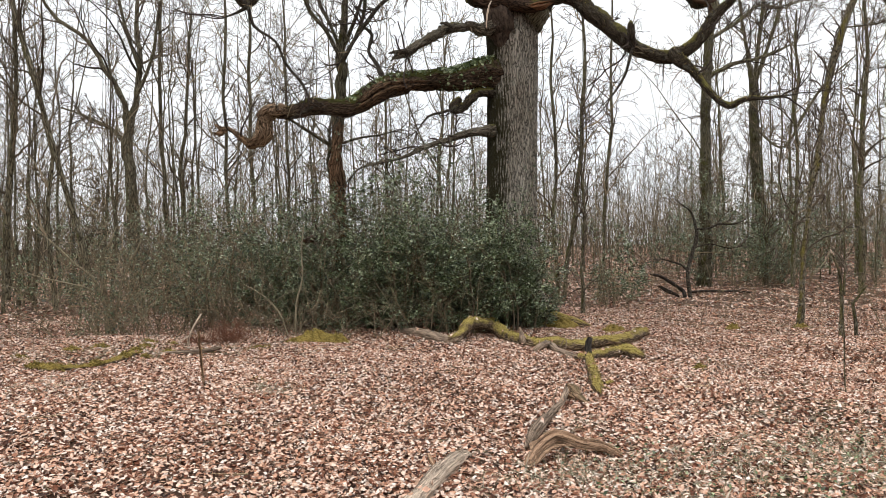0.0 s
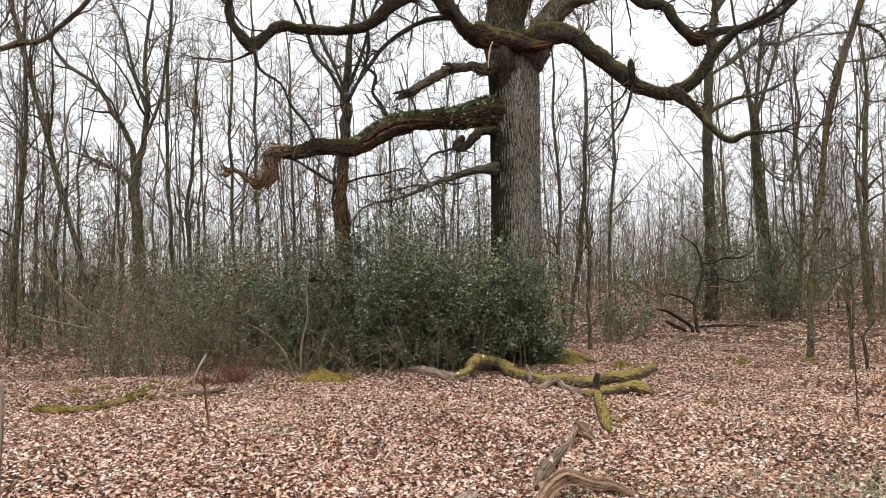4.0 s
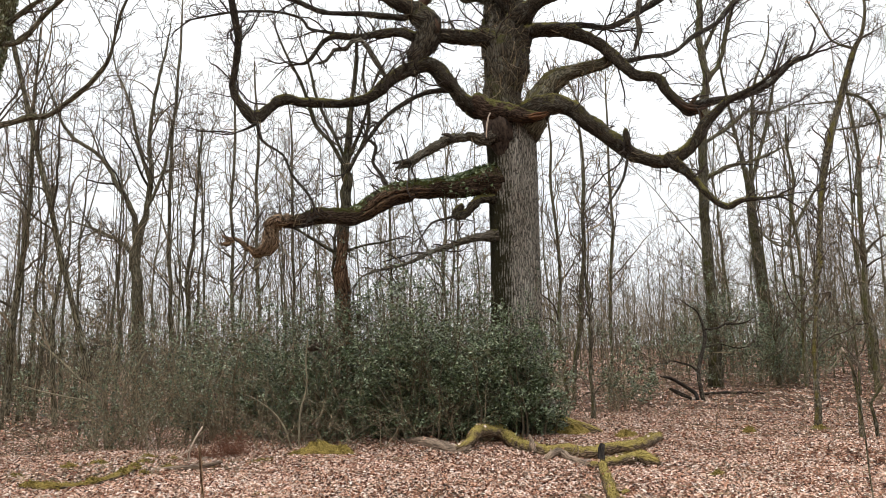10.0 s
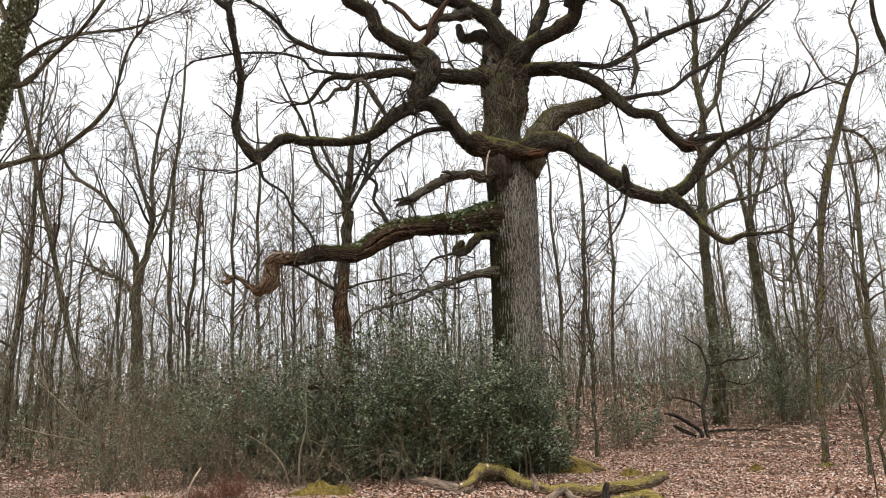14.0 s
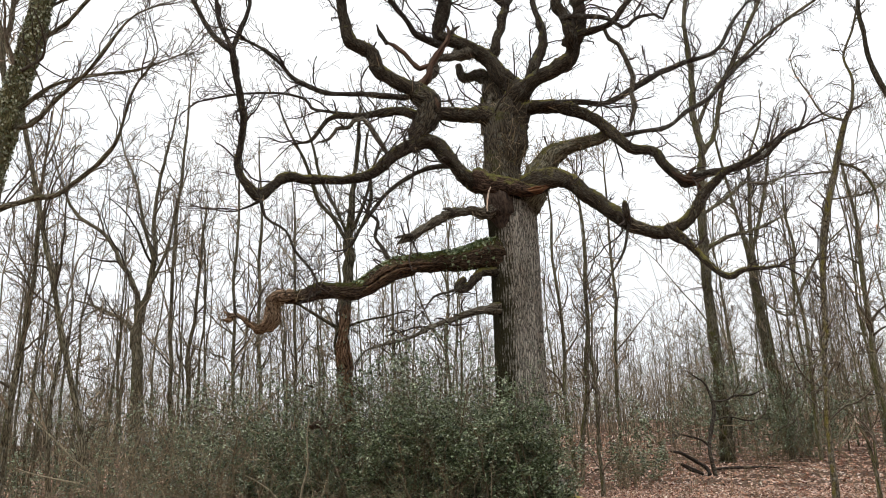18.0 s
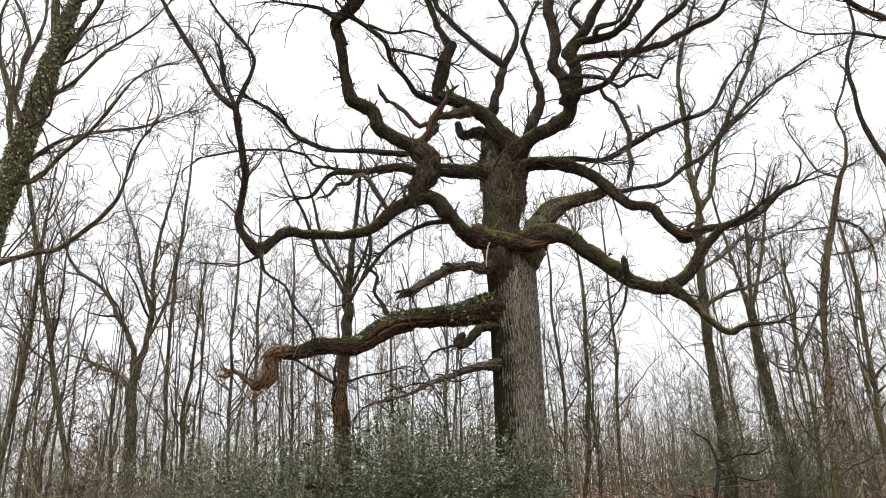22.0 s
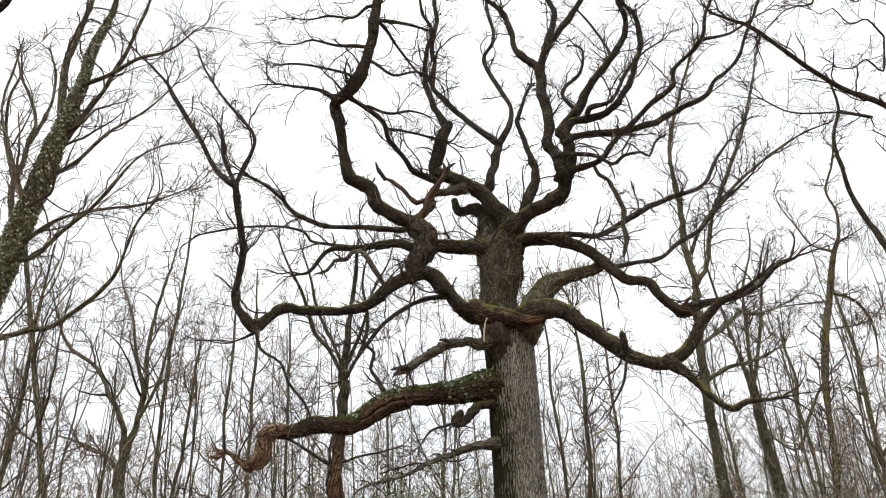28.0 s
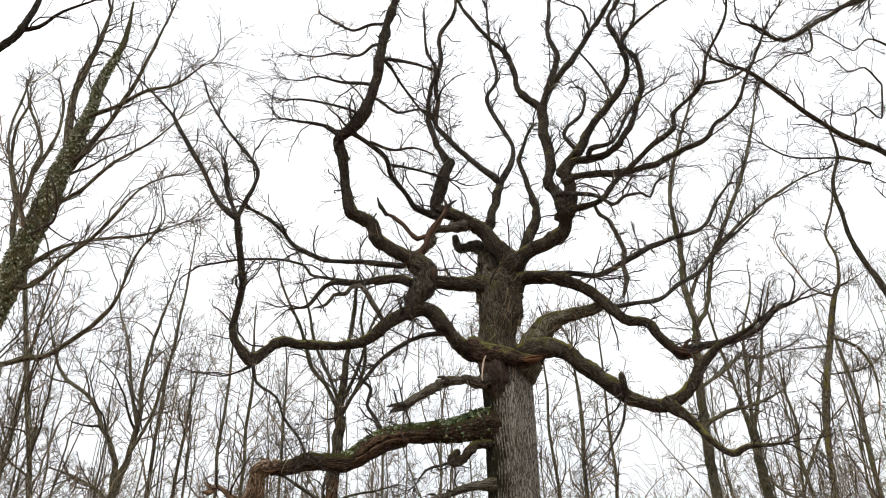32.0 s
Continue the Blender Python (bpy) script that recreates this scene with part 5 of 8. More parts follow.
limb(oak, "limb", [(-1.38, 13.30, 12.87, 0.042), (-0.95, 13.53, 12.67, 0.035), (-0.40, 13.75, 12.94, 0.029), (0.18, 14.00, 12.85, 0.015)])
limb(oak, "limb", [(-1.53, 13.40, 11.68, 0.041), (-1.07, 13.53, 11.56, 0.034), (-0.54, 13.67, 11.71, 0.027), (-0.07, 13.80, 11.60, 0.014)])
limb(oak, "broken_limb", [(3.80, 14.10, 10.02, 0.048), (3.98, 14.11, 9.89, 0.048), (4.13, 14.13, 9.49, 0.047), (4.25, 14.15, 9.05, 0.053), (4.15, 14.17, 8.70, 0.046), (4.21, 14.18, 8.35, 0.053), (4.10, 14.20, 7.94, 0.032)])
limb(dead_tree, "trunk", [(-2.28, 15.60, 1.78, 0.152), (-2.31, 15.60, 2.65, 0.129), (-2.35, 15.60, 3.16, 0.153), (-2.41, 15.60, 3.67, 0.118), (-2.33, 15.60, 4.38, 0.119)])
limb(dead_tree, "trunk", [(-2.33, 15.60, 4.29, 0.125), (-2.29, 15.64, 4.97, 0.120), (-2.26, 15.67, 5.51, 0.115), (-2.26, 15.70, 5.98, 0.098), (-2.20, 15.77, 7.15, 0.063), (-2.11, 15.83, 8.14, 0.051), (-2.03, 15.90, 9.44, 0.033)], "mossy")
limb(dead_tree, "limb", [(-2.25, 15.60, 5.82, 0.055), (-2.59, 15.53, 6.47, 0.049), (-2.97, 15.46, 6.93, 0.043), (-3.22, 15.38, 7.71, 0.038), (-3.66, 15.27, 8.62, 0.026), (-3.91, 15.20, 9.28, 0.013)])
limb(dead_tree, "limb", [(-2.27, 15.70, 6.02, 0.049), (-2.56, 15.74, 6.67, 0.037), (-2.98, 15.80, 7.59, 0.038), (-3.19, 15.85, 8.45, 0.026), (-3.48, 15.90, 9.33, 0.013)])
limb(dead_tree, "limb", [(-2.24, 15.70, 6.12, 0.043), (-1.91, 15.78, 7.01, 0.037), (-1.65, 15.86, 8.01, 0.032), (-1.25, 15.93, 8.87, 0.020), (-1.11, 16.00, 9.76, 0.013)])
limb(dead_tree, "limb", [(-2.24, 15.60, 5.76, 0.048), (-1.81, 15.44, 6.56, 0.036), (-1.72, 15.31, 7.25, 0.030), (-1.83, 15.17, 8.00, 0.025), (-1.62, 15.00, 8.86, 0.012)])
limb(dead_tree, "broken_stub", [(-2.34, 15.60, 1.67, 0.059), (-2.45, 14.82, 1.74, 0.067), (-2.55, 14.07, 1.76, 0.069), (-2.60, 13.52, 1.76, 0.051), (-2.62, 13.20, 1.77, 0.020)], "deadred")
fibrous(dead_tree, "torn_strip", [(-2.25, 15.50, 1.78, 0.140), (-2.29, 15.50, 2.40, 0.151), (-2.33, 15.50, 2.90, 0.164), (-2.36, 15.50, 3.18, 0.211), (-2.39, 15.50, 3.53, 0.153), (-2.34, 15.50, 4.17, 0.142), (-2.29, 15.50, 4.56, 0.059)], "deadtrunk", 8)
limb(dead_tree, "limb", [(-2.43, 15.60, 3.87, 0.053), (-2.71, 15.53, 4.03, 0.047), (-3.04, 15.44, 4.24, 0.041), (-3.32, 15.36, 4.42, 0.024), (-3.56, 15.30, 4.52, 0.012)])
limb(dead_tree, "limb", [(-2.33, 15.60, 3.93, 0.041), (-1.89, 15.56, 4.07, 0.029), (-1.38, 15.53, 4.13, 0.023), (-1.06, 15.50, 4.21, 0.012)])
limb(dead_tree, "limb", [(-2.43, 15.60, 3.16, 0.053), (-2.55, 15.54, 3.48, 0.035), (-2.48, 15.46, 3.91, 0.029), (-2.53, 15.40, 4.22, 0.018)])
limb(tall_tree, "trunk", [(10.45, 28.00, -0.05, 0.321), (10.47, 28.00, 0.78, 0.254), (10.52, 28.00, 3.23, 0.218), (10.49, 28.00, 5.98, 0.191), (10.60, 28.00, 9.50, 0.166), (10.78, 28.00, 11.18, 0.159)])
limb(tall_tree, "limb", [(10.74, 28.00, 10.42, 0.167), (10.85, 27.91, 11.90, 0.160), (10.94, 27.84, 12.91, 0.133), (10.76, 27.74, 14.49, 0.125), (10.84, 27.62, 16.38, 0.108), (10.81, 27.43, 19.22, 0.082), (11.77, 27.23, 22.18, 0.064), (13.04, 27.00, 25.30, 0.045)])
limb(tall_tree, "limb", [(11.00, 28.00, 12.71, 0.114), (11.74, 28.09, 13.79, 0.097), (12.33, 28.23, 15.78, 0.091), (13.57, 28.41, 18.19, 0.085), (14.95, 28.60, 20.77, 0.078), (16.24, 28.82, 23.90, 0.059), (17.15, 29.00, 26.53, 0.037)])
limb(tall_tree, "limb", [(10.94, 28.00, 14.05, 0.077), (11.85, 27.82, 15.59, 0.069), (13.33, 27.61, 17.13, 0.071), (15.33, 27.35, 18.66, 0.064), (17.01, 27.15, 19.66, 0.044), (18.35, 27.00, 20.12, 0.022)])
limb(tall_tree, "limb", [(10.63, 28.00, 8.49, 0.082), (11.32, 27.78, 8.87, 0.073), (12.61, 27.40, 9.18, 0.055), (13.48, 27.12, 9.54, 0.037), (13.72, 27.00, 9.85, 0.019)])
limb(tall_tree, "limb", [(10.77, 28.00, 10.05, 0.074), (12.15, 28.33, 10.98, 0.067), (12.80, 28.49, 11.52, 0.058), (13.87, 28.70, 11.55, 0.040), (15.36, 29.00, 12.13, 0.020)])
limb(mossy_tree, "trunk", [(14.77, 32.00, -0.44, 0.294), (14.74, 32.00, 0.37, 0.262), (14.64, 32.00, 2.40, 0.251), (14.38, 32.00, 4.72, 0.230), (14.25, 32.00, 6.56, 0.210), (14.19, 32.00, 9.23, 0.192)])
limb(mossy_tree, "limb", [(14.18, 32.00, 9.10, 0.128), (13.69, 31.75, 11.07, 0.077), (13.33, 31.51, 12.90, 0.060), (12.97, 31.24, 15.00, 0.043), (13.13, 31.00, 16.83, 0.026)])
limb(mossy_tree, "limb", [(14.19, 32.00, 8.96, 0.110), (14.95, 32.24, 10.92, 0.079), (15.58, 32.46, 12.64, 0.071), (16.30, 32.74, 15.01, 0.046), (17.29, 33.00, 17.15, 0.028)])
limb(mossy_tree, "limb", [(14.29, 32.00, 7.09, 0.084), (15.43, 31.79, 6.24, 0.042), (16.32, 31.51, 7.75, 0.068), (17.08, 31.28, 9.00, 0.051), (18.32, 31.00, 10.22, 0.026)])
limb(mossy_tree, "limb", [(14.18, 32.00, 8.69, 0.093), (14.48, 32.00, 11.40, 0.079), (14.80, 32.00, 13.89, 0.062), (15.64, 32.00, 16.13, 0.037), (15.80, 32.00, 17.56, 0.028)])
limb(leaning_tree, "trunk", [(7.21, 14.20, -0.08, 0.070), (7.25, 14.19, 0.49, 0.066), (7.30, 14.17, 1.49, 0.057), (7.40, 14.16, 2.39, 0.062), (7.74, 14.11, 4.85, 0.064), (7.99, 14.10, 5.81, 0.065), (8.15, 14.09, 6.31, 0.061), (8.35, 14.07, 6.94, 0.068), (8.69, 14.06, 7.82, 0.050), (8.86, 14.05, 8.11, 0.039), (8.99, 14.04, 8.78, 0.030), (8.90, 14.03, 9.34, 0.026), (9.22, 14.02, 10.04, 0.022), (9.53, 14.00, 10.90, 0.019)])
limb(leaning_tree, "limb", [(8.34, 14.10, 6.89, 0.037), (8.50, 14.06, 6.82, 0.033), (8.77, 13.97, 6.63, 0.028), (8.90, 13.85, 6.14, 0.024), (8.79, 13.72, 5.55, 0.016), (8.57, 13.60, 5.05, 0.007)])
limb(leaning_tree, "limb", [(8.72, 14.10, 7.84, 0.029), (8.30, 14.17, 8.05, 0.021), (8.12, 14.25, 8.58, 0.017), (7.94, 14.34, 9.12, 0.013), (7.92, 14.40, 9.59, 0.008)])
limb(leaning_tree, "limb", [(8.05, 14.10, 6.06, 0.020), (8.58, 14.22, 6.15, 0.017), (9.17, 14.36, 6.31, 0.013), (9.67, 14.50, 6.67, 0.008)])
limb(leaning_tree, "limb", [(8.26, 14.10, 6.69, 0.020), (7.64, 13.87, 6.56, 0.016), (7.04, 13.65, 6.44, 0.012), (6.43, 13.40, 6.18, 0.007)])
limb(leaning_tree, "limb", [(7.47, 14.10, 2.96, 0.023), (6.98, 13.98, 2.50, 0.019), (6.77, 13.87, 1.94, 0.011), (6.54, 13.80, 1.61, 0.007)])
limb(forked_tree, "trunk", [(-10.01, 23.00, -0.11, 0.205), (-10.09, 23.00, 1.06, 0.177), (-10.19, 23.00, 2.53, 0.168), (-10.28, 23.00, 4.02, 0.160), (-10.36, 23.00, 4.97, 0.161), (-10.29, 23.00, 5.58, 0.152)])
limb(forked_tree, "limb", [(-10.30, 23.00, 5.50, 0.121), (-10.12, 23.06, 6.51, 0.099), (-10.01, 23.14, 7.69, 0.085), (-10.17, 23.23, 9.31, 0.063), (-10.03, 23.35, 11.18, 0.048), (-9.80, 23.42, 12.45, 0.033), (-9.68, 23.50, 13.75, 0.017)])
limb(forked_tree, "limb", [(-10.34, 23.00, 5.44, 0.114), (-10.47, 22.86, 6.47, 0.091), (-10.94, 22.70, 7.41, 0.077), (-11.48, 22.55, 8.34, 0.062), (-12.45, 22.36, 9.07, 0.048), (-12.97, 22.18, 10.18, 0.032), (-13.30, 22.00, 11.29, 0.016)])
limb(forked_tree, "limb", [(-10.40, 23.00, 5.06, 0.076), (-10.86, 22.89, 5.53, 0.061), (-11.56, 22.75, 5.90, 0.046), (-12.33, 22.60, 6.17, 0.023)])
limb(forked_tree, "limb", [(-9.96, 23.00, 7.46, 0.061), (-10.61, 23.29, 9.14, 0.055), (-11.08, 23.54, 10.66, 0.041), (-11.75, 23.78, 12.02, 0.025), (-12.12, 24.00, 13.41, 0.017)])
limb(forked_tree, "limb", [(-10.08, 23.00, 6.59, 0.061), (-9.51, 22.85, 7.80, 0.053), (-9.20, 22.66, 9.31, 0.038), (-8.80, 22.50, 10.62, 0.023)])
limb(ivy_tree, "trunk", [(-9.30, 11.50, 0.64, 0.220), (-8.90, 11.42, 1.85, 0.215), (-8.35, 11.29, 3.67, 0.212), (-7.97, 11.20, 5.20, 0.208), (-7.60, 11.10, 6.82, 0.200), (-7.46, 11.05, 7.51, 0.193), (-7.31, 11.00, 8.16, 0.180), (-7.17, 10.95, 8.72, 0.163), (-7.05, 10.90, 9.36, 0.145), (-6.94, 10.87, 9.90, 0.120), (-6.81, 10.85, 10.60, 0.087), (-6.78, 10.85, 11.14, 0.077), (-6.67, 10.85, 11.69, 0.067), (-6.49, 10.85, 12.56, 0.046), (-6.53, 10.85, 13.63, 0.020)])
limb(ivy_tree, "limb", [(-7.05, 10.88, 9.70, 0.080), (-7.13, 10.85, 10.19, 0.075), (-7.19, 10.85, 10.62, 0.074), (-7.20, 10.85, 11.09, 0.066), (-7.13, 10.85, 11.57, 0.061), (-7.01, 10.85, 12.58, 0.046), (-6.95, 10.85, 13.49, 0.018)])
limb(ivy_tree, "limb", [(-6.96, 11.00, 9.35, 0.063), (-6.87, 10.97, 9.46, 0.054), (-6.60, 10.87, 9.91, 0.045), (-6.27, 10.76, 10.37, 0.041), (-5.78, 10.52, 11.43, 0.032), (-5.51, 10.35, 12.17, 0.023), (-5.28, 10.20, 12.80, 0.014)])
limb(ivy_tree, "limb", [(-6.75, 10.80, 10.47, 0.046), (-6.24, 10.70, 10.59, 0.036), (-5.63, 10.56, 10.86, 0.031), (-5.05, 10.45, 10.92, 0.022), (-4.51, 10.30, 11.28, 0.013)])
limb(ivy_tree, "limb", [(-7.19, 11.00, 8.53, 0.044), (-6.63, 10.91, 8.77, 0.035), (-6.06, 10.78, 9.30, 0.026), (-5.34, 10.64, 9.71, 0.017), (-4.75, 10.50, 10.26, 0.009)])
limb(ivy_tree, "limb", [(-8.04, 11.20, 4.94, 0.116), (-7.73, 11.03, 5.31, 0.073), (-7.29, 10.89, 5.40, 0.051), (-6.63, 10.69, 5.48, 0.044), (-6.20, 10.55, 5.48, 0.043), (-5.48, 10.27, 5.83, 0.037), (-5.08, 10.06, 6.16, 0.027), (-4.76, 9.74, 6.78, 0.018), (-4.35, 9.50, 7.13, 0.013)])
limb(ivy_tree, "limb", [(-7.53, 11.10, 6.93, 0.060), (-7.06, 10.98, 6.91, 0.038), (-6.53, 10.78, 7.28, 0.033), (-5.90, 10.55, 7.68, 0.028), (-5.16, 10.21, 8.34, 0.020), (-4.52, 10.00, 8.51, 0.012)])
limb(ivy_tree, "limb", [(-7.39, 11.10, 7.25, 0.043), (-6.80, 10.99, 7.62, 0.030), (-5.96, 10.86, 7.74, 0.025), (-5.11, 10.73, 7.75, 0.016), (-4.29, 10.60, 7.97, 0.008)])
limb(reaching_tree, "trunk", [(7.93, 12.50, -3.18, 0.164), (8.40, 12.41, -0.69, 0.140), (8.67, 12.35, 1.36, 0.126), (8.84, 12.28, 3.18, 0.114), (8.92, 12.22, 4.98, 0.102), (8.74, 12.17, 6.30, 0.089), (8.50, 12.14, 7.17, 0.063), (8.31, 12.12, 7.65, 0.049), (8.16, 12.10, 8.20, 0.042), (8.13, 12.08, 8.83, 0.039), (8.15, 12.06, 9.47, 0.033), (8.44, 12.03, 10.25, 0.026), (8.38, 12.00, 11.08, 0.019)])
limb(reaching_tree, "limb", [(9.53, 12.20, 7.63, 0.066), (9.25, 11.38, 9.20, 0.066), (8.75, 11.14, 9.55, 0.060), (7.89, 10.83, 9.69, 0.052), (7.16, 10.52, 9.94, 0.044), (6.44, 10.17, 10.27, 0.039), (5.85, 9.88, 10.50, 0.032), (5.36, 9.68, 10.53, 0.028), (4.94, 9.50, 10.53, 0.018)])
limb(reaching_tree, "limb", [(9.53, 12.20, 7.14, 0.072), (10.18, 11.30, 9.80, 0.069), (10.08, 10.55, 11.79, 0.062), (9.46, 10.15, 12.72, 0.059), (8.42, 9.90, 12.38, 0.052), (7.22, 9.56, 11.47, 0.041), (6.21, 9.26, 10.70, 0.035), (5.78, 9.12, 10.84, 0.025), (5.39, 9.00, 10.88, 0.016)])
limb(reaching_tree, "limb", [(6.86, 9.40, 11.20, 0.023), (6.73, 9.37, 10.55, 0.019), (6.22, 9.34, 10.40, 0.013), (5.55, 9.30, 9.72, 0.006)])
limb(reaching_tree, "limb", [(9.02, 12.00, 9.91, 0.031), (8.15, 11.71, 9.86, 0.021), (6.99, 11.32, 9.62, 0.017), (6.23, 11.00, 9.78, 0.010)])
limb(reaching_tree, "limb", [(9.59, 11.60, 11.68, 0.021), (9.29, 11.50, 12.08, 0.018), (8.83, 11.42, 11.89, 0.014), (8.52, 11.33, 12.25, 0.012), (8.18, 11.27, 12.04, 0.009), (7.90, 11.20, 12.22, 0.006)])
limb(reaching_tree, "limb", [(10.05, 11.60, 12.82, 0.022), (9.61, 11.50, 12.90, 0.019), (9.09, 11.38, 12.45, 0.015), (8.72, 11.28, 12.62, 0.012), (8.42, 11.20, 12.79, 0.006)])
limb(reaching_tree, "limb", [(9.30, 11.60, 10.77, 0.018), (8.94, 11.47, 10.97, 0.014), (8.47, 11.33, 10.64, 0.011), (8.00, 11.20, 10.61, 0.005)])
limb(side_tree, "trunk", [(-11.20, 17.00, -0.10, 0.160), (-11.30, 17.00, 3.00, 0.130), (-11.50, 17.00, 6.50, 0.110), (-11.70, 17.00, 9.50, 0.095), (-11.77, 17.00, 10.97, 0.078), (-11.91, 17.00, 11.68, 0.079), (-11.98, 17.00, 12.19, 0.080)])
limb(side_tree, "limb", [(-11.98, 17.00, 12.19, 0.064), (-12.25, 17.00, 12.89, 0.056), (-12.59, 17.00, 13.96, 0.049), (-12.54, 16.70, 14.93, 0.041), (-12.33, 16.60, 15.66, 0.033), (-12.39, 16.50, 16.41, 0.017)])
limb(side_tree, "limb", [(-11.98, 17.00, 12.19, 0.072), (-11.85, 17.00, 12.87, 0.065), (-11.84, 17.00, 13.54, 0.057), (-11.78, 17.00, 14.22, 0.050), (-12.27, 17.20, 15.30, 0.043), (-12.82, 17.30, 16.25, 0.035), (-13.29, 17.40, 17.46, 0.018)])
limb(side_tree, "limb", [(-11.79, 17.00, 13.54, 0.057), (-11.63, 17.00, 14.02, 0.049), (-11.60, 17.20, 15.07, 0.042), (-11.73, 17.30, 16.20, 0.035), (-12.21, 17.40, 17.41, 0.018)])
limb(dark_tree, "trunk", [(-7.87, 9.00, 0.70, 0.223), (-8.36, 9.10, 3.00, 0.203), (-8.66, 9.18, 5.09, 0.185), (-8.69, 9.26, 7.12, 0.154), (-8.54, 9.34, 9.14, 0.120), (-8.31, 9.39, 10.43, 0.091), (-7.86, 9.41, 10.92, 0.069), (-7.61, 9.43, 11.39, 0.058), (-7.50, 9.46, 12.18, 0.042), (-7.54, 9.50, 13.16, 0.025)])
limb(dark_tree, "limb", [(-7.67, 9.50, 11.46, 0.047), (-7.33, 9.48, 11.49, 0.035), (-6.97, 9.44, 11.83, 0.029), (-6.38, 9.40, 12.09, 0.017)])
slim_tree([(-8.88, 14.20, 0.71, 0.065), (-8.87, 14.20, 1.54, 0.065), (-8.83, 14.20, 2.39, 0.065), (-8.70, 14.20, 3.72, 0.054), (-8.66, 14.20, 4.55, 0.046), (-8.67, 14.20, 5.51, 0.039), (-8.74, 14.20, 6.73, 0.032), (-8.70, 14.20, 7.73, 0.024), (-8.69, 14.20, 8.75, 0.013)])
slim_tree([(-9.81, 25.00, 1.00, 0.081), (-9.93, 25.00, 3.40, 0.068), (-10.08, 25.00, 6.69, 0.063), (-10.06, 25.00, 10.53, 0.053), (-9.93, 25.00, 13.17, 0.040), (-9.91, 25.00, 15.89, 0.021)])
slim_tree([(-8.84, 24.00, 1.01, 0.083), (-8.93, 24.00, 2.93, 0.077), (-8.90, 24.00, 5.08, 0.065), (-8.78, 24.00, 7.69, 0.049), (-8.70, 24.00, 9.74, 0.031)])
slim_tree([(-7.32, 24.00, 0.98, 0.063), (-7.35, 24.00, 3.48, 0.058), (-7.46, 24.00, 6.65, 0.053), (-7.50, 24.00, 10.13, 0.042), (-7.43, 24.00, 12.67, 0.019)])
slim_tree([(-6.97, 26.00, 0.92, 0.068), (-7.06, 26.00, 3.83, 0.062), (-7.19, 26.00, 7.27, 0.057), (-7.25, 26.00, 10.83, 0.046), (-7.38, 26.00, 13.11, 0.021)])
slim_tree([(-9.16, 16.50, 0.31, 0.065), (-9.23, 16.50, 1.25, 0.052), (-9.27, 16.50, 2.57, 0.044), (-9.31, 16.50, 4.19, 0.036), (-9.45, 16.50, 5.85, 0.022)])
slim_tree([(3.61, 22.00, 0.21, 0.061), (3.55, 22.00, 1.56, 0.061), (3.51, 22.00, 3.32, 0.056), (3.53, 22.00, 5.49, 0.047), (3.39, 22.00, 8.65, 0.032), (3.27, 22.00, 10.38, 0.017)])
slim_tree([(3.87, 22.30, 0.15, 0.068), (4.03, 22.30, 1.55, 0.068), (4.25, 22.30, 3.33, 0.068), (4.45, 22.30, 6.08, 0.059), (4.47, 22.30, 8.16, 0.044), (4.44, 22.30, 10.48, 0.023)])
slim_tree([(5.61, 25.00, 0.24, 0.059), (5.77, 25.00, 2.72, 0.059), (5.93, 25.00, 5.57, 0.054), (6.04, 25.00, 9.79, 0.037), (6.04, 25.00, 11.97, 0.020)])
slim_tree([(12.02, 24.00, 0.47, 0.074), (12.11, 24.00, 2.95, 0.068), (12.16, 24.00, 4.90, 0.062), (12.12, 24.00, 7.30, 0.051), (12.08, 24.00, 9.75, 0.026)])
slim_tree([(13.20, 22.00, 0.36, 0.100), (13.19, 22.00, 1.74, 0.089), (13.16, 22.00, 3.69, 0.083), (13.22, 22.00, 6.23, 0.072), (13.23, 22.00, 7.90, 0.055), (13.22, 22.00, 10.18, 0.031)])
slim_tree([(-6.87, 13.50, 1.35, 0.049), (-8.09, 13.50, 5.72, 0.049), (-8.84, 13.50, 8.19, 0.044), (-9.40, 13.50, 10.04, 0.043), (-9.91, 13.50, 11.29, 0.036), (-10.17, 13.50, 12.12, 0.027), (-10.21, 13.50, 13.16, 0.024), (-10.39, 13.50, 14.27, 0.015)])
slim_tree([(-5.88, 27.00, 0.87, 0.057), (-5.95, 27.00, 3.46, 0.058), (-6.05, 27.00, 6.56, 0.052), (-6.15, 27.00, 9.76, 0.040), (-6.34, 27.00, 12.10, 0.021)])
slim_tree([(-2.21, 27.00, 0.81, 0.056), (-2.15, 27.00, 3.39, 0.056), (-2.18, 27.00, 6.04, 0.051), (-2.04, 27.00, 8.76, 0.032)])
slim_tree([(-0.29, 28.00, 0.74, 0.058), (-0.18, 28.00, 4.33, 0.052), (-0.05, 28.00, 7.80, 0.039), (0.11, 28.00, 10.18, 0.021)])
limb(fallen_limb, "main_stem", [(0.10, 11.34, 0.12, 0.067), (0.26, 11.37, 0.21, 0.085), (0.43, 11.62, 0.32, 0.096), (0.63, 12.17, 0.31, 0.101), (0.87, 12.49, 0.20, 0.108), (1.07, 11.98, 0.12, 0.114), (1.32, 11.18, 0.13, 0.107), (1.57, 11.08, 0.11, 0.106), (1.94, 11.11, 0.08, 0.098), (2.27, 10.96, 0.06, 0.093)])
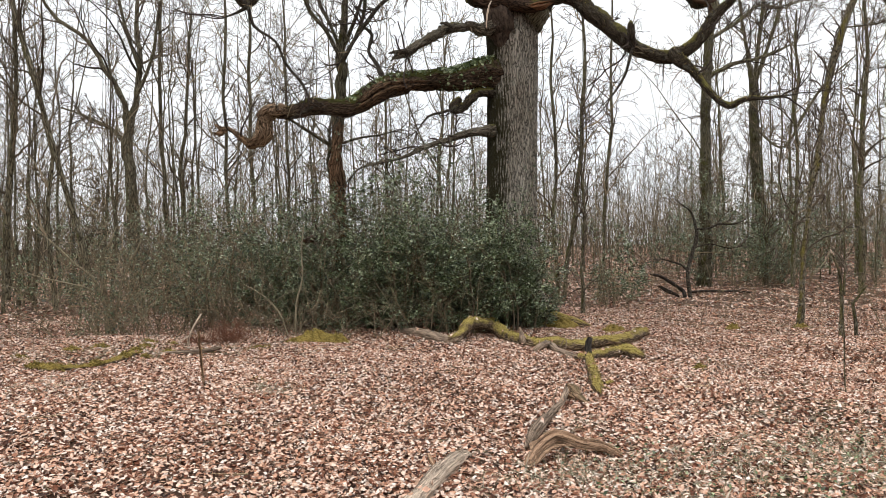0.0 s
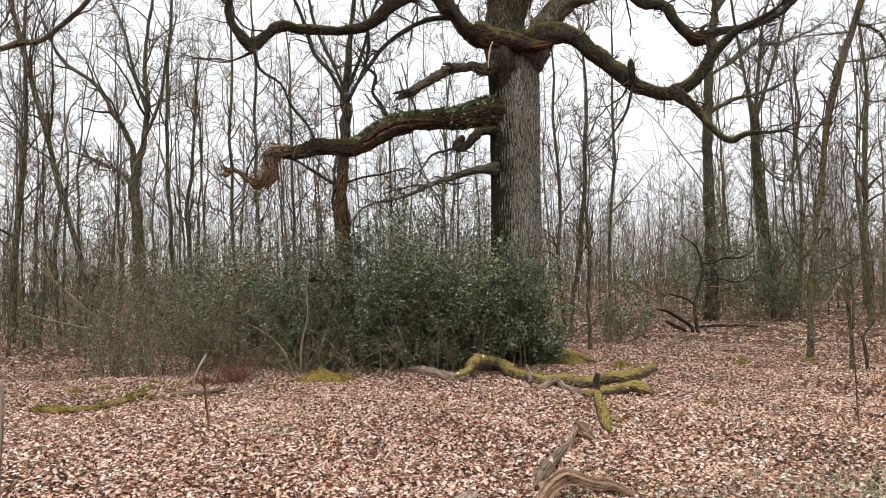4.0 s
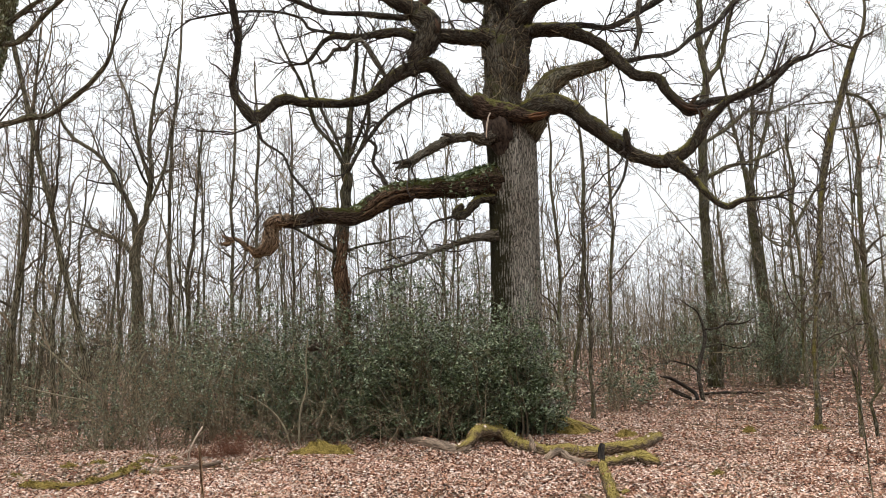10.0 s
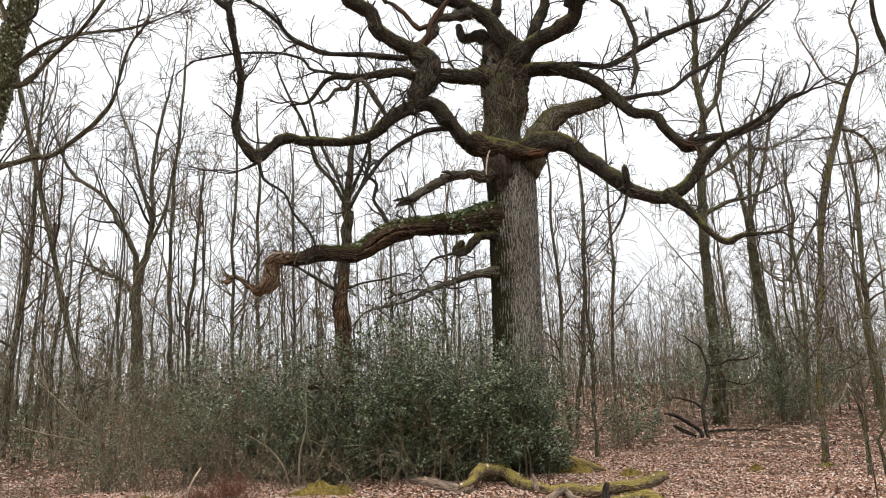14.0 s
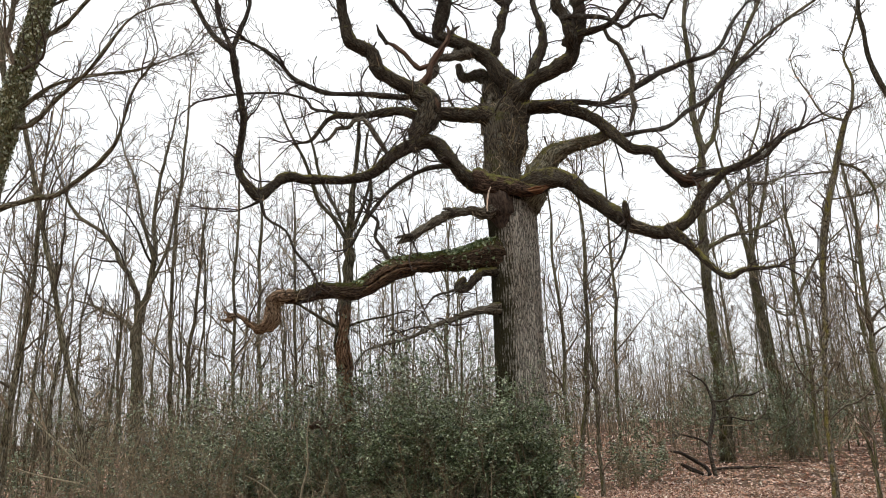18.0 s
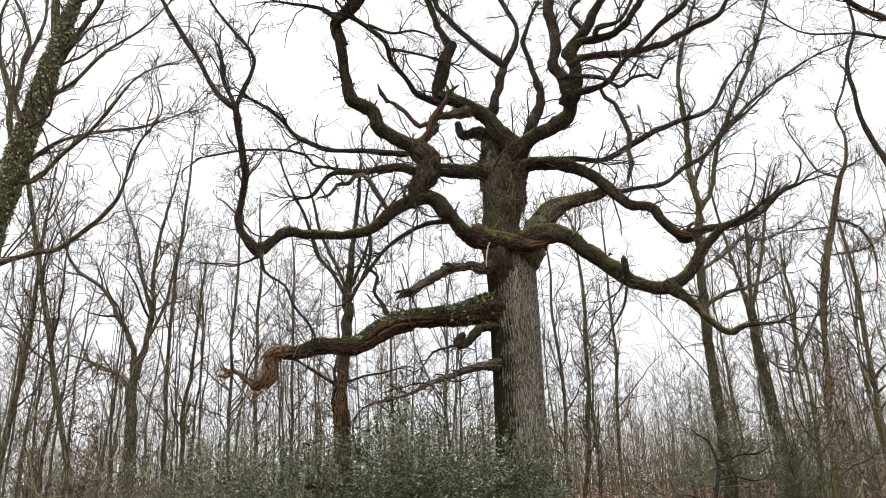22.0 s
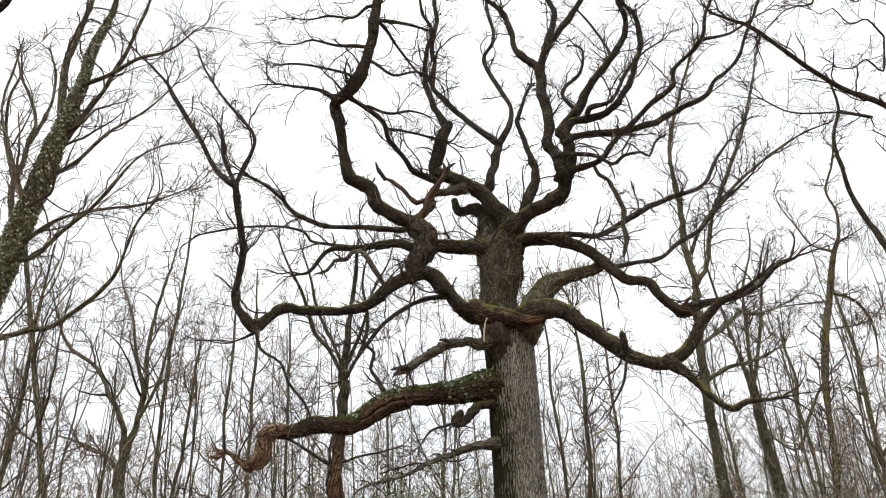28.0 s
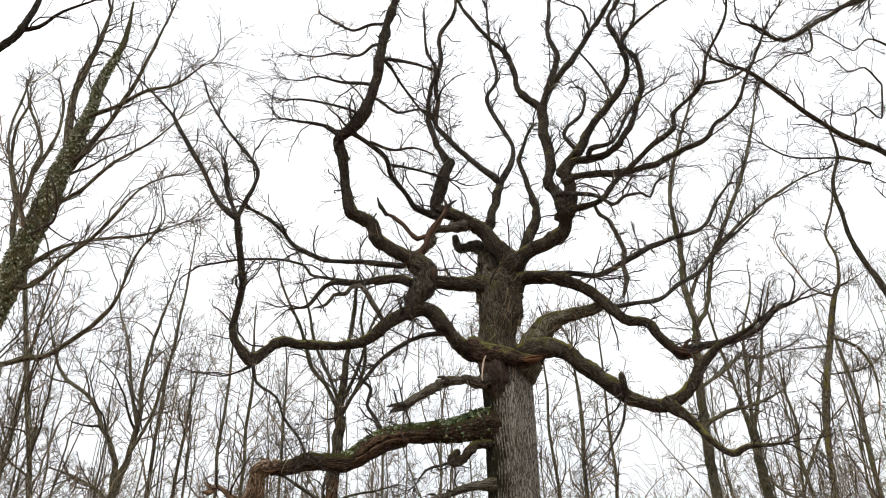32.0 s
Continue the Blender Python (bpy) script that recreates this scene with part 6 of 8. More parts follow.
limb(fallen_limb, "broken_end", [(-0.74, 12.81, 0.10, 0.040), (-0.38, 12.17, 0.13, 0.092), (-0.13, 11.66, 0.12, 0.096), (0.10, 11.34, 0.12, 0.085), (0.26, 11.37, 0.21, 0.088)], "greywood")
limb(fallen_limb, "branch", [(2.19, 11.01, 0.06, 0.089), (2.58, 11.35, 0.08, 0.087), (2.96, 11.60, 0.08, 0.099), (3.43, 12.57, 0.04, 0.103), (3.76, 13.02, 0.05, 0.080)])
limb(fallen_limb, "branch", [(1.87, 9.61, 0.10, 0.070), (2.21, 10.08, 0.08, 0.082), (2.56, 10.54, 0.05, 0.090), (2.77, 10.69, 0.07, 0.096), (2.89, 10.48, 0.05, 0.090), (2.98, 10.38, -0.00, 0.038)])
limb(fallen_limb, "branch", [(1.99, 9.54, 0.13, 0.058), (1.90, 8.98, 0.10, 0.062), (1.80, 8.34, 0.06, 0.068), (1.74, 7.87, 0.03, 0.061), (1.73, 7.71, -0.00, 0.028)])
limb(fallen_limb, "branch_stub", [(2.04, 9.69, 0.37, 0.035), (1.99, 9.64, 0.25, 0.051), (1.99, 9.54, 0.13, 0.058)], "darkwood")
limb(fallen_limb, "branch_stub", [(1.78, 8.27, 0.03, 0.040), (1.88, 8.21, 0.03, 0.047), (1.99, 8.24, 0.04, 0.037)])
limb(fallen_limb, "branch", [(1.34, 10.31, 0.09, 0.033), (1.47, 10.48, 0.15, 0.059), (1.63, 10.72, 0.14, 0.060), (1.73, 10.40, 0.08, 0.058), (1.86, 9.95, 0.07, 0.048), (2.08, 10.06, 0.03, 0.028)], "greywood")
limb(fallen_limb, "branch_stub", [(1.27, 10.95, 0.12, 0.048), (1.24, 10.98, 0.23, 0.039), (1.20, 10.96, 0.37, 0.017)], "greywood")
limb(oak, "root", [(1.82, 14.90, 0.41, 0.214), (2.00, 14.70, 0.24, 0.188), (2.31, 14.50, 0.17, 0.151), (2.62, 14.35, 0.09, 0.115), (2.88, 14.25, 0.04, 0.080), (3.02, 14.20, 0.00, 0.040)], "log")
limb(oak, "root", [(0.96, 13.02, 0.19, 0.185), (0.70, 13.12, 0.04, 0.093), (0.59, 13.11, 0.00, 0.041)], "log")
limb(weathered_log, "stem", [(-0.26, 3.90, 0.08, 0.045), (-0.09, 4.48, 0.08, 0.050), (0.04, 4.90, 0.07, 0.042), (0.13, 5.20, 0.04, 0.020)])
limb(weathered_log, "heartwood", [(-0.28, 3.80, 0.08, 0.056), (-0.09, 4.48, 0.08, 0.060), (0.04, 4.90, 0.07, 0.053), (0.13, 5.20, 0.05, 0.038), (0.18, 5.34, 0.03, 0.018)])
slab(weathered_log, "splinter", [(-0.24, 3.84, 0.10, 0.040), (-0.09, 4.44, 0.12, 0.052), (0.04, 4.88, 0.11, 0.050), (0.13, 5.18, 0.08, 0.040), (0.20, 5.40, 0.03, 0.022)], "bleached", 0.014, (0.25, -0.3, 1))
limb(weathered_log, "splinter", [(-0.06, 4.99, 0.05, 0.017), (-0.09, 5.06, 0.08, 0.017), (-0.11, 5.10, 0.11, 0.009)], "brownwood")
limb(wood_curl, "stem", [(0.66, 5.22, 0.00, 0.024), (0.74, 5.40, 0.04, 0.028), (0.83, 5.50, 0.06, 0.030), (0.92, 5.54, 0.07, 0.028), (1.05, 5.53, 0.05, 0.026), (1.20, 5.52, 0.03, 0.026), (1.32, 5.46, 0.02, 0.018)])
slab(wood_curl, "torn_slab", [(0.61, 5.10, 0.01, 0.026), (0.65, 5.17, 0.05, 0.043), (0.73, 5.33, 0.09, 0.052), (0.81, 5.43, 0.12, 0.057), (0.89, 5.48, 0.14, 0.053), (0.98, 5.47, 0.12, 0.045), (1.07, 5.46, 0.09, 0.047), (1.16, 5.47, 0.07, 0.054), (1.25, 5.43, 0.06, 0.043), (1.34, 5.39, 0.03, 0.034)], "brownwood", 0.017, (0, -0.75, 0.65))
slab(wood_curl, "splinter", [(0.66, 5.10, 0.00, 0.012), (0.73, 5.24, 0.04, 0.018), (0.80, 5.33, 0.07, 0.018), (0.88, 5.38, 0.09, 0.014), (0.95, 5.38, 0.09, 0.008)], "brownwood", 0.006, (0, -0.75, 0.65))
limb(pale_log, "stem", [(0.68, 5.66, 0.00, 0.026), (0.74, 5.80, 0.03, 0.040), (0.84, 6.12, 0.04, 0.052), (0.97, 6.49, 0.04, 0.044), (1.08, 6.81, 0.03, 0.038), (1.18, 7.03, 0.03, 0.032), (1.27, 7.37, 0.05, 0.034), (1.36, 7.61, 0.07, 0.044)], "greywood")
slab(pale_log, "splinter", [(0.67, 5.60, 0.03, 0.018), (0.72, 5.76, 0.06, 0.034), (0.81, 6.05, 0.08, 0.042), (0.92, 6.35, 0.08, 0.034), (1.02, 6.62, 0.05, 0.012)], "greywood", 0.010, (-0.2, -0.4, 1))
limb(pale_log, "broken_end", [(1.35, 7.66, 0.10, 0.030), (1.40, 7.58, 0.09, 0.066), (1.43, 7.42, 0.07, 0.070), (1.46, 7.28, 0.04, 0.046), (1.49, 7.22, 0.01, 0.022)], "dead")
limb(mossy_log, "stem", [(-5.47, 9.22, 0.01, 0.034), (-5.29, 9.14, 0.03, 0.064), (-5.07, 9.08, 0.04, 0.070), (-4.94, 9.14, 0.03, 0.056), (-4.86, 9.28, 0.02, 0.040), (-4.76, 9.42, 0.02, 0.042), (-4.66, 9.64, 0.03, 0.052), (-4.57, 9.82, 0.04, 0.060), (-4.55, 10.09, 0.04, 0.055), (-4.59, 10.45, 0.04, 0.057), (-4.62, 10.70, 0.03, 0.034)], "rottenlog")
limb(thin_log, "stem", [(-4.40, 10.05, 0.02, 0.022), (-4.22, 10.34, 0.03, 0.040), (-4.06, 10.54, 0.03, 0.038), (-3.78, 10.64, 0.03, 0.037), (-3.61, 11.00, 0.02, 0.033), (-3.59, 11.31, 0.02, 0.018)], "greywood")
limb(bare_stick, "stem", [(0.30, 10.48, 0.05, 0.017), (0.56, 10.51, 0.08, 0.025), (0.82, 10.64, 0.09, 0.017)])
limb(fallen_twig, "stem", [(4.60, 9.03, 0.04, 0.012), (4.83, 8.98, 0.06, 0.016), (5.23, 9.05, 0.05, 0.017), (5.96, 9.51, -0.01, 0.013)])
limb(fallen_twig, "side_twig", [(4.83, 8.98, 0.06, 0.012), (5.31, 9.45, 0.04, 0.009), (5.68, 9.82, 0.02, 0.009)])
limb(broken_branch, "stem", [(7.85, 22.71, 0.02, 0.062), (7.86, 22.95, 0.24, 0.066), (7.42, 22.80, 0.52, 0.057), (6.95, 22.40, 0.72, 0.045), (6.55, 22.10, 0.80, 0.026)])
limb(broken_branch, "side_branch", [(7.69, 22.80, 0.06, 0.050), (7.35, 22.85, 0.24, 0.060), (7.00, 22.80, 0.40, 0.045)])
limb(dark_log, "stem", [(8.63, 24.76, 0.06, 0.031), (9.42, 24.51, 0.14, 0.051), (9.99, 23.97, 0.15, 0.041), (10.48, 23.57, 0.13, 0.020)])
limb(dead_sapling, "trunk", [(7.96, 22.50, -0.03, 0.066), (7.92, 22.50, 0.35, 0.066), (7.88, 22.50, 0.89, 0.050), (7.99, 22.50, 1.44, 0.059), (8.12, 22.50, 1.89, 0.059), (8.12, 22.50, 2.34, 0.051), (7.96, 22.50, 2.80, 0.029), (7.65, 22.50, 3.04, 0.022), (7.38, 22.50, 3.25, 0.014)])
limb(dead_sapling, "limb", [(8.12, 22.50, 2.24, 0.044), (8.51, 22.37, 2.27, 0.036), (8.74, 22.28, 2.39, 0.036), (9.21, 22.12, 2.39, 0.029), (9.52, 22.00, 2.54, 0.014)])
limb(dead_sapling, "limb", [(8.03, 22.50, 1.62, 0.029), (8.53, 22.43, 1.76, 0.029), (9.13, 22.35, 1.62, 0.022), (9.47, 22.30, 1.69, 0.014)])
limb(dead_sapling, "limb", [(7.90, 22.50, 0.86, 0.036), (7.62, 22.43, 1.11, 0.029), (7.24, 22.36, 1.22, 0.029), (6.95, 22.30, 1.29, 0.014)])
limb(thin_sapling, "trunk", [(4.32, 7.50, -0.02, 0.009), (4.29, 7.48, 0.34, 0.008), (4.27, 7.45, 0.70, 0.008), (4.24, 7.44, 1.01, 0.011), (4.22, 7.42, 1.28, 0.014), (4.16, 7.41, 1.46, 0.014), (4.11, 7.40, 1.55, 0.009)])
limb(thin_sapling, "limb", [(4.24, 7.44, 1.05, 0.007), (4.28, 7.47, 1.20, 0.006), (4.31, 7.49, 1.36, 0.004)])
limb(bent_sapling, "trunk", [(7.26, 12.30, -0.05, 0.034), (7.26, 12.30, 0.26, 0.029), (7.23, 12.30, 0.47, 0.028), (7.21, 12.30, 0.63, 0.023), (7.28, 12.30, 0.74, 0.018), (7.37, 12.30, 0.86, 0.015), (7.46, 12.30, 0.97, 0.010)])
limb(bent_sapling, "limb", [(7.21, 12.30, 0.61, 0.017), (7.17, 12.30, 0.66, 0.014), (7.12, 12.30, 0.64, 0.008)])
limb(broken_sapling, "trunk", [(7.06, 12.40, -0.05, 0.048), (7.06, 12.40, 0.25, 0.042), (7.07, 12.40, 0.54, 0.039), (7.06, 12.40, 0.79, 0.030), (7.03, 12.40, 1.03, 0.026), (7.01, 12.40, 1.18, 0.023)])
limb(broken_sapling, "bare_top", [(7.02, 12.40, 1.15, 0.023), (6.95, 12.40, 1.37, 0.021), (6.86, 12.40, 1.59, 0.016)], "bleached")
limb(broken_sapling, "hanging_branch", [(6.86, 12.40, 1.57, 0.012), (6.75, 12.35, 1.40, 0.010), (6.44, 12.20, 1.13, 0.006)], "palecane")
for stem in ([(-6.98, 14.60, -0.25, 0.035), (-7.09, 14.60, 0.53, 0.031), (-7.30, 14.60, 1.00, 0.027), (-7.60, 14.60, 1.24, 0.024), (-7.91, 14.60, 1.52, 0.021), (-8.24, 14.60, 1.81, 0.017), (-8.59, 14.60, 2.10, 0.011)],
             [(-6.96, 14.62, -0.25, 0.030), (-7.10, 14.62, 0.53, 0.026), (-7.41, 14.60, 0.78, 0.023), (-7.87, 14.60, 0.89, 0.020), (-8.38, 14.60, 1.00, 0.017), (-8.81, 14.60, 1.14, 0.011)],
             [(-7.20, 14.58, -0.25, 0.027), (-7.58, 14.60, 0.54, 0.024), (-7.46, 14.60, 0.66, 0.022), (-7.30, 14.60, 0.64, 0.019), (-7.12, 14.60, 0.48, 0.012)],
             [(-6.90, 14.60, -0.25, 0.026), (-6.67, 14.60, 0.99, 0.021), (-6.42, 14.60, 1.52, 0.017), (-6.23, 14.60, 1.93, 0.010)],
             [(-7.03, 14.64, -0.25, 0.026), (-7.14, 14.60, 1.35, 0.021), (-6.95, 14.60, 1.70, 0.017), (-6.82, 14.60, 2.05, 0.010)]):
    limb(pale_shrub, "stem", stem)
limb(cane_shrub, "stem", [(-2.73, 12.95, -0.20, 0.022), (-2.72, 12.95, 0.56, 0.020), (-2.60, 12.95, 1.08, 0.017), (-2.62, 12.95, 1.55, 0.013), (-2.57, 12.95, 2.08, 0.009)])
limb(cane_shrub, "stem", [(-2.80, 12.97, -0.20, 0.018), (-3.02, 12.95, 0.40, 0.016), (-3.35, 12.95, 0.75, 0.012), (-3.70, 12.95, 0.95, 0.007)])
limb(young_tree, "trunk", [(3.40, 17.00, -0.01, 0.058), (3.42, 17.00, 0.52, 0.045), (3.38, 17.00, 1.20, 0.039), (3.44, 17.00, 1.89, 0.039), (3.40, 17.00, 2.85, 0.032), (3.35, 17.00, 3.95, 0.026), (3.38, 17.00, 4.91, 0.013)])
limb(pale_stick, "stem", [(-4.25, 11.70, 0.10, 0.019), (-4.17, 11.70, 0.31, 0.017), (-4.12, 11.75, 0.41, 0.017), (-4.08, 11.80, 0.50, 0.012)])
limb(pale_stick, "fork", [(-4.24, 11.70, 0.15, 0.014), (-4.29, 11.60, 0.11, 0.012), (-4.35, 11.50, 0.08, 0.009)])
limb(stake, "stick", [(-2.69, 7.90, 0.01, 0.014), (-2.71, 7.90, 0.18, 0.014), (-2.73, 7.90, 0.37, 0.014), (-2.75, 7.90, 0.53, 0.013), (-2.76, 7.90, 0.67, 0.011)])
limb(fence_post, "shaft", [(-1.955, 3.00, -0.02, 0.058), (-1.955, 3.00, 0.49, 0.056), (-1.95, 3.00, 0.85, 0.053), (-1.95, 3.00, 1.12, 0.051), (-1.95, 3.00, 1.22, 0.045)])


def oak_trunk():
    """The bole: flared foot, vertical furrows and ridges."""
    rows = [(1.50, 15.00, -0.33, 0.785), (1.49, 15.00, 0.16, 0.685), (1.48, 15.00, 1.13, 0.597), (1.47, 15.00, 2.70, 0.525), (1.48, 15.00, 3.91, 0.517), (1.48, 15.00, 5.73, 0.535), (1.47, 15.00, 6.20, 0.545), (1.46, 15.00, 6.55, 0.500), (1.45, 15.00, 6.80, 0.400), (1.44, 15.00, 6.95, 0.250)]
    p = smooth_path(rows, 0.05)
    n, sides = len(p), 180
    a = np.arange(sides) / sides * 2 * np.pi
    z = p[:, 2:3]
    flare = np.clip(1 - z / 1.6, 0, 1) ** 2
    lumps = 1 + flare * 0.30 * np.clip(np.sin(5 * a + 0.7), -0.3, 1) + 0.03 * np.sin(3 * a + z * 0.8) + 0.025 * np.sin(7 * a - z * 0.6)
    fur = np.zeros((n, sides))
    for k, w in ((46, 0.026), (62, 0.024), (78, 0.018)):
        ph = np.interp(np.arange(n), np.linspace(0, n - 1, n // 6), rng.normal(0, 1.1, n // 6))[:, None]
        fur += w * np.abs(np.sin(k / 2 * a + ph + rng.uniform(0, 6)))
    lumps = lumps + fur - 0.045 + rng.normal(0, 0.006, (n, sides))
    V, F = tubes(p[None, :, :3], p[None, :, 3], sides, lumps[None])
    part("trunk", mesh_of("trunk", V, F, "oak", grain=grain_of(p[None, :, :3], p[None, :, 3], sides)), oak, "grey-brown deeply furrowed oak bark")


oak_trunk()

for ob, p, name in LIMB_PATHS["oak"]:
    if "stub" in name or name in ("root", "mossy_ledge", "burr"):
        continue
    dens = {"broken_limb": 1.2, "low_limb": 1.2, "upper_trunk": 7, "burled_limb": 7, "burl": 5}.get(name, 2.8)
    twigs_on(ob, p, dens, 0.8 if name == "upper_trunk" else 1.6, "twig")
    if name == "upper_trunk":
        spiky(ob, p, 95, 0.95, "scrub", 0.0)
    elif ob.data.materials[0] is M["fork"]:
        spiky(ob, p, 50, 0.7, "scrub", 0.0)
    elif name != "low_limb":
        spiky(ob, p, {"burled_limb": 22, "burl": 26}.get(name, 6), 0.5, "twig" if rng.random() < 0.5 else "scrub")
for key, dens, reach, thick in (("dead_tree", 2.6, 1.2, 1.0), ("tall_tree", 4.2, 3.0, 1.4), ("mossy_tree", 2.4, 3.0, 1.4), ("leaning_tree", 5, 1.1, 0.9), ("forked_tree", 3.4, 2.8, 1.2),
                                ("ivy_tree", 3.2, 1.9, 1.0), ("reaching_tree", 3.6, 1.3, 0.8), ("dark_tree", 2.0, 1.0, 0.7), ("side_tree", 3.0, 1.4, 0.9), ("dead_sapling", 3, 0.9, 1.2), ("thin_sapling", 5, 0.4, 0.5),
                                ("bent_sapling", 4, 0.6, 0.8), ("young_tree", 9, 1.2, 1)):
    for ob, p, name in LIMB_PATHS[key]:
        if key in ("forked_tree", "mossy_tree") and name != "trunk":
            part("crown", mesh_of("crown", *bare_crown(rng, p[None, :, :3], p[None, :, 3], 9, 5, 3, 0.1, 52, 2.4), "neartwig"), ob, kind="stuff")
        elif name != "trunk" or key in ("young_tree", "leaning_tree"):
            twigs_on(ob, p, dens, reach, {"reaching_tree": "twig", "dark_tree": "twig", "tall_tree": "twig"}.get(key, "neartwig"), thick=thick, angle=40, fine=2)


def leaves_on(ob, p, lo, hi, per_m, size, top, name, mat):
    """Small leaves over the bark between two fractions of a limb; top: 1 for the upper side alone."""
    n = len(p)
    q = p[int(n * lo):max(int(n * hi), int(n * lo) + 3)]
    L = np.linalg.norm(np.diff(q[:, :3], axis=0), axis=1).sum()
    k = int(L * per_m)
    s = rng.uniform(0, len(q) - 1.01, k)
    i = s.astype(int)
    c = q[i, :3] + (q[i + 1, :3] - q[i, :3]) * (s - i)[:, None]
    d = rng.normal(size=(k, 3))
    d[:, 2] = np.where(rng.random(k) < top, np.abs(d[:, 2]) + 0.85, d[:, 2])
    t = unit(q[i + 1, :3] - q[i, :3])
    d = unit(d - t * (d * t).sum(1, keepdims=True))
    c = c + d * (q[i, 3] * rng.uniform(0.97, 1.1, k) + 0.02 * rng.random(k))[:, None]
    V, F = leaves_at(rng, c, size, N=d * 1.2, curl=0.2, narrow=0.7)
    part(name, mesh_of(name, V, F, mat, False), ob, kind="stuff")


for ob, p, name in LIMB_PATHS["oak"]:
    if name == "low_limb":
        leaves_on(ob, p, 0.03, 0.3, 1200, 0.036, 0.85, "ivy", "ivy")
        leaves_on(ob, p, 0.3, 0.72, 280, 0.034, 1.0, "ivy", "ivy")
    low = (p[:, 2] < 8.2).mean()
    if p[:, 3].max() > 0.09 and low > 0.3 and ob.data.materials[0] in (M["limb"], M["lowlimb"], M["uppertrunk"], M["fork"], M["ledge"]):
        leaves_on(ob, p, 0.0, low, 170, 0.010, 0.0 if name == "upper_trunk" else 0.95, "moss", "mossleaf")
for ob, p, name in LIMB_PATHS["leaning_tree"][1:3]:
    leaves_on(ob, p, 0.3, 1.0, 9, 0.035, 0.0, "withered_leaf_tuft", "litter")
for key in ("fallen_limb", "mossy_log"):
    for ob, p, name in LIMB_PATHS[key]:
        if ob.data.materials[0] in (M["log"], M["rottenlog"]):
            leaves_on(ob, p, 0.0, 1.0, 500, 0.007, 1.0, "moss", "mossleaf")
for key in ("fallen_limb", "mossy_log", "thin_log", "weathered_log", "pale_log", "wood_curl"):
    for ob, p, name in LIMB_PATHS[key]:
        leaves_on(ob, p, 0.0, 1.0, 4, 0.03, 1.0, "leaf_scatter", "litter")
for ob, p, name in LIMB_PATHS["ivy_tree"]:
    if name == "trunk":
        part("crown", mesh_of("crown", *bare_crown(rng, p[None, :, :3], p[None, :, 3] * 0.4, 17, 5, 3, 0.3, 58, 2.6, 0.6), "neartwig"), ivy_tree, kind="stuff")
        leaves_on(ob, p, 0.0, 0.9, 900, 0.028, 0.0, "ivy", "glintivy")


# ---- forest ----
def forest_mesh(seed, h, r0, n1, n2, n3, spread=38, low=0.35, wander=0.035, forks=0, thick=1.0):
    g = np.random.default_rng(seed)
    n = 16
    z = np.linspace(0, h, n)
    xy = np.cumsum(np.cumsum(g.normal(0, wander * h / n * 1.2, (n, 2)), axis=0) * 0.5 + g.normal(0, wander * h / n * 2, (n, 2)), axis=0)
    xy -= xy[0] + (xy[-1] - xy[0]) * np.linspace(0, 0.7, n)[:, None]
    T = np.concatenate([xy, z[:, None]], 1)[None]
    R = (r0 * (1 - 0.88 * (z / h) ** 0.9) * (1 + 0.5 * np.exp(-z * 2.2)))[None]
    T[0, 0, 2] = -0.3
    if forks:
        F = grow(g, T, R, forks, 0.3, 0.6, 0.55, 0.75, 24, 0.3, 0.05, n, 0.8, 0.015, 0.15, bend=0.03)
        T, R = np.vstack([T, F[0]]), np.vstack([R, F[1]])
    sides = 10 if n3 else 7
    lumps = 1 + g.normal(0, 0.05, (len(T), n, sides))
    trunk = mesh_of("trunk", *tubes(T, R, sides, lumps), "wood", grain=grain_of(T, R, sides))
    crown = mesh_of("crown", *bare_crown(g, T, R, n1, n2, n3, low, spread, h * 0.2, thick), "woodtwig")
    return trunk, crown


def forest_tree(x, y, k, turn, scale, label, stretch=1.0):
    ob = thing("forest_tree", label, "tree", "trees of the wood")
    # the wood lies in a shallow dip, and its nearer trees are younger
    scale = min(scale, (1.2 + 0.4 * math.hypot(x, y)) / TALL[k])
    ob.matrix_basis = Matrix.Translation(on_ground(x, y)) @ Matrix.Rotation(turn, 4, "Z") @ Matrix.Diagonal((scale, scale, scale * stretch, 1))
    kinds = FAR if k < 7 and (math.hypot(x, y) > 40 or y < 8) else FOREST
    part("trunk", kinds[k][0], ob)
    part("crown", kinds[k][1], ob, kind="stuff")


TALL = [17, 19, 15, 20, 14, 18, 9, 5]
FOREST = [forest_mesh(11, 17, 0.082, 14, 5, 3, 44, 0.35), forest_mesh(12, 19, 0.101, 9, 5, 3, 50, 0.3, forks=1), forest_mesh(13, 15, 0.066, 13, 5, 3, 42, 0.3),
          forest_mesh(14, 20, 0.125, 8, 5, 3, 54, 0.25, forks=2), forest_mesh(15, 14, 0.055, 13, 5, 3, 46, 0.25, 0.03), forest_mesh(16, 18, 0.078, 13, 5, 3, 46, 0.4),
          forest_mesh(17, 9, 0.035, 13, 5, 3, 52, 0.12, 0.03), forest_mesh(18, 5, 0.023, 13, 5, 3, 56, 0.08, 0.04)]
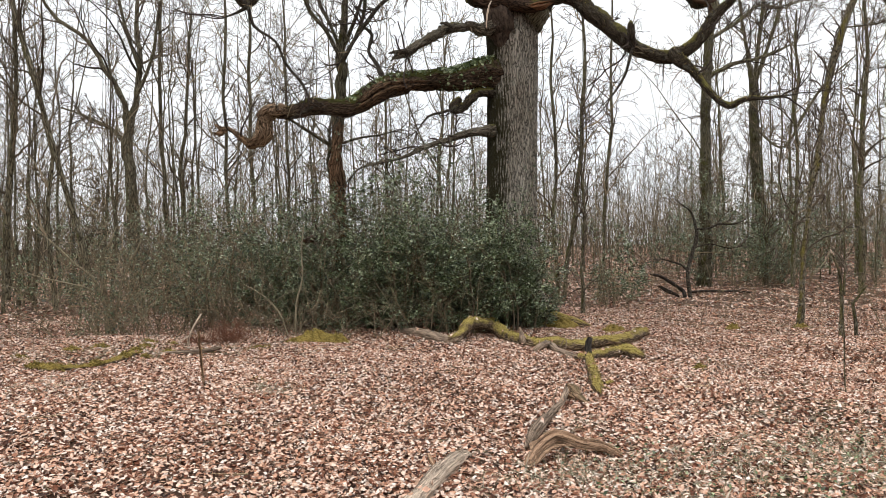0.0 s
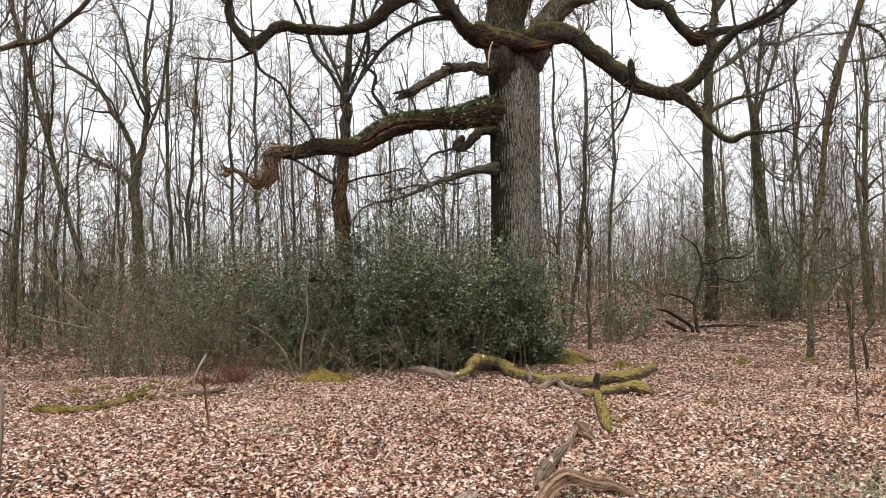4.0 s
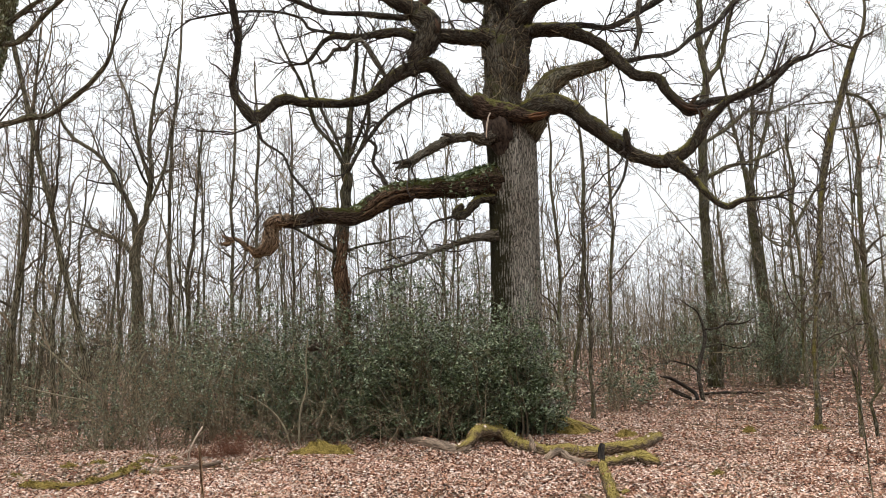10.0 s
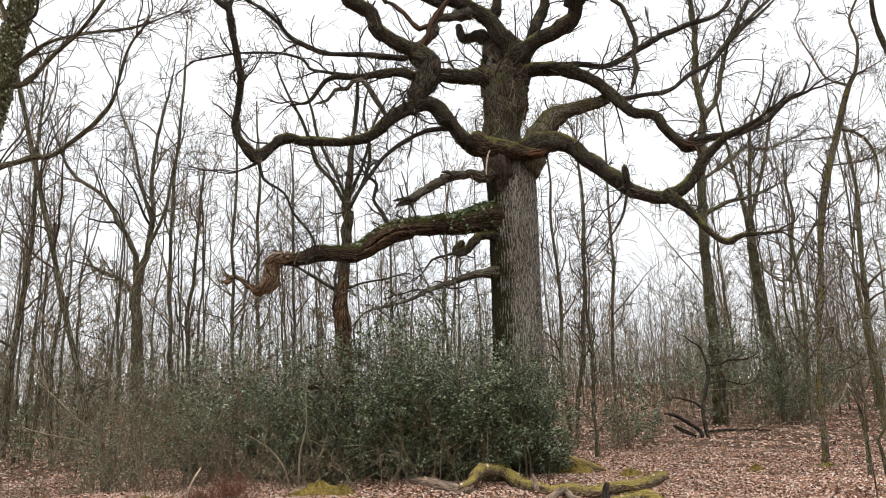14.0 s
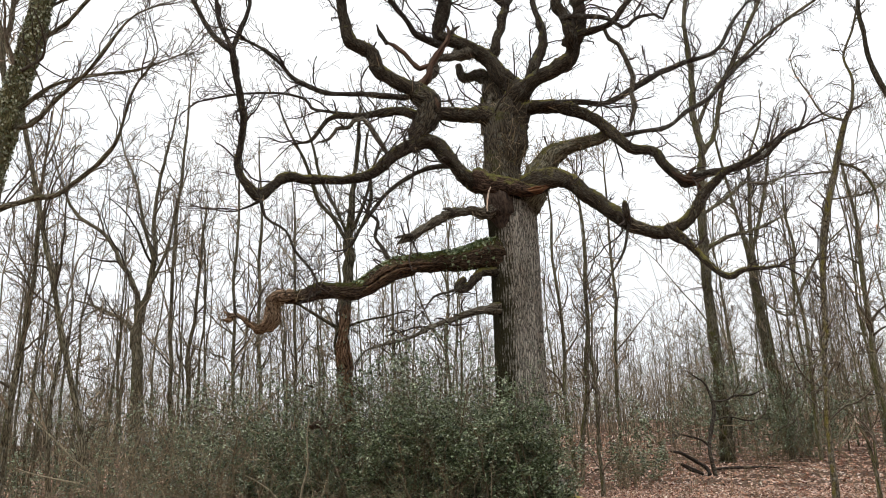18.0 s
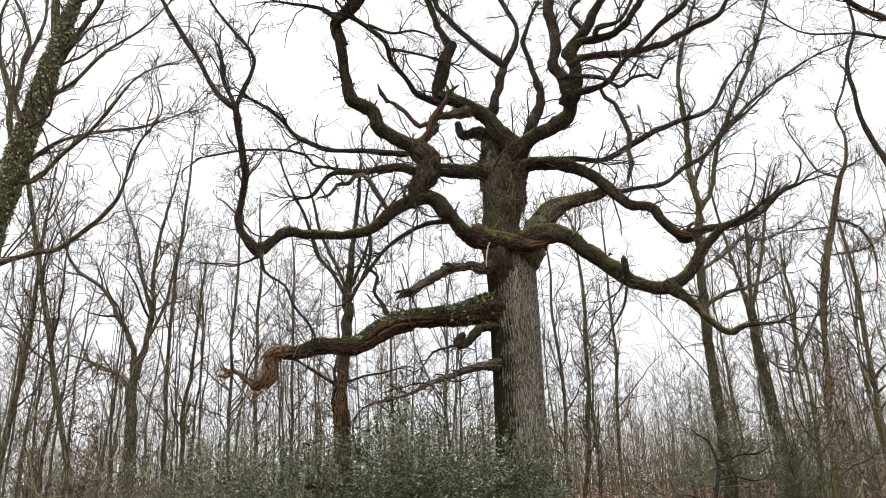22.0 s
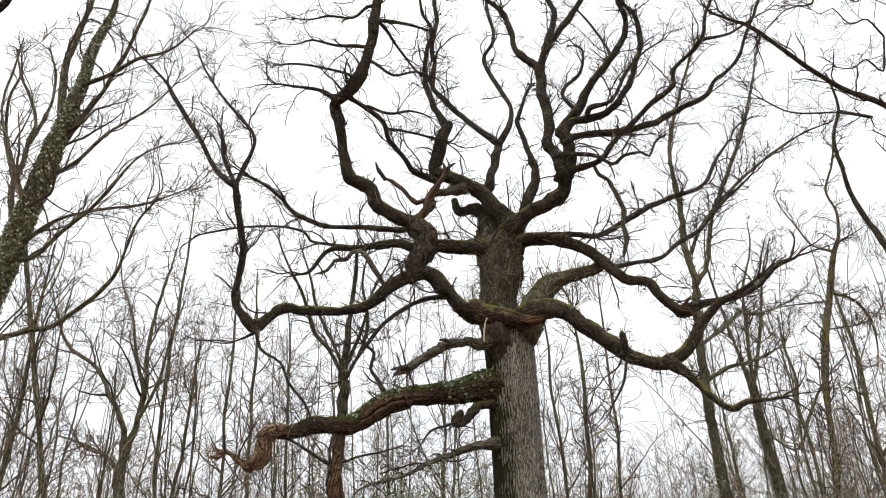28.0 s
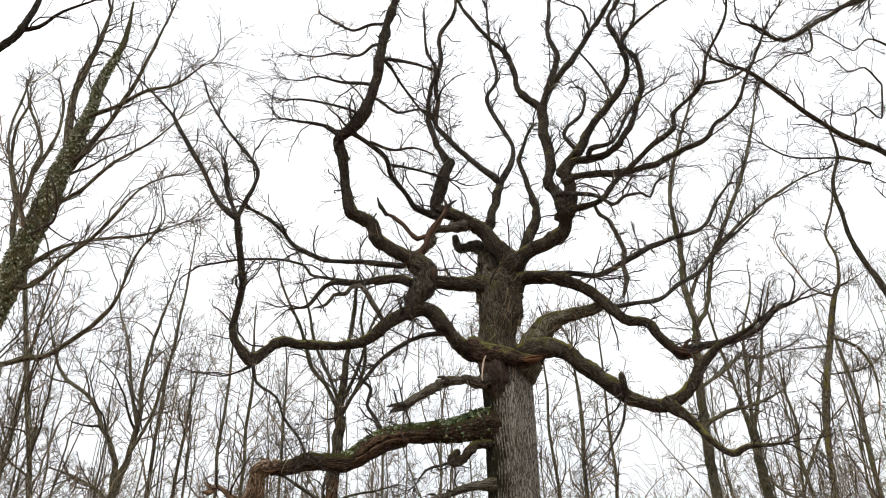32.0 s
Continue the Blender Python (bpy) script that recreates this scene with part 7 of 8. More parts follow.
# farther ones have coarser twigs
FAR = [forest_mesh(21, 17, 0.086, 13, 5, 2, 44, 0.35, thick=1.7), forest_mesh(22, 19, 0.101, 9, 5, 2, 50, 0.3, forks=1, thick=1.7), forest_mesh(23, 15, 0.070, 12, 5, 2, 42, 0.3, thick=1.7),
       forest_mesh(24, 20, 0.125, 8, 5, 2, 54, 0.25, forks=2, thick=1.7), forest_mesh(25, 14, 0.062, 12, 5, 2, 46, 0.25, 0.03, thick=1.7), forest_mesh(26, 18, 0.086, 13, 5, 2, 46, 0.4, thick=1.7), forest_mesh(27, 9, 0.047, 12, 5, 2, 52, 0.12, 0.03, thick=1.6)]
LOOK = ["tall slim bare forest tree", "tall bare forest tree with grey-green bark", "slim bare forest tree with upright twigs", "broad bare forest tree",
        "thin crooked bare young tree", "tall straight bare forest tree", "thin bare understorey pole", "small bare bushy sapling"]

# the nearer ones: x, y, kind, size
rng = np.random.default_rng(77)
for x, y, k, s in [(-14.2, 27, 1, 1), (-4.6, 25, 5, 1), (-1.8, 24, 4, 1.2), (0.3, 29, 2, 1), (1.5, 31, 5, 1),
                   (19.5, 33, 1, 1), (12.3, 26.5, 7, 1.2), (13.5, 30, 7, 1.3), (12.9, 33, 6, 1.1), (17.9, 30, 4, 1), (16.4, 27.5, 6, 1), (18.8, 34, 6, 1.1), (-3.0, 26, 6, 1), (-4.0, 30, 4, 1), (-13.5, 28, 6, 1.1)]:
    forest_tree(x, y, k, rng.uniform(0, 6.28), s, LOOK[k])
count = 0
while count < 74:
    d, a = math.sqrt(rng.uniform(30 ** 2, 85 ** 2)), rng.uniform(-0.72, 0.72)
    x, y = d * math.sin(a), d * math.cos(a)
    if 0.2 < a < 0.31 and d < 70 and rng.random() < 0.75:
        continue
    k = int(rng.integers(0, 7)) if not 0.2 < a < 0.33 else 6
    forest_tree(x, y, k, rng.uniform(0, 6.28), rng.uniform(0.75, 1.1), LOOK[k])
    count += 1
# the wood goes on behind them
for i in range(70):
    d, a = math.sqrt(rng.uniform(60 ** 2, 150 ** 2)), rng.uniform(-0.74, 0.74)
    if 0.2 < a < 0.31 and rng.random() < 0.3:
        continue
    k = int(rng.integers(0, 7))
    forest_tree(d * math.sin(a), d * math.cos(a), k, rng.uniform(0, 6.28), rng.uniform(0.7, 1.0), LOOK[k])
# undergrowth between the trunks
for i in range(26):
    d, a = rng.uniform(17, 48), rng.uniform(-0.66, 0.66)
    if d < 22 and -0.2 < a < 0.5:
        continue
    k = 6 if rng.random() < 0.5 else 7
    forest_tree(d * math.sin(a), d * math.cos(a), k, rng.uniform(0, 6.28), rng.uniform(0.6, 1.1), LOOK[k])
# a dense understorey to the west
for i in range(46):
    d, a = rng.uniform(19, 50), rng.uniform(-0.68, -0.16)
    k = int(rng.choice([4, 6, 6, 7, 7]))
    forest_tree(d * math.sin(a), d * math.cos(a), k, rng.uniform(0, 6.28), rng.uniform(0.6, 1.0), LOOK[k])
for i in range(22):
    d, a = rng.uniform(34, 60), rng.uniform(0.0, 0.7)
    k = int(rng.choice([4, 6, 6, 7]))
    forest_tree(d * math.sin(a), d * math.cos(a), k, rng.uniform(0, 6.28), rng.uniform(0.6, 1.0), LOOK[k])
for i in range(14):
    d, a = rng.uniform(23, 48), rng.uniform(-0.68, -0.44)
    k = int(rng.choice([0, 2, 4, 5, 6]))
    forest_tree(d * math.sin(a), d * math.cos(a), k, rng.uniform(0, 6.28), rng.uniform(0.7, 1.0), LOOK[k])
for i in range(15):
    d, a = rng.uniform(25, 62), rng.uniform(0.33, 0.68)
    k = int(rng.choice([0, 2, 4, 5, 6]))
    forest_tree(d * math.sin(a), d * math.cos(a), k, rng.uniform(0, 6.28), rng.uniform(0.75, 1.05), LOOK[k])
for i in range(9):
    d, a = rng.uniform(27, 60), rng.uniform(0.05, 0.2)
    k = int(rng.choice([0, 2, 4, 6]))
    forest_tree(d * math.sin(a), d * math.cos(a), k, rng.uniform(0, 6.28), rng.uniform(0.75, 1.05), LOOK[k])
for i in range(26):
    d, a = rng.uniform(70, 115), rng.uniform(0.06, 0.36)
    k = int(rng.choice([0, 2, 4, 5]))
    forest_tree(d * math.sin(a), d * math.cos(a), k, rng.uniform(0, 6.28), rng.uniform(0.6, 0.85), LOOK[k])
# trees beside and behind the camera close the clearing
for i in range(26):
    a, d = rng.uniform(0.85, 5.4), rng.uniform(12, 34)
    k = int(rng.integers(0, 6))
    forest_tree(d * math.sin(a), d * math.cos(a), k, rng.uniform(0, 6.28), rng.uniform(0.8, 1.1), LOOK[k])


def far_stems(g, k, near, far, low, high, thick, shoots, mat, spread=0.78, n=4, centre=0.0):
    """Many thin upright stems with side shoots between two distances."""
    d, a = np.sqrt(g.uniform(near ** 2, far ** 2, k)), centre + g.uniform(-spread, spread, k)
    x, y = d * np.sin(a), d * np.cos(a)
    h = low + (high - low) * g.random(k) ** 1.6
    P = np.empty((k, n, 3))
    P[:, 0] = np.stack([x, y, height(x, y) - 0.2], 1)
    for i in range(1, n):
        P[:, i] = P[:, i - 1] + np.concatenate([g.normal(0, 0.05, (k, 2)) * h[:, None], (h / (n - 1))[:, None]], 1)
    R = np.linspace(1, 0.35, n)[None] * (thick * g.uniform(0.5, 1.2, k))[:, None]
    A = grow(g, P, R, shoots, 0.1, 1.0, 0.2, 0.5, 52, 0.12, 0.2, 4, 0.6, thick * 0.3, bend=0.1)
    return mesh_of("stems", *joined(tubes(P, R, 3), tubes(*A, 3)), mat)


g = np.random.default_rng(3)
# pale stems carry the haze of distance in their colour
thing("far_woods", "distant bare woodland, grey-brown paled for haze", "trees", kind="stuff", me=far_stems(g, 2700, 70, 180, 4, 17, 0.06, 8, "farwood", n=5))
thing("undergrowth", "thin bare brush between the trunks of the wood", "brush", kind="stuff", me=far_stems(g, 1900, 33, 90, 0.8, 4.5, 0.016, 6, "woodtwig"))
thing("young_growth", "thin bare young stems crowding the wood", "brush", kind="stuff", me=far_stems(g, 460, 28, 70, 3.5, 9, 0.022, 12, "woodtwig", n=6))
thing("west_brush", "bare brown twiggy brush filling the wood's edge", "brush", kind="stuff", me=far_stems(g, 240, 15.5, 30, 0.6, 2.6, 0.008, 9, "scrub", n=6, centre=-0.28, spread=0.14))
thing("low_brush", "low bare stalks and seedlings standing in fallen leaves", "brush", kind="stuff", me=far_stems(g, 620, 14.5, 27, 0.25, 1.0, 0.007, 4, "scrub", centre=0.16, spread=0.6))


# ---- evergreen thicket ----
def holly_bush(name, label, x, y, h, spread, stems, seed, leaf=0.0285, dens=0.85, lean=0.3, wood="woodtwig"):
    g = np.random.default_rng(seed)
    ob = empty_thing(name, label, "shrub", (0, 0, 0), "evergreen shrubs")
    n = 8
    P = np.empty((stems, n, 3))
    ang, rad = g.uniform(0, 6.28, stems), np.sqrt(g.random(stems)) * spread * 0.75
    P[:, 0] = np.stack([x + np.cos(ang) * rad, y + np.sin(ang) * rad * 0.7, np.zeros(stems)], 1)
    P[:, 0, 2] = height(P[:, 0, 0], P[:, 0, 1]) - 0.05
    d = unit(np.stack([np.cos(ang) * lean, np.sin(ang) * lean, np.ones(stems)], 1))
    hh = h * g.uniform(0.35, 1.15, stems)
    for i in range(1, n):
        P[:, i] = P[:, i - 1] + d * (hh / (n - 1))[:, None]
        d = unit(d + g.normal(0, 0.13, d.shape))
    R = np.linspace(1, 0.25, n)[None] * g.uniform(0.012, 0.028, stems)[:, None]
    A = grow(g, P, R, 12, 0.05, 1.0, 0.22, 0.45, 65, 0.1, 0.15, 4, 0.5, 0.004)
    B = grow(g, *A, 5, 0.2, 1.0, 0.35, 0.7, 50, 0.05, 0.2, 4, 0.6, 0.0025)
    each_stem(ob, "stem", P, R, 5, wood)
    part("twig_spray", mesh_of("twig_spray", *tubes(*A, 3), wood), ob, kind="stuff")
    k = int(19.5 * dens)
    s = g.uniform(0.15, 2.95, (len(B[0]), k))
    i = s.astype(int)
    row = np.arange(len(B[0]))[:, None]
    C = B[0][row, i] + (B[0][row, i + 1] - B[0][row, i]) * (s - i)[..., None]
    C = C.reshape(-1, 3) + g.normal(0, 0.03, (C.size // 3, 3))
    rise = (C[:, 2] - height(C[:, 0], C[:, 1])) / h
    C = C[(rise > 0.02) & (g.random(len(C)) > 0.5 * np.clip(rise - 0.45, 0, 1))]
    part("foliage", mesh_of("foliage", *flat_leaves(g, C, leaf, 0.5, 0.52), "holly", False), ob, "dark glossy evergreen leaves", "stuff")
    seat(ob, x, y)
    return ob


for x, y, h, sp, st, sd, de in [(1.2, 13.6, 2.3, 0.75, 20, 1, 0.9), (0.3, 13.4, 2.6, 0.85, 20, 2, 0.9), (-0.6, 13.5, 2.9, 0.85, 20, 3, 0.9), (-1.5, 13.9, 2.6, 0.85, 18, 4, 0.8),
                                (0.8, 14.2, 2.9, 0.8, 12, 5, 0.8), (-0.4, 15.3, 3.8, 0.8, 13, 23, 0.6), (-1.5, 15.4, 3.6, 0.9, 13, 24, 0.6), (1.75, 13.8, 1.9, 0.3, 9, 6, 1.0)]:
    holly_bush("holly_bush", "dense dark green holly bush crowding the foot of the oak", x, y, h, sp, st, sd, dens=de)
for x, y, h, sp, st, sd, de in [(-2.5, 14.2, 2.7, 0.9, 16, 7, 0.8), (-3.5, 14.4, 2.6, 0.9, 15, 8, 0.7), (-4.6, 14.8, 2.7, 0.9, 11, 9, 0.6), (-5.8, 15.6, 2.8, 1.1, 9, 13, 0.45), (-7.4, 16.4, 2.4, 1.1, 6, 14, 0.35), (-6.4, 14.3, 1.7, 0.9, 4, 26, 0.35)]:
    holly_bush("holly_bush", "thin straggling holly bush among bare twigs", x, y, h, sp, st, sd, leaf=0.028, dens=de, wood="scrub")
for x, y, h, sp, st, sd, de in [(11.6, 27.8, 5.4, 1.4, 13, 10, 0.95), (-8.0, 20, 3.0, 1.6, 10, 28, 0.5), (-11, 23, 3.4, 1.6, 9, 29, 0.4), (-5.5, 19, 3.0, 1.4, 9, 31, 0.5), (-14, 25, 3.6, 1.8, 9, 32, 0.4), (13.0, 29.5, 5.6, 1.3, 10, 25, 0.75), (15.4, 31, 4.0, 1.2, 10, 11, 0.6), (4.6, 19.5, 3.2, 0.9, 6, 12, 0.4), (5.9, 21.5, 2.8, 0.9, 5, 22, 0.35), (11.2, 32, 4.0, 1.3, 10, 16, 0.5), (13.8, 27.5, 3.0, 1.0, 8, 17, 0.6), (18.5, 29, 3.5, 1.4, 9, 19, 0.4), (3.4, 24, 3.0, 1.0, 6, 20, 0.35), (-12, 21, 3, 1.2, 8, 21, 0.3)]:
    holly_bush("holly_bush", "open green holly bush under tall trees", x, y, h, sp, st, sd, leaf=0.04, dens=de * 0.8, wood="scrub")


# ---- bare scrub ----
def scrub(x, y, h, spread, stems, seed, label):
    g = np.random.default_rng(seed)
    n = 8
    P = np.empty((stems, n, 3))
    ang, rad = g.uniform(0, 6.28, stems), np.sqrt(g.random(stems)) * spread
    P[:, 0] = np.stack([x + np.cos(ang) * rad, y + np.sin(ang) * rad * 0.6, np.zeros(stems)], 1)
    P[:, 0, 2] = height(P[:, 0, 0], P[:, 0, 1]) - 0.03
    d = unit(np.concatenate([g.normal(0, 0.6, (stems, 2)), np.ones((stems, 1))], 1))
    sway = g.normal(0, 0.09, (stems, 3))
    hh = h * g.uniform(0.5, 1.15, stems)
    for i in range(1, n):
        P[:, i] = P[:, i - 1] + d * (hh / (n - 1))[:, None]
        d = unit(d + g.normal(0, 0.12, d.shape) + sway)
    R = np.linspace(1, 0.3, n)[None] * g.uniform(0.006, 0.014, stems)[:, None]
    A = grow(g, P, R, 8, 0.1, 1.0, 0.2, 0.5, 50, 0.1, 0.2, 5, 0.55, 0.003)
    B = grow(g, *A, 2, 0.2, 1.0, 0.3, 0.8, 45, 0.05, 0.2, 4, 0.6, 0.002)
    ob = empty_thing("scrub", label, "shrub", (0, 0, 0), "bare scrub")
    each_stem(ob, "stem", P, R, 5, "scrub")
    part("twig_spray", mesh_of("twig_spray", *joined(tubes(*A, 3), tubes(*B, 3)), "scrub"), ob, kind="stuff")
    seat(ob, x, y)


west = [(-3.6, 13.9, 2.0, 1.0, 11), (-5.0, 14.2, 2.2, 1.0, 12), (-6.3, 14.0, 2.2, 1.0, 12), (-7.7, 14.6, 2.0, 0.8, 5), (-6.8, 17, 2.8, 1.3, 9),
         (-4.2, 17, 2.8, 1.3, 10), (-9.5, 20, 2.8, 1.5, 7), (-3, 12.95, 1.2, 0.8, 9), (-5.6, 12.9, 1.2, 0.9, 9),
         (-7.5, 20, 3.2, 1.6, 9)]
east = [(-2.2, 13.6, 1.6, 1.0, 16), (4.0, 19, 1.6, 1.2, 10), (6.5, 24, 1.8, 2.0, 14), (9.3, 21, 1.2, 1.4, 10), (12, 26, 2.4, 2.0, 14), (9.2, 13.5, 1.2, 0.9, 8),
         (16, 24, 2.6, 2, 14), (-1.2, 12.7, 1.5, 0.8, 9), (0.2, 12.6, 1.3, 0.8, 7), (2.6, 17.5, 2.8, 1, 8), (-2, 17.5, 3.2, 1.5, 14), (19, 27, 2.6, 2, 12),
         (14, 22, 1.3, 1.6, 9)]
for i, (x, y, h, s, k) in enumerate(west + east):
    scrub(x, y, h, s, k, 30 + i, "tangle of bare brown shrub stems and brambles")


# ---- small things on the ground ----
def moss_cushion(x, y, w, d, h, seed, label="cushion of yellow-green moss among fallen leaves", lift=0.0, parent=None):
    g = np.random.default_rng(seed)
    a, r = np.linspace(0, 2 * np.pi, 40, endpoint=False), np.linspace(0.02, 1, 12)
    ph = g.uniform(0, 6.28, 4)
    edge = 1 + 0.18 * np.sin(3 * a + ph[0]) + 0.12 * np.sin(5 * a + ph[1]) + 0.08 * np.sin(9 * a + ph[2])
    X, Y = x + w * r[:, None] * edge * np.cos(a), y + d * r[:, None] * edge * np.sin(a)
    Z = height(X, Y) + lift + h * np.sqrt(np.clip(1 - r[:, None] ** 2, 0, 1)) * (1.3 + 0.45 * np.sin(4 * a + ph[3] + 3 * r[:, None]) + 0.3 * np.sin(7 * a - 5 * r[:, None])) + g.normal(0, 0.012, X.shape) - 0.015
    i = np.arange(480).reshape(12, 40)
    j = np.roll(i, -1, axis=1)
    F = np.stack([i[:-1], i[1:], j[1:], j[:-1]], -1).reshape(-1, 4)
    me = mesh_of("moss_cushion", np.stack([X, Y, Z], -1), F, "moss")
    ob = part("moss_pad", me, parent) if parent else thing("moss_cushion", label, "moss", "moss cushions", me=me)
    C = np.stack([X, Y, Z], -1).reshape(-1, 3)[g.integers(0, 480, 900)] + g.normal(0, 0.012, (900, 3))
    part("frond_mass", mesh_of("frond_mass", *flat_leaves(g, C, 0.014, 0.3), "mossleaf", False), ob, kind="stuff")


for k, (x, y, w, d, h) in enumerate([(-2.2, 12.0, 0.38, 0.2, 0.13), (-1.8, 11.9, 0.22, 0.14, 0.1), (-2.55, 11.9, 0.14, 0.1, 0.05), (-3.0, 11.5, 0.26, 0.08, 0.03), (-4.3, 10.1, 0.1, 0.07, 0.04), (-3.75, 11.1, 0.14, 0.08, 0.04), (-5.72, 10.8, 0.15, 0.12, 0.05), (-5.4, 11.05, 0.2, 0.1, 0.04), (-4.9, 11.7, 0.14, 0.1, 0.04), (-4.5, 11.7, 0.1, 0.08, 0.04), (-5.98, 9.95, 0.13, 0.1, 0.03), (7.15, 13.95, 0.2, 0.14, 0.06), (-4.7, 11.1, 0.16, 0.12, 0.04), (-4.15, 10.6, 0.13, 0.08, 0.05),
                                   (3.45, 9.4, 0.1, 0.08, 0.05), (3.3, 13.6, 0.22, 0.15, 0.08), (3.7, 13.3, 0.15, 0.1, 0.06), (5.8, 14.0, 0.14, 0.12, 0.07), (-2.2, 8.3, 0.1, 0.06, 0.02), (2.4, 14.2, 0.4, 0.2, 0.12)]):
    moss_cushion(x, y, w, d, h, 60 + k)
for k, (x, y, w, d) in enumerate([(-5.28, 9.13, 0.13, 0.06), (-5.06, 9.08, 0.15, 0.06), (-4.72, 9.50, 0.06, 0.11), (-4.55, 9.98, 0.06, 0.10), (-4.58, 10.42, 0.07, 0.13)]):
    moss_cushion(x, y, w, d, 0.025, 160 + k, lift=0.075, parent=mossy_log)


def blades(g, x, y, spread, count, length):
    """A loose tuft of thin dry blades."""
    P = np.empty((count, 4, 3))
    P[:, 0] = np.stack([x + g.normal(0, spread, count), y + g.normal(0, spread, count), np.zeros(count)], 1)
    P[:, 0, 2] = height(P[:, 0, 0], P[:, 0, 1])
    d = unit(np.concatenate([g.normal(0, 0.8, (count, 2)), np.ones((count, 1))], 1))
    for i in range(1, 4):
        P[:, i] = P[:, i - 1] + d * (length * g.uniform(0.4, 1, count) / 3)[:, None]
        d = unit(d + np.array([0, 0, -0.45]) + g.normal(0, 0.15, d.shape))
    P[:, :, 2] = np.maximum(P[:, :, 2], height(P[:, :, 0], P[:, :, 1]) + 0.01)
    return tubes(P, np.array([[0.0028, 0.0026, 0.002, 0.0008]]).repeat(count, 0), 3)


g = np.random.default_rng(8)
near = [(1.0, 5.4, 0.3, 120), (2.2, 4.9, 0.35, 260), (2.9, 5.2, 0.4, 320), (1.7, 4.4, 0.3, 160), (3.3, 4.9, 0.4, 240), (3.6, 5.8, 0.4, 200), (-5.0, 10.2, 0.5, 160), (-3.9, 10.4, 0.6, 140),
         (-6.3, 9.6, 0.4, 120), (-1.9, 7.6, 0.16, 110), (-4.4, 7.7, 0.25, 100), (0.95, 5.0, 0.14, 90), (1.3, 5.0, 0.2, 110), (0.6, 4.7, 0.2, 90),
         (1.9, 5.2, 0.25, 90), (2.6, 5.4, 0.3, 90), (1.2, 6.2, 0.2, 60), (2.9, 6.4, 0.4, 80), (3.4, 7.5, 0.5, 90), (-3.6, 11.6, 0.5, 120)]
off = [(-4.8, 11.4, 0.6, 120), (-2.8, 12.6, 0.5, 90), (-6.2, 10.8, 0.6, 100), (3.6, 9.6, 0.4, 60), (7.1, 14.0, 0.3, 60), (5.4, 13.6, 0.6, 80),
         (6.4, 18, 0.9, 110), (9, 20, 1.4, 140)]
bits = [blades(g, x, y, s, n, 0.22) for x, y, s, n in near + off]
thing("dry_grass", "straggling tufts of dry grass and stalks between leaves", "grass", kind="stuff", me=mesh_of("dry_grass", *joined(*bits), "grass"))


def ivy_patch():
    """Low dark leaves creeping between the fallen ones."""
    g = np.random.default_rng(44)
    k = 800
    w = g.integers(0, 8, k)
    x = np.array([2.5, 3.0, 2.0, 1.6, 3.3, 2.8, 3.2, 1.3])[w] + g.normal(0, 0.28, k)
    y = np.array([4.6, 5.0, 4.4, 5.3, 5.6, 4.3, 4.8, 4.6])[w] + g.normal(0, 0.28, k)
    C = np.stack([x, y, height(x, y) + g.uniform(0.03, 0.09, k)], 1)
    thing("ground_ivy", "scattered small dark green ivy leaves between fallen leaves", "ivy", kind="stuff", me=mesh_of("ground_ivy", *leaves_at(g, C, 0.017, flat=0.5, narrow=0.6), "ivy", False))


ivy_patch()


def bramble(x, y, reach, seed):
    """A few pale arching canes with short side shoots."""
    g = np.random.default_rng(seed)
    k = 4
    P = np.empty((k, 9, 3))
    P[:, 0] = np.stack([x + g.normal(0, 0.25, k), y + g.normal(0, 0.12, k), np.zeros(k)], 1)
    P[:, 0, 2] = height(P[:, 0, 0], P[:, 0, 1]) - 0.02
    d = unit(np.stack([g.normal(0, 0.8, k), g.normal(-0.1, 0.2, k), np.ones(k)], 1))
    for i in range(1, 9):
        P[:, i] = P[:, i - 1] + d * (reach * g.uniform(0.6, 1.1, k) / 8)[:, None]
        d = unit(d + g.normal(0, 0.1, d.shape) + np.array([0, 0, -0.08]))
    R = np.linspace(0.006, 0.003, 9)[None].repeat(k, 0)
    A = grow(g, P, R, 5, 0.2, 1.0, 0.12, 0.4, 45, 0.1, 0.15, 5, 0.6, 0.0028)
    ob = empty_thing("bramble", "clump of pale arching bare canes before an evergreen thicket", "shrub", (0, 0, 0), "arching canes")
    each_stem(ob, "cane", P, R, 5, "palecane")
    part("side_growth", mesh_of("side_growth", *tubes(*A, 3), "palecane"), ob, kind="stuff")
    seat(ob, x, y)


for k, (x, y, reach) in enumerate([(-0.5, 12.6, 1.7), (-1.2, 12.7, 2.0), (-1.9, 12.7, 2.1), (-2.6, 12.9, 2.0), (-3.5, 13.0, 2.2), (-4.4, 13.1, 2.0), (-5.3, 13.0, 2.2), (-6.2, 13.2, 2.2), (-7.2, 13.3, 2.0), (-8.2, 13.4, 2.0), (0.3, 12.7, 1.3), (-3.0, 13.4, 2.8), (-5.8, 13.6, 2.9), (-6.6, 13.4, 3.0), (-7.6, 13.8, 3.0), (-4.8, 13.3, 2.6), (-2.1, 13.2, 2.4), (-8.6, 14.2, 2.8)]):
    bramble(x, y, reach, 300 + k)


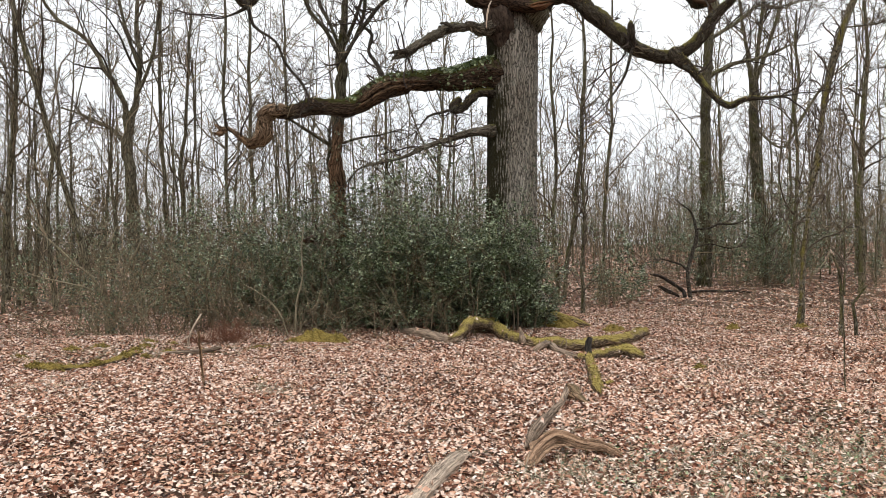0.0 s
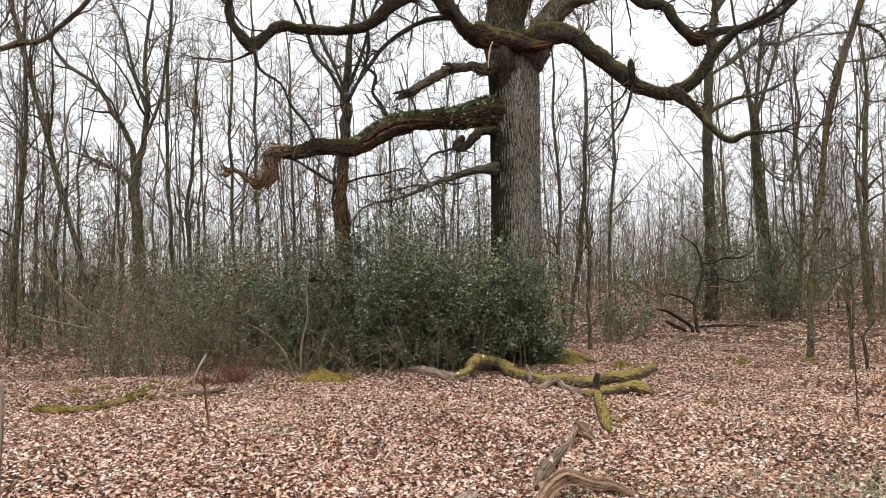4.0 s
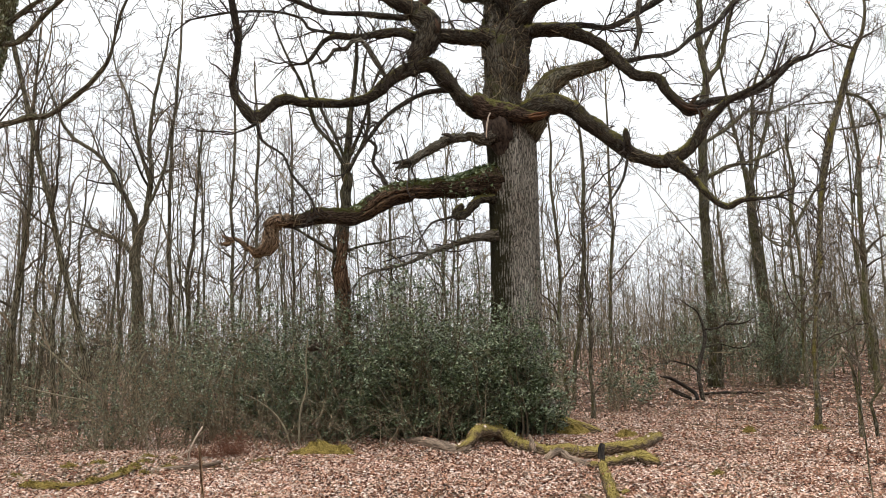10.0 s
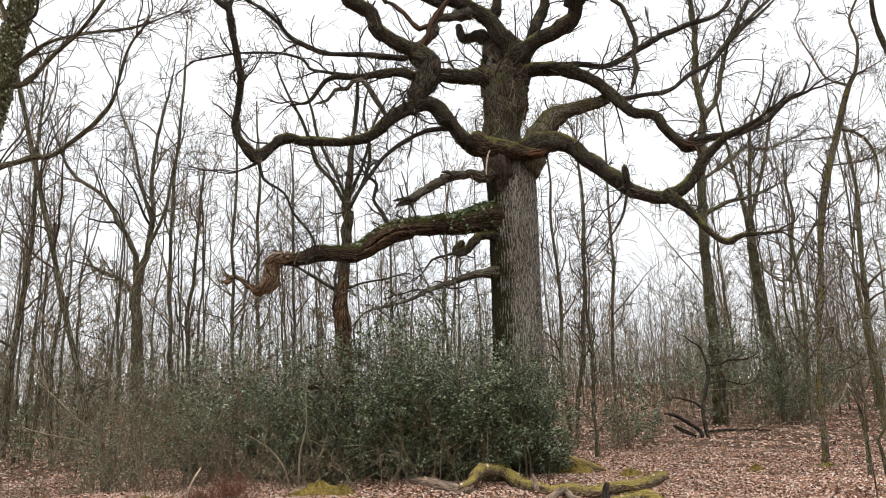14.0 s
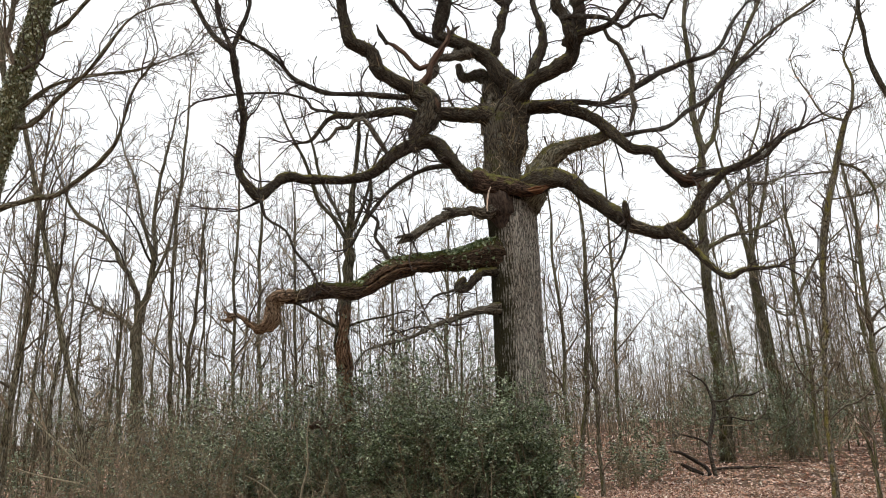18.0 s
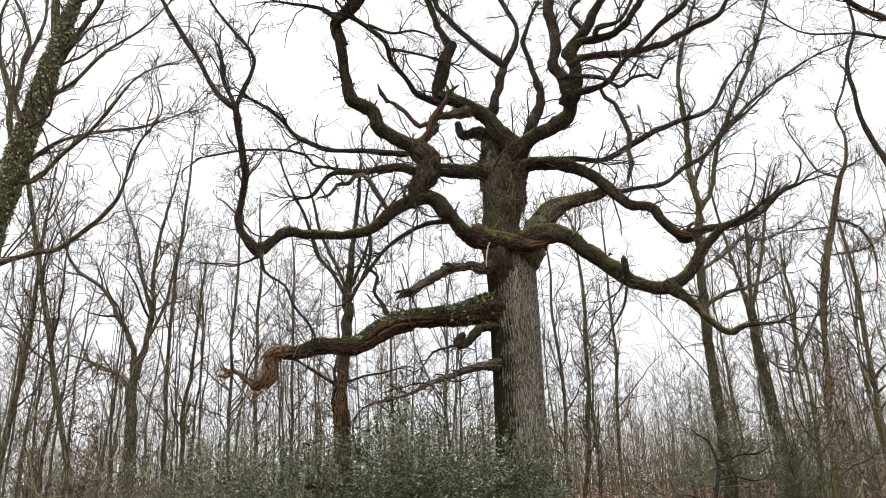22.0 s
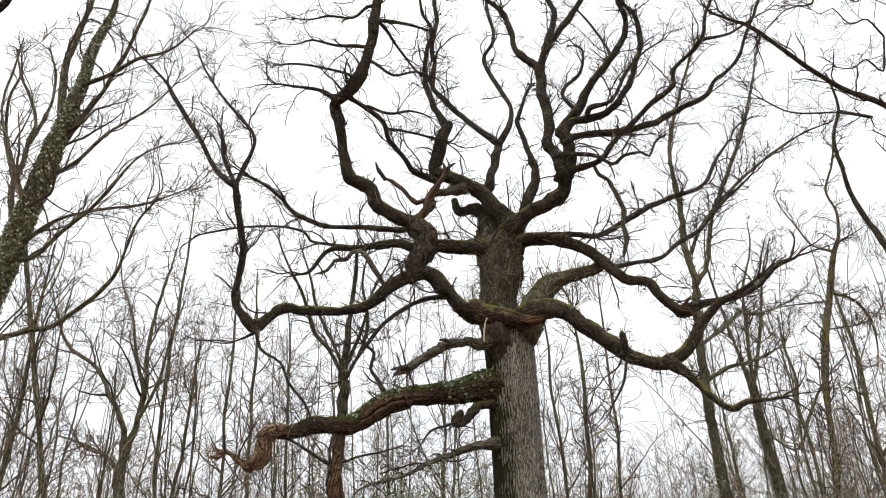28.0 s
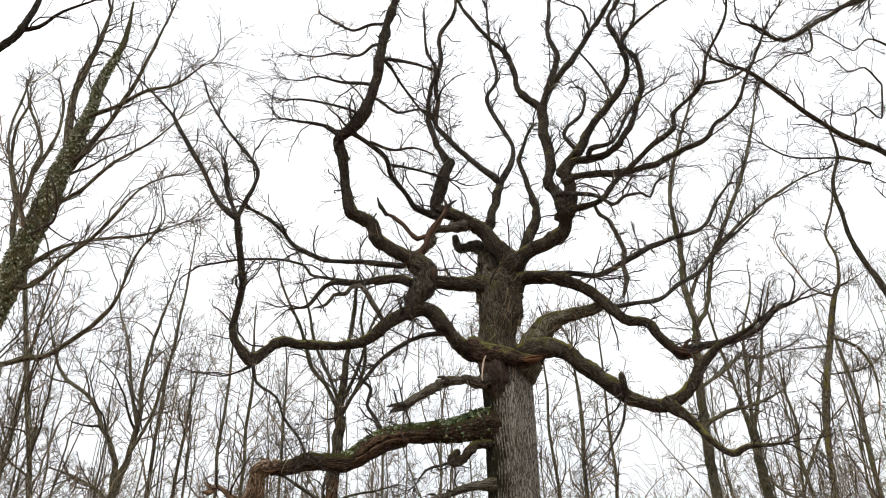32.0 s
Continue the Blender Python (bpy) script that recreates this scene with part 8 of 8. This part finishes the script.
def bracken(x, y, w, h, seed):
    g = np.random.default_rng(seed)
    k = 40
    P = np.empty((k, 6, 3))
    P[:, 0] = np.stack([x + g.normal(0, w * 0.5, k), y + g.normal(0, 0.15, k), np.zeros(k)], 1)
    P[:, 0, 2] = height(P[:, 0, 0], P[:, 0, 1])
    d = unit(np.concatenate([g.normal(0, 0.6, (k, 2)), np.ones((k, 1))], 1))
    for i in range(1, 6):
        P[:, i] = P[:, i - 1] + d * (h * g.uniform(0.6, 1.2, k) / 5)[:, None]
        d = unit(d + g.normal(0, 0.2, d.shape) + np.array([0, 0, -0.12]))
    R = np.linspace(0.005, 0.002, 6)[None].repeat(k, 0)
    A = grow(g, P, R, 10, 0.2, 1.0, 0.2, 0.45, 65, -0.05, 0.15, 4, 0.6, 0.0015)
    B = grow(g, *A, 3, 0.1, 1.0, 0.3, 0.6, 60, -0.05, 0.15, 3, 0.7, 0.0015)
    ob = empty_thing("dead_bracken", "clump of red-brown dead fronds at the edge of the scrub", "fern", (0, 0, 0), "dead fronds")
    each_stem(ob, "stalk", P, R, 4, "bracken")
    part("frond_mass", mesh_of("frond_mass", *joined(tubes(*A, 3), tubes(*B, 3)), "bracken"), ob, kind="stuff")
    seat(ob, x, y)


bracken(-3.75, 12.3, 0.32, 0.5, 71)
bracken(-4.2, 12.2, 0.2, 0.22, 73)


def strewn_twigs():
    """Little dead twigs lying among the leaves."""
    g = np.random.default_rng(91)
    k = 1500
    d, a = np.sqrt(g.uniform(3.4 ** 2, 19 ** 2, k)), g.uniform(-0.7, 0.7, k)
    P = np.empty((k, 5, 3))
    P[:, 0] = np.stack([d * np.sin(a), d * np.cos(a), np.zeros(k)], 1)
    way = unit(np.concatenate([g.normal(size=(k, 2)), np.zeros((k, 1))], 1))
    for i in range(1, 5):
        P[:, i] = P[:, i - 1] + way * (g.uniform(0.08, 0.6, k) / 4)[:, None]
        way = unit(way + np.concatenate([g.normal(0, 0.25, (k, 2)), np.zeros((k, 1))], 1))
    P[:, :, 2] = height(P[:, :, 0], P[:, :, 1]) + g.uniform(0.025, 0.05, (k, 1))
    R = np.linspace(1, 0.4, 5)[None] * g.uniform(0.003, 0.009, (k, 1))
    return mesh_of("fallen_twigs", *tubes(P, R, 3), "scrub")


thing("fallen_twigs", "small dead twigs strewn among fallen leaves", "twigs", kind="stuff", me=strewn_twigs())

# each tree and log is held by its foot
for name, paths in LIMB_PATHS.items():
    ob = bpy.data.objects[name]
    foot = Vector(paths[0][1][0, :3]) if name != "oak" else Vector((1.49, 15.0, 0.0))
    foot.z = float(height(foot.x, foot.y))
    ob.location = foot
    for child in ob.children:
        child.matrix_parent_inverse = Matrix.Translation(-foot)
